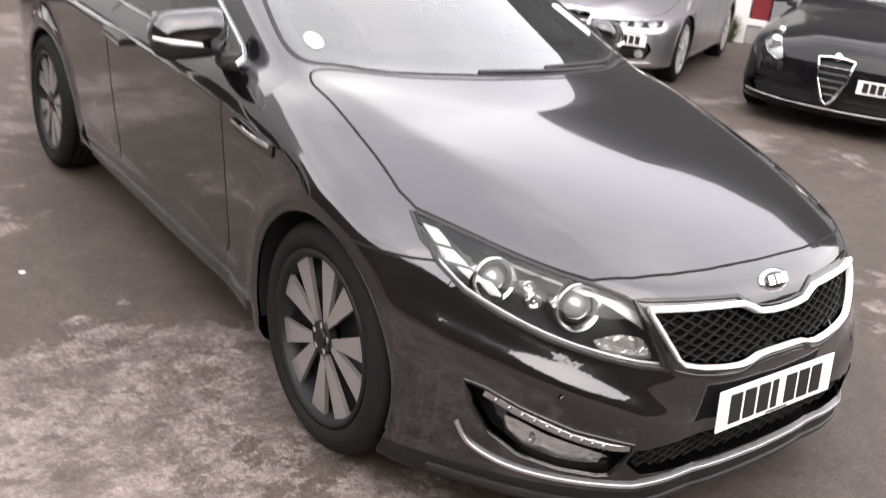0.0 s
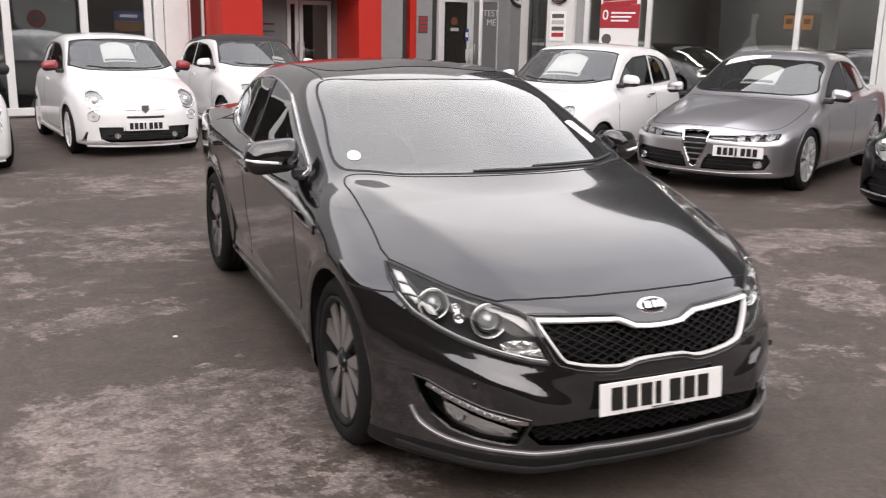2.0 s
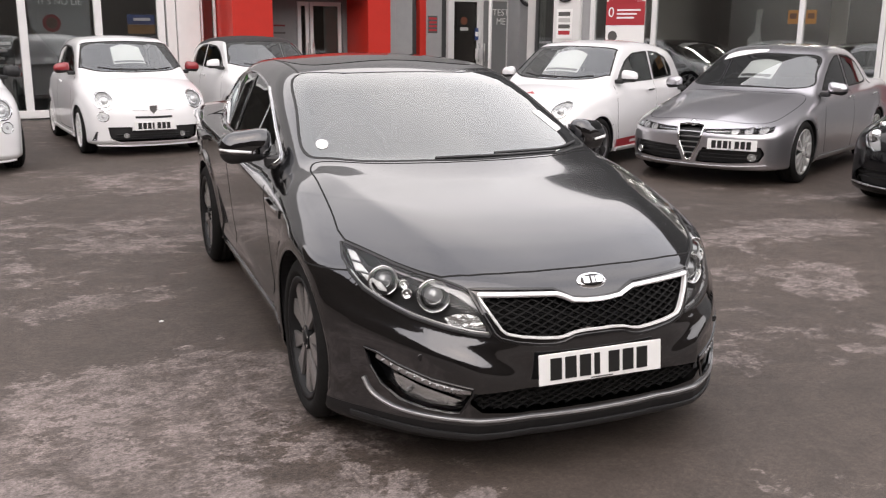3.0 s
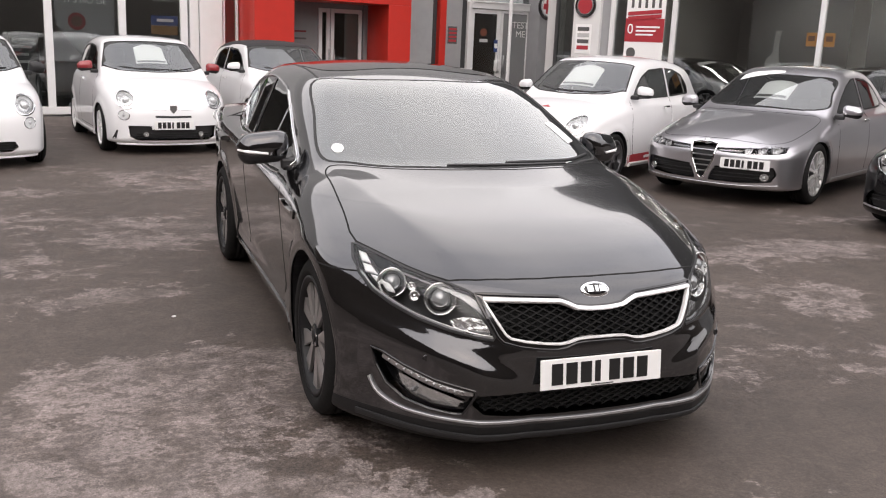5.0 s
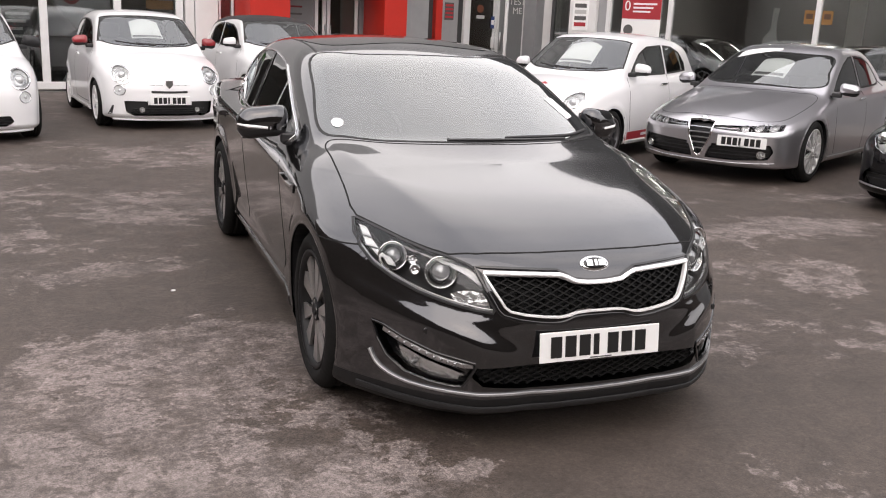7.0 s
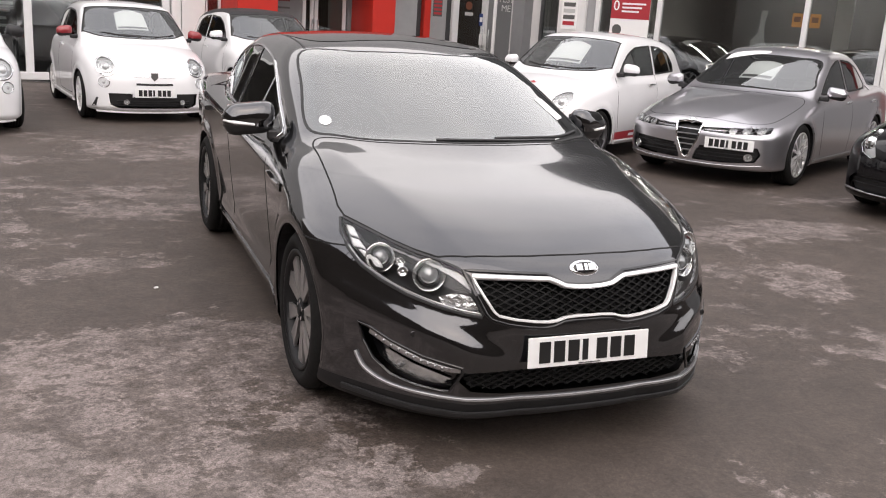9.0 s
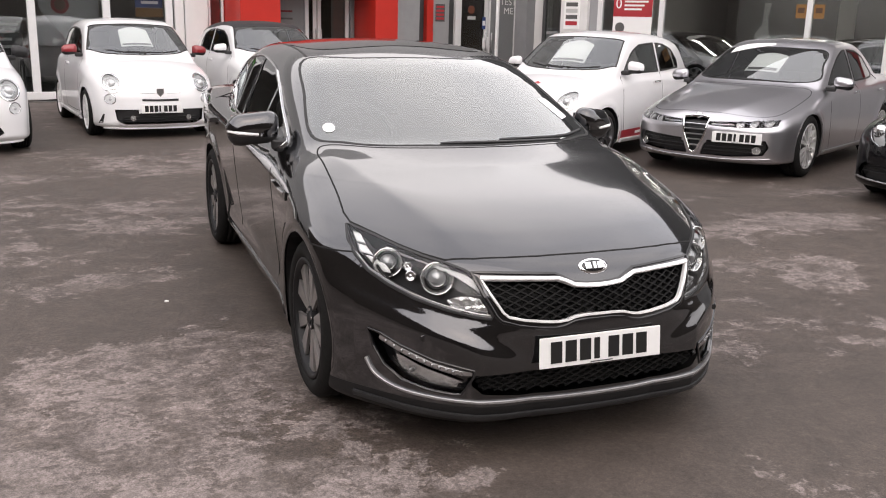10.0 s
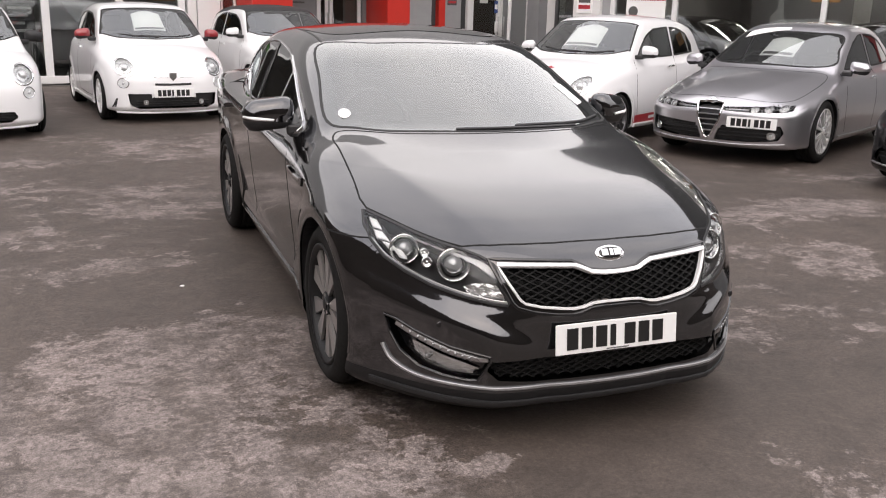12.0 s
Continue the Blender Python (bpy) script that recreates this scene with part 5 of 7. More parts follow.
        strip("sill_trim", nw, [(1.10, 0.20), (1.9, 0.20), (2.65, 0.215)], "side", 0.05, 0.02, M_white, car, sg, 0.002, step=0.1)
        patch("tail_lamp", nw, [(sg * 0.62, 0.90), (sg * 0.70, 0.90), (sg * 0.72, 0.66), (sg * 0.63, 0.66)], "rear", M_tail, car, h=0.04, lift=0.004)
    ib = patch("lower_grille", nw, intake, "front", M_blackplastic, car, lift=-0.04, h=0.05, label="black lower grille")
    for z in (0.225, 0.25, 0.28):
        strip("grille_slat", nw, [(-0.46, z), (0.0, z), (0.46, z)], "front", 0.008, 0.010, M_blackplastic, ib, lift=-0.025, step=0.1)
    strip("nose_slot", nw, [(-0.225, 0.492), (0.0, 0.488), (0.225, 0.492)], "front", 0.026, 0.004, M_blackplastic, car, lift=0.001, label="black slot across the nose")
    for sg in (-1, 1):
        strip("nose_bar", nw, [(sg * 0.07, 0.580), (sg * 0.17, 0.581), (sg * 0.25, 0.584)], "front", 0.012, 0.008, M_chrome, car, label="slim chrome bar")
    v = drop_on(nw, [(0, 0.585)], "front")[0]
    bg = part("nose_badge", prism([(-0.045, 0.048), (0.045, 0.048), (0.045, -0.01), (0.0, -0.055), (-0.045, -0.01)], "y", -0.014, 0.004), M_chrome, car, "shield badge")
    bg.location = tuple(v)
    bf = part("badge_field", prism([(-0.036, 0.040), (0.036, 0.040), (0.036, -0.008), (0.0, -0.044), (-0.036, -0.008)], "y", -0.018, -0.0135), M_cabin_grey if sporty else M_gloss_black, bg)
    strip("front_lip", nw, [(-0.66, 0.148), (-0.3, 0.142), (0.0, 0.14), (0.3, 0.142), (0.66, 0.148)], "front", 0.03, 0.02, M_white, car, step=0.08)
    if stripe:
        patch("bonnet_mark", nw, [(-0.08, 0.42), (-0.04, 0.39), (0.0, 0.41), (0.04, 0.39), (0.08, 0.42), (0.03, 0.43), (0.0, 0.47), (-0.03, 0.43)], "top", M_redprint, car, lift=0.003, h=0.03, label="dark red bonnet mark")
    pv = drop_on(nw, [(0, 0.37)], "front")[0]
    plate_parts(car, 0.0, pv[1] - 0.012, 0.385, tilt=-3)
    wiper_parts(car, nw, [(0.50, 1.055), (0.28, 0.965), (0.0, 0.945), (-0.2, 0.97)])
    wiper_parts(car, nw, [(0.05, 0.93), (-0.2, 0.955), (-0.45, 1.05)])
    part("dashboard", prism([(0.95, 0.62), (0.98, 0.90), (1.18, 0.955), (1.32, 0.92), (1.34, 0.62)], "x", -0.60, 0.60), M_cabin, car)
    part("cabin_floor", box(-0.62, 0.62, 1.0, 3.1, 0.28, 0.33), M_cabin, car)
    for sg in (-1, 1):
        seat_parts(car, sg * 0.31, 1.75, 0.42)
    part("rear_bench", prism([(2.45, 0.45), (2.8, 0.45), (2.98, 0.98), (2.88, 1.02), (2.76, 0.70), (2.45, 0.66)], "x", -0.52, 0.52), M_seat, car)
    steering_parts(car, -0.31, 1.42, 0.93, 0.175)
    if sheet:
        x0, y0, w, d = sheet
        sheet_on_screen(car, nw, [(x0 - w, y0), (x0 + w, y0), (x0 + w * 0.9, y0 + d), (x0 + w * 0.3, y0 + d * 1.15), (x0 - w * 0.3, y0 + d * 1.15), (x0 - w * 0.9, y0 + d)], [(x0 - w * 0.9, y0 + 0.02), (x0 + w * 0.9, y0 + 0.02), (x0 + w * 0.9, y0 + 0.05), (x0 - w * 0.9, y0 + 0.05)])
    for sg in (-1, 1):
        for yh in (0.72, 3.02):
            wheel_parts(car, sg * 0.70, yh, 0.298, 0.298, 0.215, 0.195, sg, style, wheel_face, wheel_dark)
    car.matrix_basis = matrix
    return car


def long_car(name, label, matrix, paint, spec, fw, rw, scr, rear_scr, wheel_style, wheel_face, wheel_dark, sheet=None, hubs=(0.93, 3.63), mirror_mat=None, fancy=True, lamps="triple", wheel_r=0.325):
    """A larger car with a pointed shield grille."""
    car = tagged(new(name), label, "car")
    f, nw, wl, cab = car_field(hubs=hubs, **spec)
    tail = spec["tail"]
    slot = [(0.14, 0.598), (0.40, 0.610), (0.66, 0.625), (0.765, 0.638), (0.770, 0.582), (0.70, 0.562), (0.42, 0.550), (0.15, 0.558)]
    tear = [(0.436, 0.56), (0.48, 0.64), (0.548, 0.735), (0.615, 0.8), (0.676, 0.81), (0.699, 0.745), (0.676, 0.655), (0.615, 0.58), (0.514, 0.535)]
    shape = slot if lamps == "triple" else tear
    vee = [(-0.145, 0.625), (-0.06, 0.638), (0.06, 0.638), (0.145, 0.625), (0.115, 0.46), (0.035, 0.285), (0.0, 0.262), (-0.035, 0.285), (-0.115, 0.46)]
    inl = [(0.13, 0.405), (0.70, 0.430), (0.735, 0.36), (0.69, 0.275), (0.40, 0.250), (0.07, 0.250)]
    if lamps != "triple":
        inl = [(0.13, 0.36), (0.66, 0.38), (0.72, 0.30), (0.66, 0.235), (0.40, 0.215), (0.07, 0.215)]
    holes = [(scr, "top", 1), (shape, "front", 1), (flipped(shape), "front", 1), (vee, "front", 1), (inl, "front", 1), (flipped(inl), "front", 1)]
    for sg in (-1, 1):
        holes += [(fw, "side", sg), (rw, "side", sg)]
    fh, rh = hubs
    bon = rounded_line([(0.0, 0.16), (0.40, 0.22), (0.66, 0.40), (0.74, 0.75), (0.72, 1.35), (0.45, 1.30), (0.0, 1.24), (-0.45, 1.30), (-0.72, 1.35), (-0.74, 0.75), (-0.66, 0.40), (-0.40, 0.22)])
    fd = [(fh + 0.62, 0.92), (fh + 0.60, 0.6), (fh + 0.66, 0.27), (fh + 1.62, 0.27), (fh + 1.66, 0.6), (fh + 1.66, 1.38), (fh + 0.9, 1.1)]
    rd = [(fh + 1.665, 1.38), (fh + 1.665, 0.6), (fh + 1.63, 0.27), (rh - 0.42, 0.27), (rh - 0.36, 0.45), (rh - 0.2, 0.62), (rh + 0.02, 0.8), (rh + 0.02, 1.12)]
    panels = [("bonnet", bon, "top", 1, paint, "")]
    for sg in (-1, 1):
        panels += [("front_door", fd, "side", sg, paint, ""), ("rear_door", rd, "side", sg, paint, "")]
    shell(nw, wl, (-1.0, -0.06, 0.05), (1.0, tail + 0.06, 1.52), 0.031, holes, panels, paint, car)
    lining(cab, (-0.9, 1.0, 0.72), (0.9, tail - 0.3, 1.5), [(scr, "top", 1)] + holes[-4:], M_cabin_grey, car, h=0.06)
    patch("windscreen", nw, scr, "top", M_screen, car, h=0.06, lift=0.001)
    strip("windscreen_seal", nw, scr, "top", 0.022, 0.002, M_seal, car, closed=True, smooth_line=False, step=0.06)
    patch("rear_screen", nw, rear_scr, "top", M_gloss_black, car, h=0.08, lift=0.003)
    for sg in (-1, 1):
        fl = lambda pts: [(p[0] * sg, p[1]) for p in pts][::sg]
        patch("front_door_window", nw, fw, "side", M_darkglass, car, sg, 0.0, 0.06)
        patch("rear_door_window", nw, rw, "side", M_darkglass, car, sg, 0.0, 0.06)
        for w_ in (fw, rw):
            strip("window_seal", nw, w_, "side", 0.022, 0.004, M_seal, car, sg, closed=True, smooth_line=False, step=0.08)
        for line in (fd[:3], [(fh + 1.663, 1.0), (fh + 1.663, 0.6), (fh + 1.625, 0.27)], rd[3:]):
            strip("shut_line", nw, line, "side", 0.007, 0.001, M_gap, car, sg, step=0.08)
        strip("sill_trim", nw, [(fh + 0.42, 0.245), (2.2, 0.245), (rh - 0.42, 0.255)], "side", 0.022, 0.012, M_satin, car, sg, 0.012, step=0.1, label="bright strip along the sill")
        for yh in (fh + 1.50, rh - 0.22):
            strip("door_handle", nw, [(yh - 0.09, 0.842), (yh, 0.85), (yh + 0.09, 0.852)], "side", 0.028, 0.030, M_chrome, car, sg, label="chrome door handle")
        mirror_parts(car, None, sg, sg * 0.985, fh + 0.66, 0.985, mirror_mat or paint, size=(0.215, 0.12, 0.135), foot=(0.09, 0.1), lamp=False, tilt=10)
        lamp = patch("headlamp", nw, fl(shape), "front", M_gloss_black if lamps == "triple" else M_roundlamp, car, lift=-0.05, h=0.03, label="headlamp group")
        if lamps == "triple":
            for px, pz, r in ((0.455, 0.581, 0.033), (0.575, 0.590, 0.034), (0.695, 0.600, 0.034)):
                round_lamp(lamp, nw, sg * px, pz, r, "lamp_unit", 0.04, M_satin, "", glass=False)
            strip("lamp_bar", nw, fl([(0.17, 0.577), (0.28, 0.580), (0.39, 0.584)]), "front", 0.012, 0.010, M_satin, lamp, lift=-0.02)
        else:
            for px, pz, r in ((0.585, 0.66, 0.066), (0.615, 0.745, 0.040)):
                v = drop_on(nw, [(sg * px, pz)], "front")[0]
                b = part("lamp_unit", ball((0, 0, 0), r, squash=(1, 0.6, 1)), M_reflector, lamp, smooth=True)
                b.location = (v[0] * 0.98, v[1] + 0.045, v[2])
            strip("lamp_trim", nw, fl(tear), "front", 0.022, 0.006, M_chrome, lamp, lift=-0.012, closed=True, smooth_line=False)
        patch("lamp_cover", nw, fl(shape), "front", M_lampglass, lamp, lift=0.001, h=0.03)
        ib = patch("lower_intake", nw, fl(inl), "front", M_blackplastic, car, lift=-0.04, h=0.05, label="black lower intake")
        for z in (0.30, 0.34, 0.38):
            strip("intake_slat", nw, fl([(0.11, z), (0.4, z), (0.69, z)]), "front", 0.008, 0.010, M_blackplastic, ib, lift=-0.028, step=0.1)
        if lamps == "triple":
            round_lamp(car, nw, sg * 0.63, 0.325, 0.038, "fog_lamp", 0.02, M_chrome, "round fog lamp")
        patch("tail_lamp", nw, fl([(0.45, 0.88), (0.78, 0.90), (0.80, 0.78), (0.50, 0.78)]), "rear", M_tail, car, h=0.05, lift=0.004)
    vg = patch("shield_grille", nw, vee, "front", M_blackplastic, car, lift=-0.045, h=0.03, label="pointed shield grille with bright bars")
    strip("grille_frame", nw, vee, "front", 0.020, 0.016, M_chrome, vg, lift=0.004, closed=True, smooth_line=False, step=0.03, label="chrome frame")
    for z in (0.34, 0.40, 0.455, 0.51, 0.565):
        w = np.interp(z, [0.262, 0.285, 0.46, 0.625], [0.0, 0.035, 0.115, 0.145]) - 0.008
        strip("grille_bar", nw, [(-w, z), (0, z), (w, z)], "front", 0.014, 0.012, M_satin, vg, lift=-0.008, step=0.05)
    v = drop_on(nw, [(0, 0.648)], "front")[0]
    bd = part("nose_badge", lathe([(-0.016, 0.0005), (-0.014, 0.028), (-0.008, 0.035), (0.01, 0.035)], 24, "y"), M_chrome, car, "round badge", smooth=True)
    bd.matrix_basis = pose(v[0], v[1], v[2], -30)
    strip("front_lip", nw, [(-0.74, 0.240), (-0.4, 0.222), (0.0, 0.220), (0.4, 0.222), (0.74, 0.240)], "front", 0.014, 0.010, M_satin if lamps == "triple" else M_satin, car, lift=0.003, step=0.06, label="bright lower edge")
    strip("shut_line", nw, bon, "top", 0.006, 0.001, M_gap, car, closed=True, smooth_line=False, step=0.08)
    pv = drop_on(nw, [(0.45, 0.47 if lamps == "triple" else 0.46)], "front")
    n = unit(gradient(nw, pv))[0]
    plate_parts(car, 0.45, pv[0][1] - 0.018, 0.450 if lamps == "triple" else 0.45, tilt=-3, turn=math.degrees(math.atan2(n[0], -n[1])) * 0.75)
    wiper_parts(car, nw, [(0.50, 1.43), (0.25, 1.37), (-0.1, 1.36)])
    wiper_parts(car, nw, [(-0.02, 1.35), (-0.3, 1.385), (-0.52, 1.47)])
    part("dashboard", prism([(1.40, 0.66), (1.42, 0.91), (1.66, 0.955), (1.84, 0.92), (1.86, 0.66)], "x", -0.66, 0.66), M_cabin, car)
    part("cabin_floor", box(-0.70, 0.70, 1.4, tail - 0.9, 0.30, 0.35), M_cabin, car)
    for sg in (-1, 1):
        seat_parts(car, sg * 0.36, 2.3, 0.40)
    part("rear_bench", prism([(2.95, 0.45), (3.3, 0.45), (3.5, 0.98), (3.4, 1.02), (3.28, 0.70), (2.95, 0.66)], "x", -0.6, 0.6), M_seat, car)
    steering_parts(car, -0.35, 1.92, 0.92)
    if sheet:
        x0, y0, w, d = sheet
        sheet_on_screen(car, nw, [(x0 - w, y0), (x0 + w, y0), (x0 + w * 0.95, y0 + d), (x0 + w * 0.3, y0 + d * 1.1), (x0 - w * 0.3, y0 + d * 1.1), (x0 - w * 0.95, y0 + d)], [(x0 - w * 0.9, y0 + 0.03), (x0 + w * 0.9, y0 + 0.03), (x0 + w * 0.9, y0 + 0.08), (x0 - w * 0.9, y0 + 0.08)])
        patch("sun_strip", nw, [(-0.52, 2.12), (-0.40, 2.16), (-0.02, 2.155), (-0.02, 2.09), (-0.53, 2.0)], "top", M_paper, car, lift=0.003, h=0.05, label="white strip along the top of the windscreen")
    for sg in (-1, 1):
        for yh in hubs:
            wheel_parts(car, sg * 0.79, yh, wheel_r, wheel_r, wheel_r - 0.095, 0.215, sg, wheel_style, wheel_face, wheel_dark)
    car.matrix_basis = matrix
    return car


S_MULTI = dict(n=8, w0=0.016, w1=0.020, depth=0.03, hub=0.055, backing=True)
S_FIVE = dict(n=5, split=0.16, w0=0.014, w1=0.022, depth=0.03, hub=0.06, backing=True)
S_VEE = dict(n=6, split=0.22, w0=0.012, w1=0.015, depth=0.03, hub=0.055, backing=True, face_out=0.95)
S_FIVE_WIDE = dict(n=5, split=0.12, w0=0.018, w1=0.030, depth=0.03, hub=0.06, backing=True)
small_hatch("white city car with red mirrors and a price sheet", pose(-0.70, 9.52, 0, 0, 0, 8.5), M_redpaint, S_MULTI, M_alloy_white, M_alloy_dark, sheet=(-0.02, 1.08, 0.21, 0.30))
small_hatch("plain white city car with black mirrors", pose(-2.88, 8.20, 0, 0, 0, 11), M_blackplastic, S_FIVE, M_alloy_silver, M_alloy_dark, sporty=False, sheet=(-0.2, 1.08, 0.14, 0.2))
small_hatch("white city car with a black canvas roof", pose(1.47, 10.90, 0, 0, 0, 9), M_white, S_FIVE, M_alloy_dark, M_alloy_dark, soft_top=True, sporty=False, sheet=(0.28, 1.05, 0.10, 0.10))
small_hatch("white city car with a red side stripe", pose(3.05, 6.99, 0, 0, 0, -59), M_white, S_FIVE_WIDE, M_alloy_grey, M_alloy_dark, stripe=True, sheet=(0.02, 1.06, 0.24, 0.31))

L_SPEC = dict(
    width=curve((0.0, 0.84), (0.5, 0.885), (0.93, 0.903), (2.0, 0.910), (3.6, 0.910), (4.2, 0.87), (4.66, 0.78)),
    deck=curve((0.0, 0.64), (0.15, 0.685), (0.4, 0.76), (0.8, 0.845), (1.2, 0.92), (1.4, 0.955), (1.7, 0.97), (3.3, 1.0), (4.2, 1.05), (4.66, 1.02)),
    crown=curve((0.0, 0.05), (0.5, 0.08), (1.4, 0.075), (4.66, 0.07)),
    ridge=lambda x, y: 0.16 * 0.015 * np.logaddexp(0, np.clip((x - curve((0.1, 0.17), (0.5, 0.36), (1.3, 0.60), (1.6, 0.66))(y)) / 0.015, -60, 60)) * np.clip((1.75 - y) / 0.35, 0, 1),
    low=curve((0.0, 0.17), (1.2, 0.18), (3.3, 0.18), (4.1, 0.22), (4.66, 0.28)),
    nose_plan=curve((0.0, 0.0), (0.2, 0.012), (0.4, 0.05), (0.6, 0.125), (0.72, 0.205), (0.8, 0.31), (0.86, 0.46), (0.92, 0.72)),
    nose_profile=curve((0.0, 0.15), (0.15, 0.07), (0.22, 0.02), (0.35, 0.0), (0.50, 0.0), (0.58, 0.02), (0.66, 0.07), (0.75, 0.2), (0.9, 0.5)), nose=0.0,
    tail_plan=curve((0.0, 0.0), (0.4, 0.03), (0.7, 0.13), (0.85, 0.3), (0.95, 0.5)),
    tail_profile=curve((0.0, 0.2), (0.3, 0.05), (0.55, 0.0), (0.8, 0.03), (1.1, 0.1)), tail=4.66,
    glass_w=curve((1.1, 0.73), (1.6, 0.775), (2.4, 0.80), (3.0, 0.79), (3.6, 0.72), (4.3, 0.60)),
    roof=curve((1.6, 1.25), (1.9, 1.36), (2.2, 1.425), (2.5, 1.455), (2.8, 1.465), (3.1, 1.452), (3.4, 1.405), (3.8, 1.28), (4.2, 1.11), (4.5, 0.98)),
    roof_crown=0.13, tumble=0.40, screen=(1.27, 0.94, 0.515, 0.40), back=(4.25, 1.02, 0.46, 0.25),
    arch_r=0.355, hub_z=0.33, tuck=(0.05, 0.06, 0.56), edge=0.10, roof_edge=0.11, belt=0.95, flare=0.02)
L_SCR = rounded_line([(-0.70, 1.60), (-0.45, 1.42), (0.0, 1.345), (0.45, 1.42), (0.70, 1.60), (0.65, 1.85), (0.585, 2.13), (0.3, 2.08), (0.0, 2.06), (-0.3, 2.08), (-0.585, 2.13), (-0.65, 1.85)])
L_REAR = rounded_line([(-0.55, 4.12), (0.0, 4.2), (0.55, 4.12), (0.50, 3.62), (0.0, 3.55), (-0.50, 3.62)])
L_FW = [(1.70, 0.955), (1.95, 1.115), (2.2, 1.245), (2.42, 1.318), (2.555, 1.332), (2.555, 0.975)]
L_RW = [(2.63, 0.978), (2.63, 1.335), (2.95, 1.318), (3.25, 1.245), (3.5, 1.11), (3.60, 1.04), (3.5, 1.0)]
long_car("saloon_car", "silver-grey metallic saloon with a pointed shield grille", pose(4.37, 5.40, 0, 0, 0, -62), M_silver, L_SPEC, L_FW, L_RW, L_SCR, L_REAR, S_VEE, M_alloy_bright, M_alloy_dark, sheet=(0.03, 1.57, 0.20, 0.36), wheel_r=0.335)
H_SPEC = dict(L_SPEC)
H_SPEC.update(
    width=curve((0.0, 0.82), (0.5, 0.87), (0.90, 0.89), (2.0, 0.897), (3.4, 0.897), (4.0, 0.84), (4.35, 0.74)),
    deck=curve((0.0, 0.70), (0.15, 0.765), (0.4, 0.84), (0.8, 0.915), (1.2, 0.985), (1.4, 1.01), (1.7, 1.02), (3.3, 1.04), (4.35, 1.0)),
    crown=curve((0.0, 0.06), (0.5, 0.10), (1.4, 0.08), (4.35, 0.07)),
    nose_profile=curve((0.0, 0.13), (0.15, 0.05), (0.22, 0.01), (0.35, 0.0), (0.55, 0.01), (0.64, 0.04), (0.72, 0.09), (0.82, 0.2), (1.0, 0.55)),
    roof=curve((1.6, 1.25), (1.9, 1.36), (2.2, 1.425), (2.5, 1.455), (2.8, 1.465), (3.2, 1.445), (3.6, 1.39), (4.0, 1.29), (4.3, 1.1)),
    back=(4.30, 1.0, 1.0, 0.2), tail=4.35, low=curve((0.0, 0.15), (1.2, 0.17), (3.3, 0.18), (4.35, 0.26)), screen=(1.22, 0.98, 0.50, 0.40), belt=1.0)
H_FW = [(1.72, 1.0), (1.95, 1.13), (2.2, 1.255), (2.42, 1.318), (2.525, 1.325), (2.525, 1.02)]
H_RW = [(2.60, 1.022), (2.60, 1.328), (2.95, 1.315), (3.25, 1.26), (3.45, 1.16), (3.4, 1.06)]
H_REAR = rounded_line([(-0.5, 4.1), (0.5, 4.1), (0.5, 3.95), (-0.5, 3.95)])
black_hatch = long_car("hatchback_car", "glossy black hatchback with a pointed shield grille", pose(5.10, 3.08, 0, 0, 0, -72), M_blackpaint, H_SPEC, H_FW, H_RW, L_SCR, H_REAR, S_FIVE_WIDE, M_alloy_silver, M_alloy_dark, hubs=(0.90, 3.53), lamps="tear", sheet=(0.25, 1.62, 0.26, 0.26))


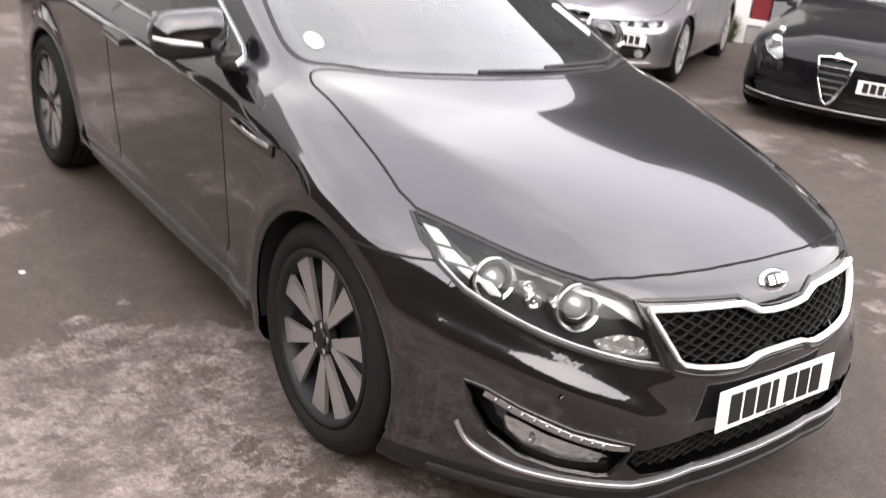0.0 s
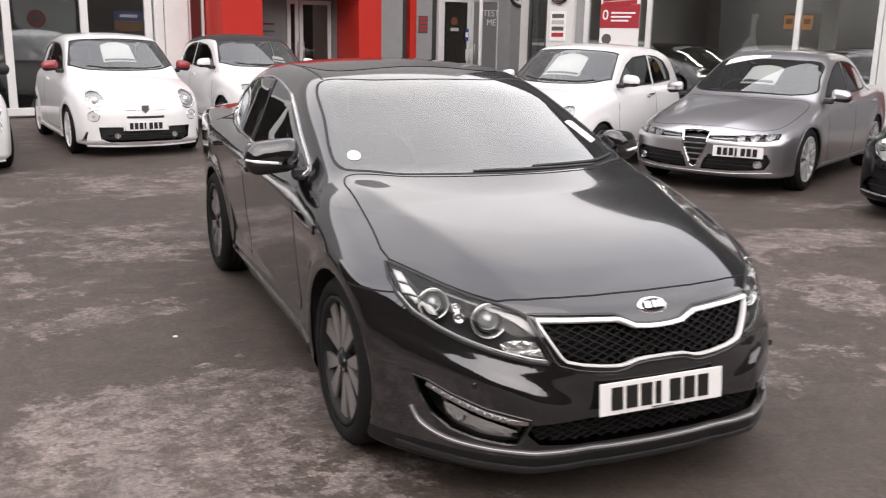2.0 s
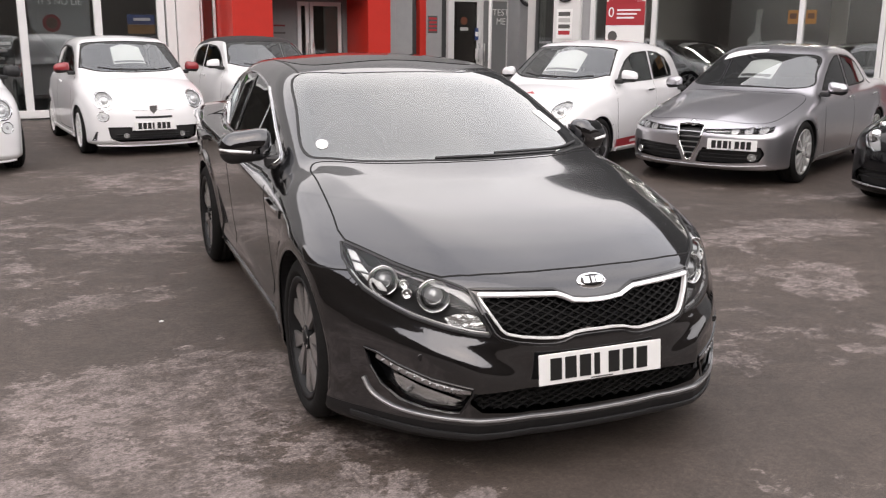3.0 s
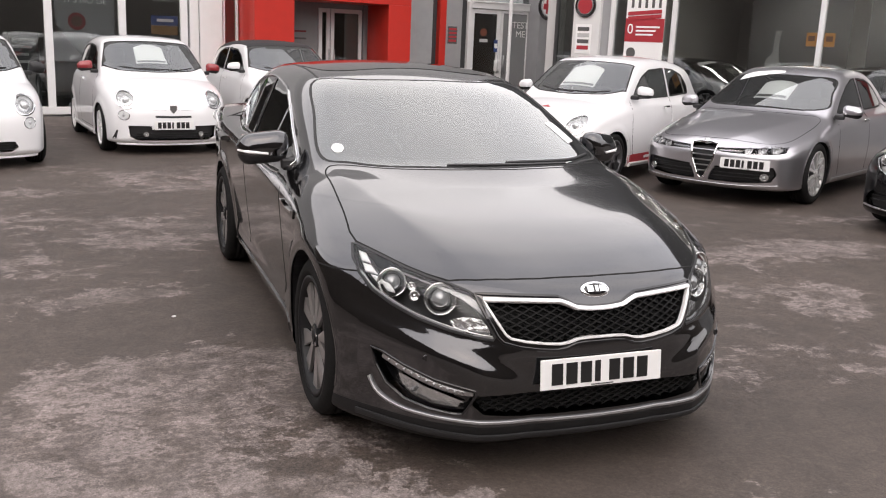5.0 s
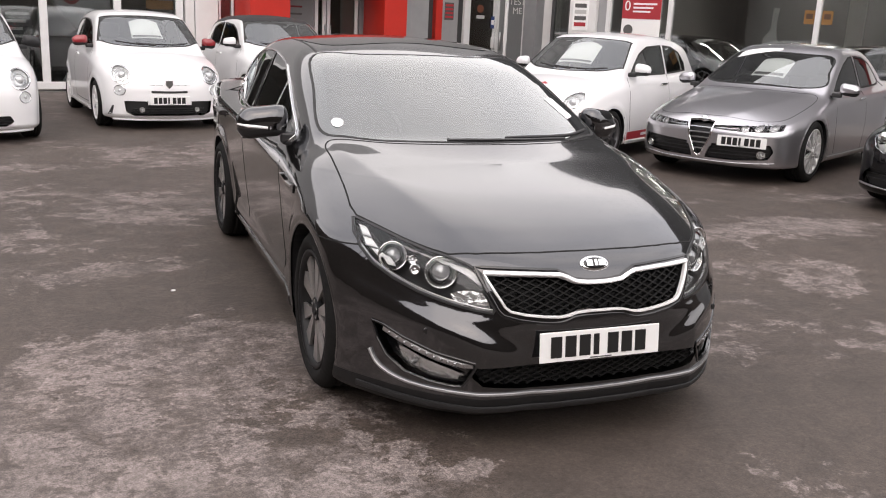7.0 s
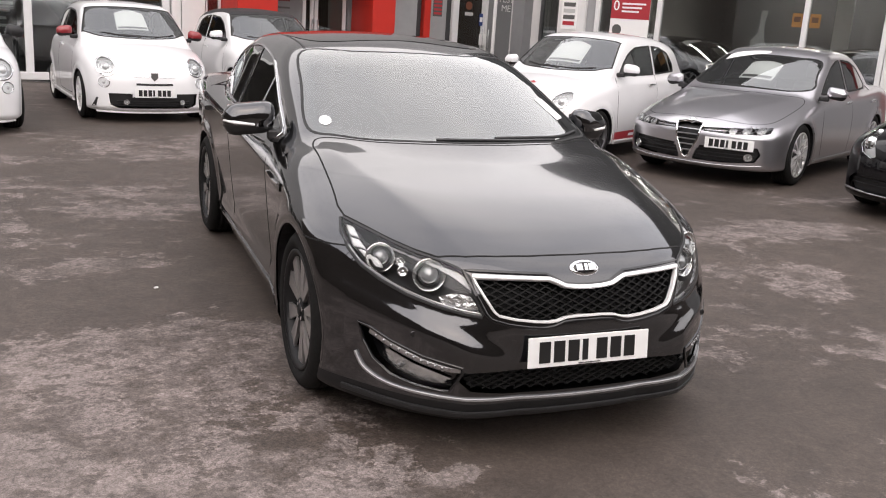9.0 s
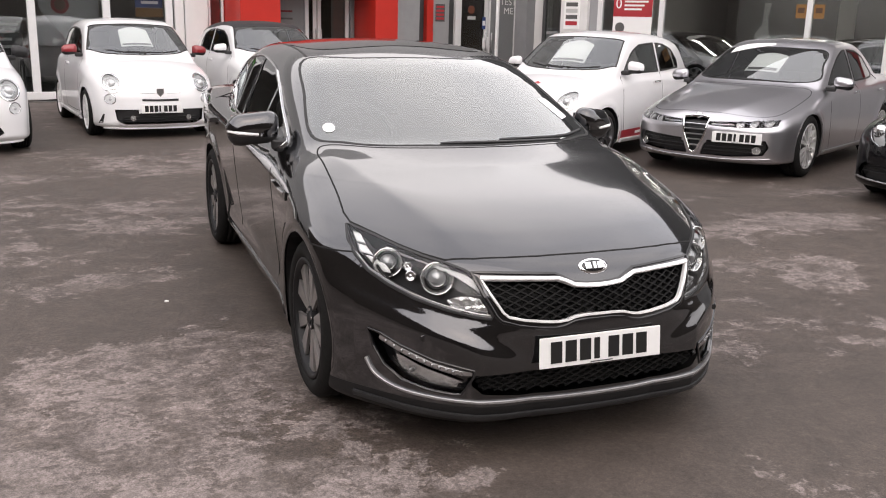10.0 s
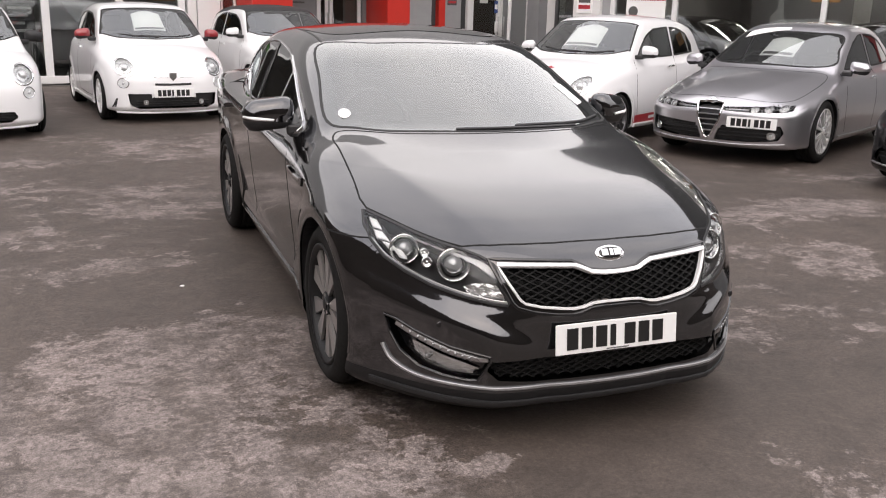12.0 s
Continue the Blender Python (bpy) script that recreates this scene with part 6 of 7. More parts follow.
# ---- ground ----
def tarmac():
    m, t, b = nodes_of("worn_tarmac")
    L = t.links.new
    co = t.nodes.new("ShaderNodeTexCoord")

    def tex(scale, detail, rough=0.6, dist=0.0, vec=None):
        n = t.nodes.new("ShaderNodeTexNoise")
        n.inputs["Scale"].default_value, n.inputs["Detail"].default_value = scale, detail
        n.inputs["Roughness"].default_value, n.inputs["Distortion"].default_value = rough, dist
        L(vec or co.outputs["Object"], n.inputs["Vector"])
        return n.outputs["Fac"]

    def math_(op, a, b_=None):
        n = t.nodes.new("ShaderNodeMath")
        n.operation = op
        for k, v in enumerate((a, b_)):
            if v is None:
                continue
            if isinstance(v, (int, float)):
                n.inputs[k].default_value = v
            else:
                L(v, n.inputs[k])
        return n.outputs[0]

    def ramp(v, a, b_, c=0.0, d=1.0):
        n = t.nodes.new("ShaderNodeMapRange")
        n.interpolation_type = "SMOOTHSTEP"
        for k, q in zip((1, 2, 3, 4), (a, b_, c, d)):
            n.inputs[k].default_value = q
        L(v, n.inputs[0])
        return n.outputs[0]
    st = t.nodes.new("ShaderNodeMapping")
    st.inputs["Scale"].default_value = (0.7, 1.15, 1.0)
    st.inputs["Rotation"].default_value = (0, 0, radians(-22))
    L(co.outputs["Object"], st.inputs["Vector"])
    broad = tex(0.9, 7, 0.62, 0.5, st.outputs[0])
    mask = math_("MULTIPLY", math_("SUBTRACT", broad, 0.5), 1.5)
    # worn, paler stretches of the yard; negative weights keep spots darker, some under parked cars
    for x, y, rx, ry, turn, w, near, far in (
            (-1.62, 0.70, 1.60, 1.02, 33, 0.33, 0.74, 1.05), (-0.80, 0.70, 0.40, 0.75, 0, -0.16, 0.4, 1.2), (-3.4, 0.2, 1.6, 1.4, 0, 0.22, 0.5, 1.2), (-0.75, 0.1, 0.5, 0.3, 20, 0.16, 0.35, 1.35),
            (-1.55, 2.98, 0.60, 0.22, 14, 0.24, 0.4, 1.2), (-1.35, 4.75, 1.0, 0.75, 10, 0.24, 0.4, 1.15), (-2.3, 3.75, 0.8, 0.28, 5, 0.20, 0.4, 1.3), (-1.7, 7.3, 2.6, 0.75, 6, 0.20, 0.4, 1.3),
            (3.7, 3.1, 1.2, 0.42, 20, 0.20, 0.4, 1.3), (2.72, 1.75, 0.55, 0.30, 38, 0.27, 0.4, 1.2), (1.15, 0.75, 0.32, 0.20, 20, 0.24, 0.4, 1.2), (1.75, 1.3, 0.5, 0.2, 35, 0.14, 0.4, 1.3), (2.2, 0.3, 0.7, 0.4, 20, 0.06, 0.4, 1.3),
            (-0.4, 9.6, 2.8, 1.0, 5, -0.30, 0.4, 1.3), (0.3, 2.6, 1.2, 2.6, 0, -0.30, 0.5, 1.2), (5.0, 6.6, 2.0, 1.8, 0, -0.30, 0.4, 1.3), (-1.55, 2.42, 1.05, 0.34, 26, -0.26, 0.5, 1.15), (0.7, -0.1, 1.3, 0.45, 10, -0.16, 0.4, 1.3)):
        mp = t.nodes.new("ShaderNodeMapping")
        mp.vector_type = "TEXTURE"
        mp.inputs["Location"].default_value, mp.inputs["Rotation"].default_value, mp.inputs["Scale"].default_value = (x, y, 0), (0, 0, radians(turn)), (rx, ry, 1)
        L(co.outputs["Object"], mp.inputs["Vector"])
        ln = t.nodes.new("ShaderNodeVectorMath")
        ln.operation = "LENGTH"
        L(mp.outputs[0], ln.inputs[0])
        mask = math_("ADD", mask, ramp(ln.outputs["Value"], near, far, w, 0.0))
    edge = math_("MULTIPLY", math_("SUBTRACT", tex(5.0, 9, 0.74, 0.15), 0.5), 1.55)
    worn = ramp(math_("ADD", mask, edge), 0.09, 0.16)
    speck = ramp(tex(34, 4, 0.75), 0.40, 0.60)
    holes_ = ramp(tex(8.5, 8, 0.74, 0.15), 0.42, 0.50)
    worn = math_("MULTIPLY", worn, math_("ADD", 0.25, math_("MULTIPLY", holes_, 0.75)))
    worn = math_("MULTIPLY", worn, ramp(tex(2.6, 6, 0.66, 0.2), 0.40, 0.54, 0.30, 1.0))
    worn = math_("MULTIPLY", worn, math_("ADD", 0.74, math_("MULTIPLY", speck, 0.26)))
    fine = tex(160, 2, 0.8)
    slow = tex(0.35, 3)
    mix = t.nodes.new("ShaderNodeMix")
    mix.data_type = "RGBA"
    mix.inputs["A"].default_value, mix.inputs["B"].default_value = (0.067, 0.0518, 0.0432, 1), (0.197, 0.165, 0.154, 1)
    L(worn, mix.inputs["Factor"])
    mott = ramp(tex(4.5, 6, 0.7, 0.6), 0.30, 0.70, 0.82, 1.20)
    gain = math_("MULTIPLY", math_("MULTIPLY", ramp(fine, 0.30, 0.70, 0.70, 1.30), ramp(slow, 0.3, 0.7, 0.88, 1.12)), math_("MULTIPLY", mott, math_("MULTIPLY", ramp(tex(55, 3, 0.8), 0.3, 0.7, 0.72, 1.28), ramp(tex(21, 4, 0.75, 0.3), 0.32, 0.68, 0.84, 1.16))))
    sc = t.nodes.new("ShaderNodeVectorMath")
    sc.operation = "SCALE"
    L(mix.outputs["Result"], sc.inputs[0])
    L(gain, sc.inputs["Scale"])
    L(sc.outputs[0], b.inputs["Base Color"])
    L(ramp(worn, 0, 1, 0.62, 0.85), b.inputs["Roughness"])
    bp = t.nodes.new("ShaderNodeBump")
    bp.inputs["Strength"].default_value, bp.inputs["Distance"].default_value = 0.5, 0.004
    L(math_("ADD", fine, math_("MULTIPLY", tex(45, 3), 0.8)), bp.inputs["Height"])
    L(bp.outputs[0], b.inputs["Normal"])
    return m


gv = [(x, y, 0.0) for y in (-250, -40, -8, 4, 20, 60, 250) for x in (-250, -40, -8, 8, 30, 80, 250)]
gf = [(r * 7 + c, r * 7 + c + 1, r * 7 + c + 8, r * 7 + c + 7) for r in range(6) for c in range(6)]
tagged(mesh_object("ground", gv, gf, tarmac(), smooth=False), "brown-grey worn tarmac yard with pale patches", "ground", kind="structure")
pebble = tagged(part("paper_scrap", ball((0, 0, 0), 0.011, squash=(1.2, 0.8, 0.5)), M_paper), "tiny white scrap lying on the tarmac", "litter")
pebble.location = (-1.305, 2.43, 0.005)

# ---- showroom ----
M_frame = plain("white_window_frame", (0.74, 0.74, 0.74), 0.4, vary=0.05)
M_greypanel = plain("light_grey_cladding", (0.34, 0.345, 0.35), 0.45, 0.1, vary=0.08, scale=6)
M_midgrey = plain("mid_grey_cladding", (0.20, 0.205, 0.21), 0.5, vary=0.08, scale=6)
M_whitewall = plain("white_cladding", (0.72, 0.72, 0.71), 0.5, vary=0.06, scale=5)
M_red = plain("red_cladding", (0.52, 0.028, 0.018), 0.32, vary=0.08, scale=5)
M_darkred = plain("dark_red_panel", (0.16, 0.012, 0.014), 0.45, vary=0.1)
M_dark = plain("dark_fascia", (0.045, 0.046, 0.048), 0.5, vary=0.1)
M_film = plain("grey_window_film", (0.24, 0.245, 0.25), 0.35, vary=0.06)
M_inwall = plain("grey_inner_wall", (0.50, 0.50, 0.49), 0.8, vary=0.1, scale=4)
M_infloor = plain("grey_tile_floor", (0.22, 0.22, 0.215), 0.3, vary=0.15)
M_inceil = plain("white_ceiling", (0.55, 0.55, 0.54), 0.8)
M_blueprint = plain("blue_print", (0.03, 0.06, 0.20), 0.5)
M_orange = plain("orange_print", (0.22, 0.11, 0.03), 0.5)
M_darkorange = plain("faded_orange_print", (0.16, 0.05, 0.025), 0.5)
M_doorglass = clear_glass("door_glass", (0.60, 0.60, 0.58), 1.0, floor=0.0)
M_paleglass = clear_glass("clear_shop_glass", (0.80, 0.82, 0.82), 1.2, floor=0.07)
M_green = plain("green_print", (0.10, 0.42, 0.05), 0.4, vary=0.05)
M_brown = plain("brown_wood_panel", (0.07, 0.035, 0.02), 0.5, vary=0.2)
M_concrete = plain("pale_concrete", (0.30, 0.29, 0.28), 0.8, vary=0.15, bump=0.002)
M_leaf = plain("dry_green_leaf", (0.10, 0.105, 0.045), 0.7, vary=0.3)
M_glow = bpy.data.materials.new("lit_downlight")
M_glow.use_nodes = True
M_glow.node_tree.nodes["Principled BSDF"].inputs["Emission Color"].default_value = (1, 0.96, 0.9, 1)
M_glow.node_tree.nodes["Principled BSDF"].inputs["Emission Strength"].default_value = 14

M_tubeglow = M_glow.copy()
M_tubeglow.name = "lit_diffuser"
M_tubeglow.node_tree.nodes["Principled BSDF"].inputs["Emission Strength"].default_value = 30

LEFT = pose(-2.2, 14.985, 0, 0, 0, 8)
RIGHT = pose(7.025, 12.125, 0, 0, 0, -60)


def fixed(name, bm, material, wing, label, category, bevel=0.006):
    ob = part(name, bm, material)
    ob.matrix_basis = wing
    if bevel:
        soft(ob, bevel)
    return tagged(ob, label, category, kind="structure")


def thing_on(name, bm, material, wing, label, category, group="", bevel=0.0):
    ob = part(name, bm, material)
    ob.matrix_basis = wing
    if bevel:
        soft(ob, bevel)
    return tagged(ob, label, category, group)


win_count = [0]


def window(wing, u0, u1, z0, z1, w=0.07, bars=(), rails=(), label="tall showroom window in a white frame", depth=0.10, y=0.0, frame_mat=None, glass=None):
    """Frame, upright bars, cross rails and panes in an opening of the wall."""
    win_count[0] += 1
    fm = frame_mat or M_frame
    e = tagged(new("window_%d" % win_count[0]), label, "window", kind="structure")
    e.matrix_basis = wing
    for nm, q in (("window_frame", (u0, u0 + w, y - depth / 2, y + depth / 2, z0, z1)), ("window_frame", (u1 - w, u1, y - depth / 2, y + depth / 2, z0, z1)),
                  ("window_sill", (u0 + w, u1 - w, y - depth / 2 - 0.02, y + depth / 2, z0, z0 + w)), ("window_head", (u0 + w, u1 - w, y - depth / 2, y + depth / 2, z1 - w, z1))):
        soft(part(nm, box(*q), fm, e), 0.006)
    for bu in bars:
        soft(part("mullion", box(bu - w / 2, bu + w / 2, y - depth / 2, y + depth / 2, z0 + w, z1 - w), fm, e), 0.006)
    us = [u0 + w] + [q for b_ in bars for q in (b_ - w / 2, b_ + w / 2)] + [u1 - w]
    for k in range(0, len(us), 2):
        zs = [z0 + w] + [q for r in rails for q in (r - w / 3, r + w / 3)] + [z1 - w]
        for r in rails:
            part("rail", box(us[k], us[k + 1], y - depth / 2 + 0.01, y + depth / 2 - 0.01, r - w / 3, r + w / 3), fm, e)
        for j in range(0, len(zs), 2):
            p = part("pane", box(us[k], us[k + 1], y - 0.004, y + 0.004, zs[j], zs[j + 1]), glass or M_showglass, e, "clear glass")
            p.visible_shadow = False
    return e


def lettering(body, wing, u, z, size, material, y=-0.02, label="", parent=None):
    """Raised words in the built-in font, as a mesh."""
    cu = bpy.data.curves.new("lettering", "FONT")
    cu.body, cu.size, cu.extrude = body, size, 0.003
    tmp = bpy.data.objects.new("tmp", cu)
    scene.collection.objects.link(tmp)
    dg = bpy.context.evaluated_depsgraph_get()
    me = bpy.data.meshes.new_from_object(tmp.evaluated_get(dg))
    bpy.data.objects.remove(tmp)
    bpy.data.curves.remove(cu)
    me.materials.clear()
    me.materials.append(material)
    ob = new("lettering", me)
    ob.matrix_basis = wing @ pose(u, y, z, 90, 0, 0)
    tagged(ob, label or "white words on the glass", "lettering")
    return ob


# left wing: panes, portal, doors
fixed("wall_left_top", box(-9.0, 10.7, -0.02, 0.30, 2.72, 10.4), M_greypanel, LEFT, "light grey cladding above the windows", "wall")
fixed("plinth_left", box(-9.0, 3.24, -0.03, 0.12, 0.0, 0.05), M_concrete, LEFT, "low concrete plinth under the windows", "plinth", 0.01)
window(LEFT, -3.0, 2.27, 0.05, 2.72, 0.13, bars=(-1.55, -0.12, 1.11), glass=M_paleglass, label="tall showroom windows in white frames")
window(LEFT, -9.0, -3.0, 0.05, 2.72, 0.13, bars=(-7.5, -6.0, -4.5))
fixed("column_left", box(2.30, 2.46, -0.10, 0.25, 0, 2.72), M_whitewall, LEFT, "white cladding column", "column")
fixed("column_left_wide", box(2.475, 2.90, -0.12, 0.25, 0, 2.72), M_whitewall, LEFT, "wide white cladding column", "column")
window(LEFT, 2.93, 3.22, 0.05, 2.72, 0.04, label="narrow window beside the red portal")
portal = tagged(new("entrance_portal"), "tall glossy red entrance portal", "portal", kind="structure")
portal.matrix_basis = LEFT
soft(part("portal_column", box(3.24, 4.00, -1.0, 0.0, 0, 2.245), M_red, portal), 0.008)
soft(part("portal_column", box(5.93, 6.42, -1.0, 0.0, 0, 2.245), M_red, portal), 0.008)
soft(part("portal_lintel", box(3.24, 6.42, -1.0, -0.022, 2.245, 3.3), M_red, portal), 0.008)
fixed("portal_soffit_wall", box(4.00, 4.86, 0.0, 0.2, 0, 2.72), M_midgrey, LEFT, "grey panel beside the entrance door", "wall")
for k, zz in enumerate((1.52, 1.66)):
    thing_on("wall_sign", box(4.36, 4.60, -0.012, -0.002, zz, zz + 0.035), M_darkred if k else M_cabin_grey, LEFT, "small printed line on the grey panel", "sign")


def leaf_door(wing, name, u0, u1, z1, y, fill, handle, label, w=0.075, film=None):
    d = tagged(new(name), label, "door", kind="structure")
    d.matrix_basis = wing
    for nm, q in (("door_stile", (u0, u0 + w, y - 0.025, y + 0.025, 0.02, z1)), ("door_stile", (u1 - w, u1, y - 0.025, y + 0.025, 0.02, z1)), ("door_rail", (u0 + w, u1 - w, y - 0.025, y + 0.025, 0.02, 0.22)), ("door_rail", (u0 + w, u1 - w, y - 0.025, y + 0.025, z1 - w, z1))):
        soft(part(nm, box(*q), M_frame, d), 0.005)
    p = part("pane", box(u0 + w, u1 - w, y - 0.005, y + 0.005, 0.22, z1 - w), fill, d)
    p.visible_shadow = False
    hb = tube([(handle, y - 0.07, 0.95), (handle, y - 0.07, 1.35)], 0.015, 10)
    part("door_handle", hb, M_satin, d, "upright bar handle", smooth=True)
    return d


leaf_door(LEFT, "door_1", 4.88, 5.12, 2.14, 0.05, M_doorglass, 5.08, "narrow glazed side leaf")
leaf_door(LEFT, "door_2", 5.14, 5.82, 2.14, 0.05, M_doorglass, 5.20, "white-framed glazed entrance door")
fixed("door_transom", box(4.86, 5.90, 0.0, 0.10, 2.15, 2.72), M_midgrey, LEFT, "grey panel over the entrance door", "transom")
thing_on("wood_screen", box(5.0, 5.8, 0.9, 0.96, 0.0, 2.1), M_brown, LEFT, "dark brown timber screen inside the door", "screen")
thing_on("wood_screen", box(8.3, 9.9, 0.9, 0.96, 0.0, 2.4), M_brown, LEFT, "dark brown timber screen inside the door", "screen")
fixed("jamb_right", box(5.83, 5.925, -0.02, 0.12, 0, 2.72), M_midgrey, LEFT, "grey door jamb", "jamb")
fixed("column_grey_slim", box(6.50, 6.76, -0.55, 0.1, 0, 2.72), M_greypanel, LEFT, "slim light grey column", "column")
fixed("column_grey", box(6.95, 7.40, -0.08, 0.25, 0, 2.72), M_greypanel, LEFT, "light grey column", "column")
fixed("column_shadow_gap", box(7.40, 7.56, 0.04, 0.25, 0, 2.72), M_dark, LEFT, "dark recess between columns", "wall", 0)
fixed("column_red_slim", box(7.565, 7.72, -0.10, 0.25, 0, 2.72), M_red, LEFT, "slim red column", "column")
fixed("column_grey_panel", box(7.73, 8.14, -0.04, 0.25, 0, 2.72), M_greypanel, LEFT, "light grey panel with a small notice", "column")
notice = thing_on("wall_notice", box(7.80, 8.02, -0.056, -0.043, 1.56, 1.92), M_cabin_grey, LEFT, "small red and grey notice on the panel", "notice")
for k in range(4):
    part("notice_band", box(7.815, 8.005, -0.060, -0.0555, 1.60 + 0.08 * k, 1.645 + 0.08 * k), M_redprint, notice)
fixed("door_side_gap", box(8.145, 8.30, 0.05, 0.25, 0, 2.72), M_dark, LEFT, "dark door reveal", "wall", 0)
fixed("door_frame_post", box(8.305, 8.385, -0.04, 0.16, 0, 2.46), M_frame, LEFT, "white door frame post", "frame")
fixed("door_frame_head", box(8.385, 9.93, -0.04, 0.16, 2.33, 2.46), M_frame, LEFT, "white door frame head", "frame")
window(LEFT, 8.385, 9.93, 2.46, 2.72, 0.03, label="narrow fanlight over the doors")
leaf_door(LEFT, "door_3", 8.39, 9.16, 2.32, 0.03, M_doorglass, 9.09, "white-framed glazed door with stickers", 0.09)
leaf_door(LEFT, "door_4", 9.17, 9.92, 2.32, 0.03, M_film, 9.24, "glazed door leaf covered in grey film", 0.06)
thing_on("door_sticker", box(9.0, 9.09, -0.012, -0.004, 1.42, 1.68), M_blueprint, LEFT, "blue and white door sticker", "sticker")
thing_on("door_sticker", box(9.01, 9.08, -0.016, -0.0125, 1.50, 1.60), M_paper, LEFT, "white square on the blue door sticker", "sticker")
thing_on("door_sticker", box(8.64, 8.84, 0.010, 0.022, 1.62, 1.69), M_inwall, LEFT, "white printed label on the door glass", "sticker")
thing_on("door_sticker", lathe([(0.012, 0.0005), (0.012, 0.085), (0.02, 0.085)], 24, "y", centre=(8.73, 0, 1.83)), M_darkorange, LEFT, "faded round red emblem on the door glass", "sticker")
thing_on("door_letter_box", box(9.02, 9.15, -0.05, -0.0, 1.00, 1.24), M_frame, LEFT, "white box on the door edge", "box", bevel=0.01)
lettering("TEST", LEFT, 9.46, 1.955, 0.20, M_paper, -0.002)
lettering("ME", LEFT, 9.56, 1.76, 0.20, M_paper, -0.002)
post = tagged(new("sign_post"), "thin white post on the yard before the doors", "post")
post.matrix_basis = LEFT
part("pole", lathe([(0.0, 0.04), (4.2, 0.04), (4.2, 0.0005)], 16, "z", centre=(9.21, -0.30, 0)), M_frame, post, smooth=True)
part("pole_base", lathe([(0.0, 0.11), (0.015, 0.11), (0.02, 0.05), (0.06, 0.042)], 20, "z", centre=(9.21, -0.30, 0)), M_satin, post)
fixed("column_grey_badge", box(9.88, 10.42, -0.45, 0.25, 0, 2.72), M_greypanel, LEFT, "grey column with a round emblem", "column")


def roundel(wing, u, z, r, y, inner):
    b = thing_on("round_emblem", lathe([(y, r), (y - 0.03, r), (y - 0.035, r * 0.93), (y - 0.03, r * 0.86), (y - 0.03, 0.0005)], 40, "y", centre=(u, 0, z)), M_gloss_black, wing, "round emblem in a dark ring on a column", "emblem", "round emblems")
    part("emblem_ring", lathe([(y - 0.031, r * 0.80), (y - 0.038, r * 0.78), (y - 0.038, r * 0.72), (y - 0.031, r * 0.70)], 40, "y", centre=(u, 0, z)), M_satin, b)
    part("emblem_field", lathe([(y - 0.034, r * 0.70), (y - 0.036, 0.0005)], 32, "y", centre=(u, 0, z)), inner, b)
    if inner is M_paper:
        part("emblem_cross", box(u - r * 0.62, u - r * 0.05, y - 0.041, y - 0.0355, z - 0.06, z + 0.06), M_redprint, b)
        part("emblem_cross", box(u - r * 0.40, u - r * 0.22, y - 0.044, y - 0.0405, z - r * 0.5, z + r * 0.5), M_redprint, b)


roundel(LEFT, 10.12, 2.44, 0.30, -0.452, M_paper)

# right wing: column, poster, large panes
fixed("wall_right_top", box(-1.2, 13.0, -0.02, 0.30, 2.95, 7.3), M_dark, RIGHT, "dark cladding over the large windows", "wall")
window(RIGHT, -1.0, -0.60, 0.05, 2.95, 0.04, label="narrow dark window between columns", frame_mat=M_dark)
fixed("column_white", box(-0.58, -0.03, -0.10, 0.28, 0, 2.95), M_whitewall, RIGHT, "white column with a round emblem", "column")
fixed("column_white_return", box(-0.03, 0.14, -0.02, 0.28, 0, 2.95), M_greypanel, RIGHT, "grey side of the white column", "column")
roundel(RIGHT, -0.33, 2.33, 0.21, -0.102, M_redprint)
pn = thing_on("wall_notice", box(-0.50, -0.18, -0.114, -0.103, 1.48, 2.0), M_paper, RIGHT, "pale printed notice on the white column", "notice")
for k, mat in enumerate((M_redprint, M_cabin_grey, M_inwall, M_cabin_grey)):
    part("notice_band", box(-0.46, -0.22, -0.118, -0.1135, 1.55 + 0.11 * k, 1.62 + 0.11 * k), mat, pn)
window(RIGHT, 0.15, 5.05, 0.30, 2.95, 0.08, bars=(1.37, 3.83), glass=M_paleglass, label="large showroom windows with white bars")
fixed("plinth_right", box(0.15, 5.05, -0.02, 0.2, 0, 0.30), M_concrete, RIGHT, "concrete plinth under the large windows", "plinth", 0.01)
ps = thing_on("window_poster", box(0.46, 1.20, -0.030, -0.018, 1.40, 2.75), M_paper, RIGHT, "white and red finance poster on the window", "poster")
part("poster_band", box(0.46, 1.20, -0.034, -0.0295, 1.72, 2.12), M_redprint, ps)
for k in range(5):
    part("poster_stripe", box(0.55 + 0.13 * k, 0.60 + 0.13 * k, -0.034, -0.0295, 2.30, 2.70), M_cabin_grey, ps)
for k, (a, b_) in enumerate(((0.67, 1.12), (0.67, 1.05), (0.67, 1.0))):
    part("poster_line", box(a, b_, -0.038, -0.0335, 1.96 - 0.065 * k, 1.99 - 0.065 * k), M_paper, ps)
for tilt_, zz in ((4, 2.14), (4, 2.22)):
    q = part("poster_flash", box(-0.32, 0.32, -0.004, 0.0, -0.032, 0.032), M_redprint, ps)
    q.matrix_basis = pose(0.82, -0.037, zz, 0, -tilt_, 0)
part("poster_emblem", lathe([(-0.035, 0.0005), (-0.035, 0.09), (-0.0295, 0.09)], 24, "y", centre=(0.60, 0, 1.53)), M_cabin_grey, ps)
lettering("0", RIGHT, 0.50, 1.86, 0.24, M_paper, -0.036, "white figure nought on the poster")
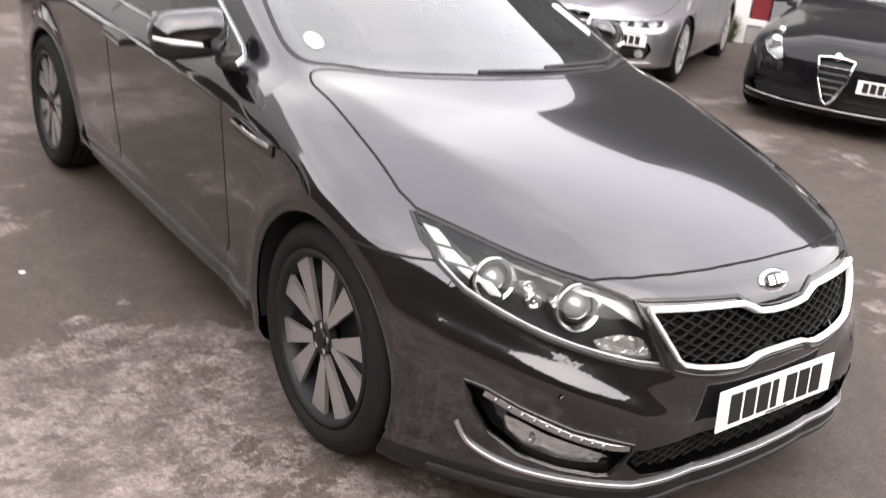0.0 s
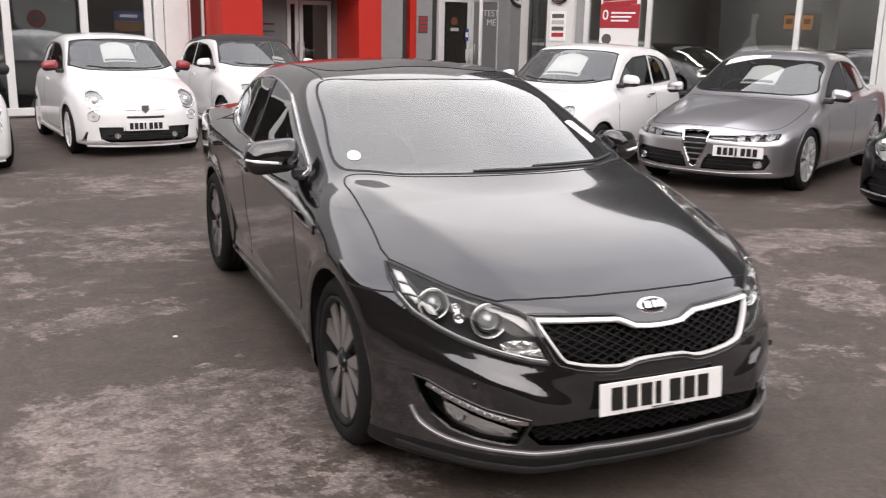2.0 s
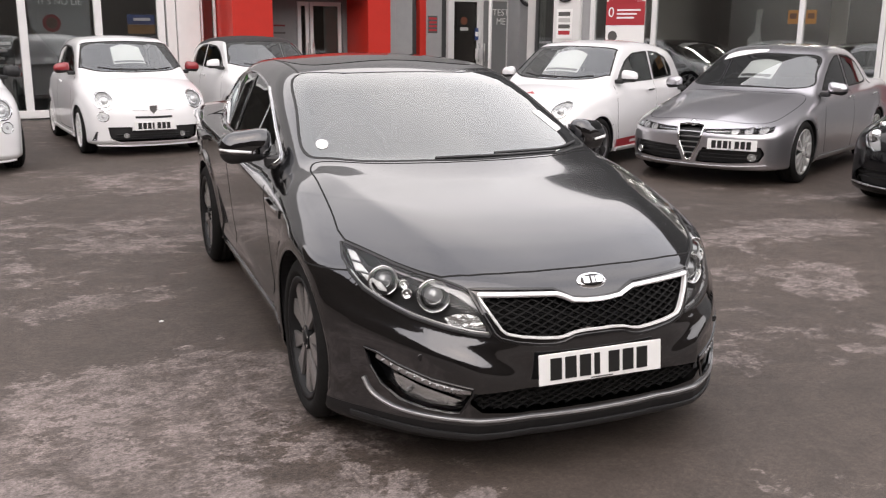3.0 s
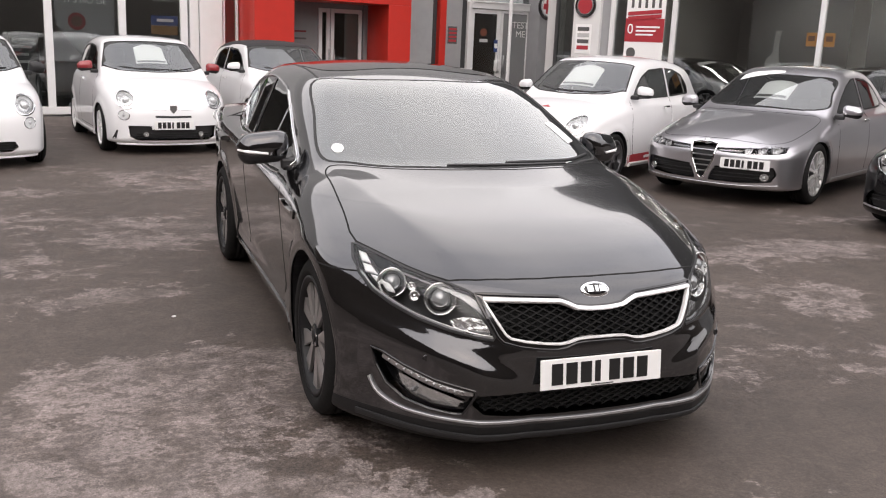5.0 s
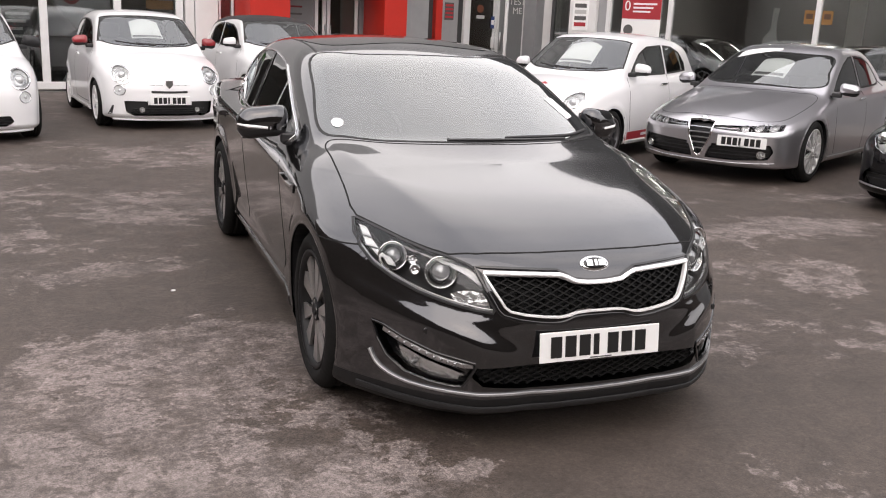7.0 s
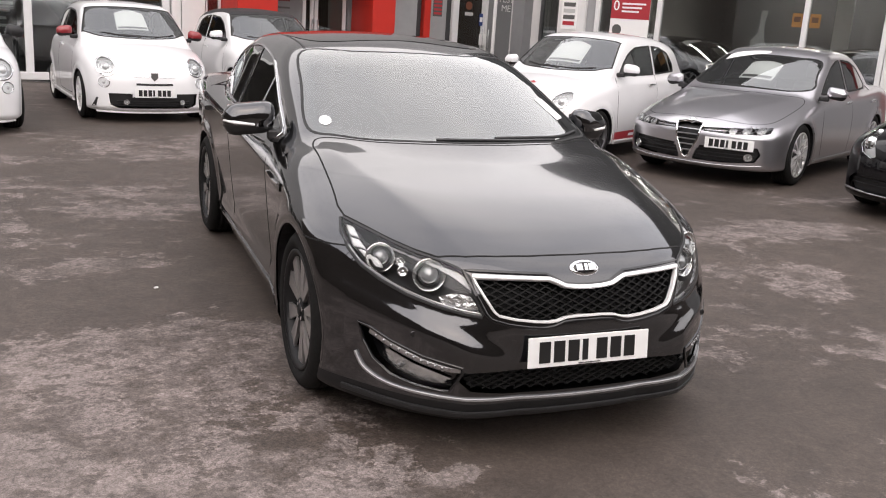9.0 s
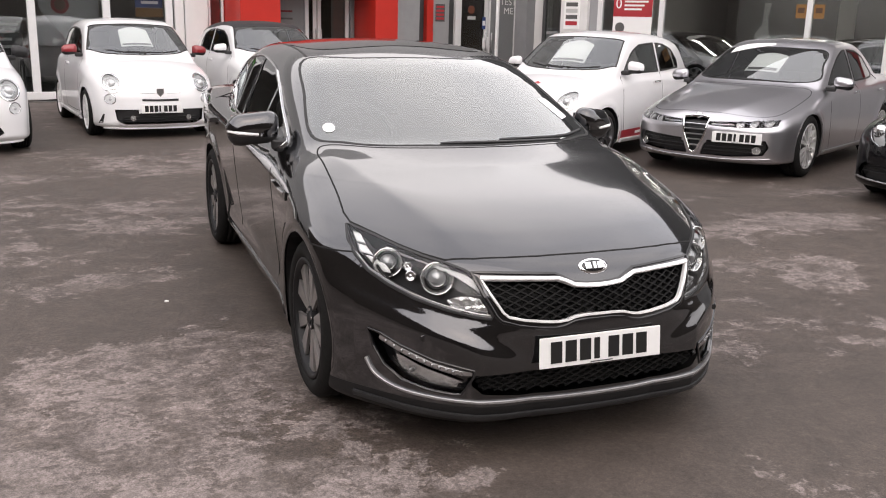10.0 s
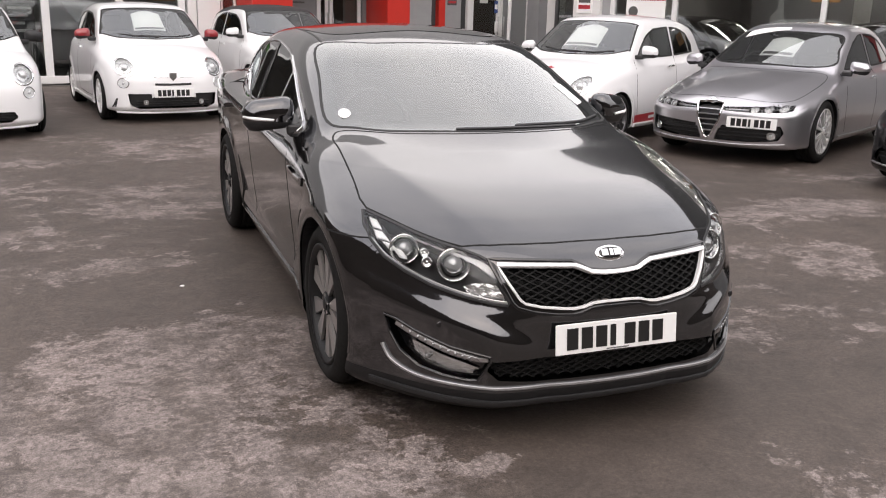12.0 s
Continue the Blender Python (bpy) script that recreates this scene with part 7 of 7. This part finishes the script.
for u in (3.62, 3.89):
    sg_ = thing_on("window_sign", box(u, u + 0.16, -0.020, -0.008, 1.74, 1.95), M_orange, RIGHT, "small orange sign on the window", "sign", "orange signs")
    part("sign_print", box(u + 0.03, u + 0.13, -0.0235, -0.0195, 1.82, 1.90), M_brown, sg_)
fixed("wall_right_end", box(5.06, 5.58, -0.06, 0.30, 0.0, 2.95), M_whitewall, RIGHT, "white wall pier at the end of the windows", "wall")
fixed("red_door_panel", box(5.60, 5.86, 0.02, 0.20, 0.36, 2.2), M_darkred, RIGHT, "dark red door panel", "door panel")
fixed("wall_over_panel", box(5.60, 5.86, 0.0, 0.28, 2.205, 2.95), M_midgrey, RIGHT, "grey wall over the red panel", "wall")
fixed("white_door_sill", box(5.58, 5.87, -0.05, 0.25, 0.27, 0.355), M_whitewall, RIGHT, "white sill under the red door panel", "sill")
fixed("plinth_end", box(5.58, 13.0, -0.03, 0.30, 0.0, 0.265), M_concrete, RIGHT, "concrete plinth", "plinth", 0.01)
fixed("wall_right_far", box(5.88, 13.0, -0.02, 0.30, 0.27, 2.95), M_midgrey, RIGHT, "grey wall beyond the red panel", "wall")
tuft = bmesh.new()
rng = random.Random(5)
for k in range(150):
    a, r0 = rng.uniform(0, 6.28), rng.uniform(0, 0.10)
    bx, by = 5.35 + r0 * math.cos(a), -0.22 + 0.6 * r0 * math.sin(a)
    ln, ht = rng.uniform(0.08, 0.22), rng.uniform(0.18, 0.42)
    tx, ty = bx + ln * math.cos(a), by + ln * math.sin(a) * 0.6
    sx, sy = -math.sin(a) * 0.010, math.cos(a) * 0.010
    v = [tuft.verts.new(p) for p in ((bx - sx, by - sy, 0), (bx + sx, by + sy, 0), ((bx + tx) / 2 + sx, (by + ty) / 2 + sy, ht * 0.75), ((bx + tx) / 2 - sx, (by + ty) / 2 - sy, ht * 0.75), (tx, ty, ht))]
    tuft.faces.new((v[0], v[1], v[2], v[3])), tuft.faces.new((v[3], v[2], v[4]))
thing_on("grass_tuft", tuft, M_leaf, RIGHT, "dry green grass tuft growing at the wall foot", "plant")

# rooms behind the glass
for wing, u0, u1, deep, top in ((LEFT, -9.0, 10.7, 7.0, 2.72), (RIGHT, -1.0, 13.0, 9.0, 2.95)):
    side = "left" if wing is LEFT else "right"
    y0, high = 0.32, (10.4 if wing is LEFT else 7.3)
    fixed("floor_" + side, box(u0, u1, 0.12 if wing is LEFT else 0.2, deep, 0.0, 0.012), M_infloor, wing, "dark tiled showroom floor", "floor", 0)
    fixed("ceiling_" + side, box(u0, u1, y0, deep, top, top + 0.12), M_inceil, wing, "white showroom ceiling", "ceiling", 0)
    fixed("wall_back_" + side, box(u0, u1, deep, deep + 0.2, 0, top + 0.12), M_inwall, wing, "grey showroom back wall", "wall", 0)
    fixed("wall_end_" + side, box(u0 - 0.2, u0, 0.0, deep + 0.2, 0, high), M_inwall, wing, "grey end wall", "wall", 0)
    fixed("roof_" + side, box(u0 - 0.2, u1, 0.30, deep + 0.2, high - 0.2, high), M_dark, wing, "flat dark roof", "roof", 0)
    for k in range(5):
        lu = u0 + (u1 - u0) * (0.16 + 0.15 * k) + (0.6 if wing is RIGHT else 0)
        dl = thing_on("downlight", lathe([(top - 0.004, 0.055), (top - 0.02, 0.06), (top - 0.02, 0.045), (top - 0.006, 0.045)], 20, "z", centre=(lu, 2.2 + 0.7 * (k % 2), 0)), M_satin, wing, "round recessed ceiling downlight, lit", "lamp", "downlights")
        part("lamp_disc", lathe([(top - 0.010, 0.045), (top - 0.010, 0.0005)], 20, "z", centre=(lu, 2.2 + 0.7 * (k % 2), 0)), M_glow, dl, "glowing lamp disc")
# long ceiling lamps and clutter seen through the panes
for k in range(6):
    lu, ly = 0.9 + 1.5 * (k % 3), 3.0 + 2.6 * (k // 3)
    cl = thing_on("ceiling_light", box(lu, lu + 1.0, ly, ly + 0.16, 2.89, 2.945), M_satin, RIGHT, "long white ceiling light, lit", "lamp", "ceiling lights")
    part("diffuser", box(lu + 0.02, lu + 0.98, ly + 0.02, ly + 0.14, 2.875, 2.8895), M_tubeglow, cl, "glowing diffuser")
for k, (u, w, z0, z1, mat, lab) in enumerate(((-2.75, 0.7, 0.5, 1.9, M_blueprint, "blue poster board behind the glass"), (-1.35, 0.5, 0.7, 1.7, M_darkred, "dark red poster board behind the glass"), (-0.72, 0.5, 0.4, 1.45, M_dark, "dark poster board behind the glass"), (0.62, 0.4, 0.4, 1.2, M_film, "grey poster board behind the glass"), (1.30, 0.32, 0.3, 1.3, M_darkorange, "orange-brown poster board behind the glass"))):
    pb = thing_on("poster_board", box(u, u + w, 0.75, 0.80, 0.012, z1), mat, LEFT, lab, "poster", "poster boards", 0.004)
    for j in range(4):
        part("poster_line", box(u + 0.06, u + w * (0.9 - 0.12 * (j % 3)), 0.742, 0.7495, z1 - 0.16 - 0.13 * j, z1 - 0.11 - 0.13 * j), M_inwall, pb)
fixed("wall_partition", box(0.2, 9.0, 6.6, 6.7, 0.012, 2.945), M_film, RIGHT, "grey partition behind the showroom seats", "wall", 0)
fixed("wall_link", box(-1.02, -0.99, 0.31, 4.2, 0, 2.95), M_film, RIGHT, "grey wall linking the two wings", "wall", 0)
lettering("IT'S NO LIE", LEFT, 0.15, 1.985, 0.146, M_paper, 0.03)
thing_on("window_print", box(0.06, 0.92, 0.028, 0.034, 1.925, 1.94), M_film, LEFT, "thin line of small print on the glass", "lettering")
ov = thing_on("window_sticker", prism([(0.46 + 0.37 * math.cos(a * 0.2094), 2.29 + 0.21 * math.sin(a * 0.2094)) for a in range(30)], "y", 0.022, 0.030), M_green, LEFT, "oval green sticker with white figures on the glass", "sticker")
part("sticker_print", lathe([(0.016, 0.05), (0.016, 0.085), (0.0215, 0.085)], 24, "y", centre=(0.33, 0, 2.24)), M_paper, ov)
part("sticker_print", box(0.47, 0.66, 0.016, 0.0215, 2.16, 2.19), M_paper, ov)
part("sticker_print", box(0.47, 0.60, 0.016, 0.0215, 2.23, 2.26), M_paper, ov)
bk = thing_on("bulkhead_sign", box(1.30, 2.20, 0.36, 0.46, 2.19, 2.715), M_darkred, LEFT, "dark red sign board hung under the showroom ceiling", "sign")
part("sign_edge", box(1.30, 2.20, 0.35, 0.46, 2.11, 2.187), M_inwall, bk, "pale grey lower edge")
part("sign_print", box(1.72, 1.98, 0.352, 0.3595, 2.24, 2.33), M_inwall, bk)
panel = thing_on("display_panel", prism([(0.10, 0.10), (1.0, 0.10), (1.0, 2.6), (-0.05, 2.6), (0.02, 1.6), (0.55, 0.9)], "y", 0.10, 0.13), M_film, LEFT, "grey printed display behind the glass", "display")
part("display_emblem", lathe([(0.085, 0.095), (0.085, 0.15), (0.0995, 0.15)], 28, "y", centre=(0.36, 0, 1.67)), M_darkred, panel)
part("emblem_centre", lathe([(0.088, 0.0005), (0.088, 0.093), (0.0995, 0.093)], 28, "y", centre=(0.36, 0, 1.67)), M_brown, panel)
part("display_arrow", prism([(0.20, 0.98), (0.36, 1.06), (0.20, 1.13)], "y", 0.088, 0.0995), M_inwall, panel)
bs = thing_on("window_sign", box(1.62, 2.10, 0.006, 0.026, 1.50, 1.66), M_orange, LEFT, "blue and orange service sign", "sign")
part("sign_head", box(1.62, 2.10, 0.006, 0.026, 1.665, 1.84), M_blueprint, bs)
part("sign_print", box(1.72, 2.02, -0.008, -0.0045, 1.73, 1.78), M_satin, bs)
for (u, y, z0, z1, w, mat, lab) in ((2.75, 5.5, 0.7, 2.2, 0.35, M_paper, "pale banner hung inside the showroom"),):
    thing_on("hanging_banner", box(u, u + w, y, y + 0.02, z0, 2.95), mat, RIGHT, lab, "banner", bevel=0.004)
thing_on("white_cutout", prism([(2.86, 1.35), (3.02, 1.30), (3.14, 1.42), (3.08, 1.50), (3.05, 1.75), (3.08, 1.98), (2.98, 1.98), (2.97, 1.62), (2.86, 1.50)], "y", 0.40, 0.42), M_inwall, RIGHT, "pale cut-out figure of a bottle-like shape inside", "display")
for k in range(3):
    ch = thing_on("red_chair", box(1.5 + 0.55 * k, 1.95 + 0.55 * k, 5.6, 6.0, 0.42, 0.50), M_redprint, RIGHT, "red lounge chair inside the showroom", "chair", "red chairs", 0.03)
    soft(part("backrest", box(1.5 + 0.55 * k, 1.95 + 0.55 * k, 6.0, 6.08, 0.45, 1.0), M_redprint, ch), 0.03)
    for lx in (1.53, 1.90):
        for ly in (5.63, 5.96):
            part("leg", box(lx + 0.55 * k, lx + 0.03 + 0.55 * k, ly, ly + 0.03, 0.012, 0.42), M_satin, ch)

# more dark cars stand inside the showroom
for m, lab in ((RIGHT @ pose(3.3, 1.3, 0.012, 0, 0, 68), "dark hatchback standing inside the showroom"), (RIGHT @ pose(7.0, 2.2, 0.012, 0, 0, 75), "dark hatchback standing inside the showroom")):
    copy_thing(black_hatch, m)["label"] = lab

# plain unseen walls added to close the yard and darken reflections
M_backdrop = plain("unseen_backdrop_wall", (0.10, 0.085, 0.075), 0.9, vary=0.3, scale=2)
# the second one stands in for trees mirrored in the car sides
for k, q in enumerate(((-16.4, 40, -22, -21.6, 0, 9.0), (-16.4, -16, -21.59, 60, 0, 9.0), (40, 40.4, -22, 60, 0, 5.0))):
    tagged(part("wall_backdrop_%d" % (k + 1), box(*q), M_backdrop), "added plain brown backdrop wall, out of view", "wall", kind="structure")
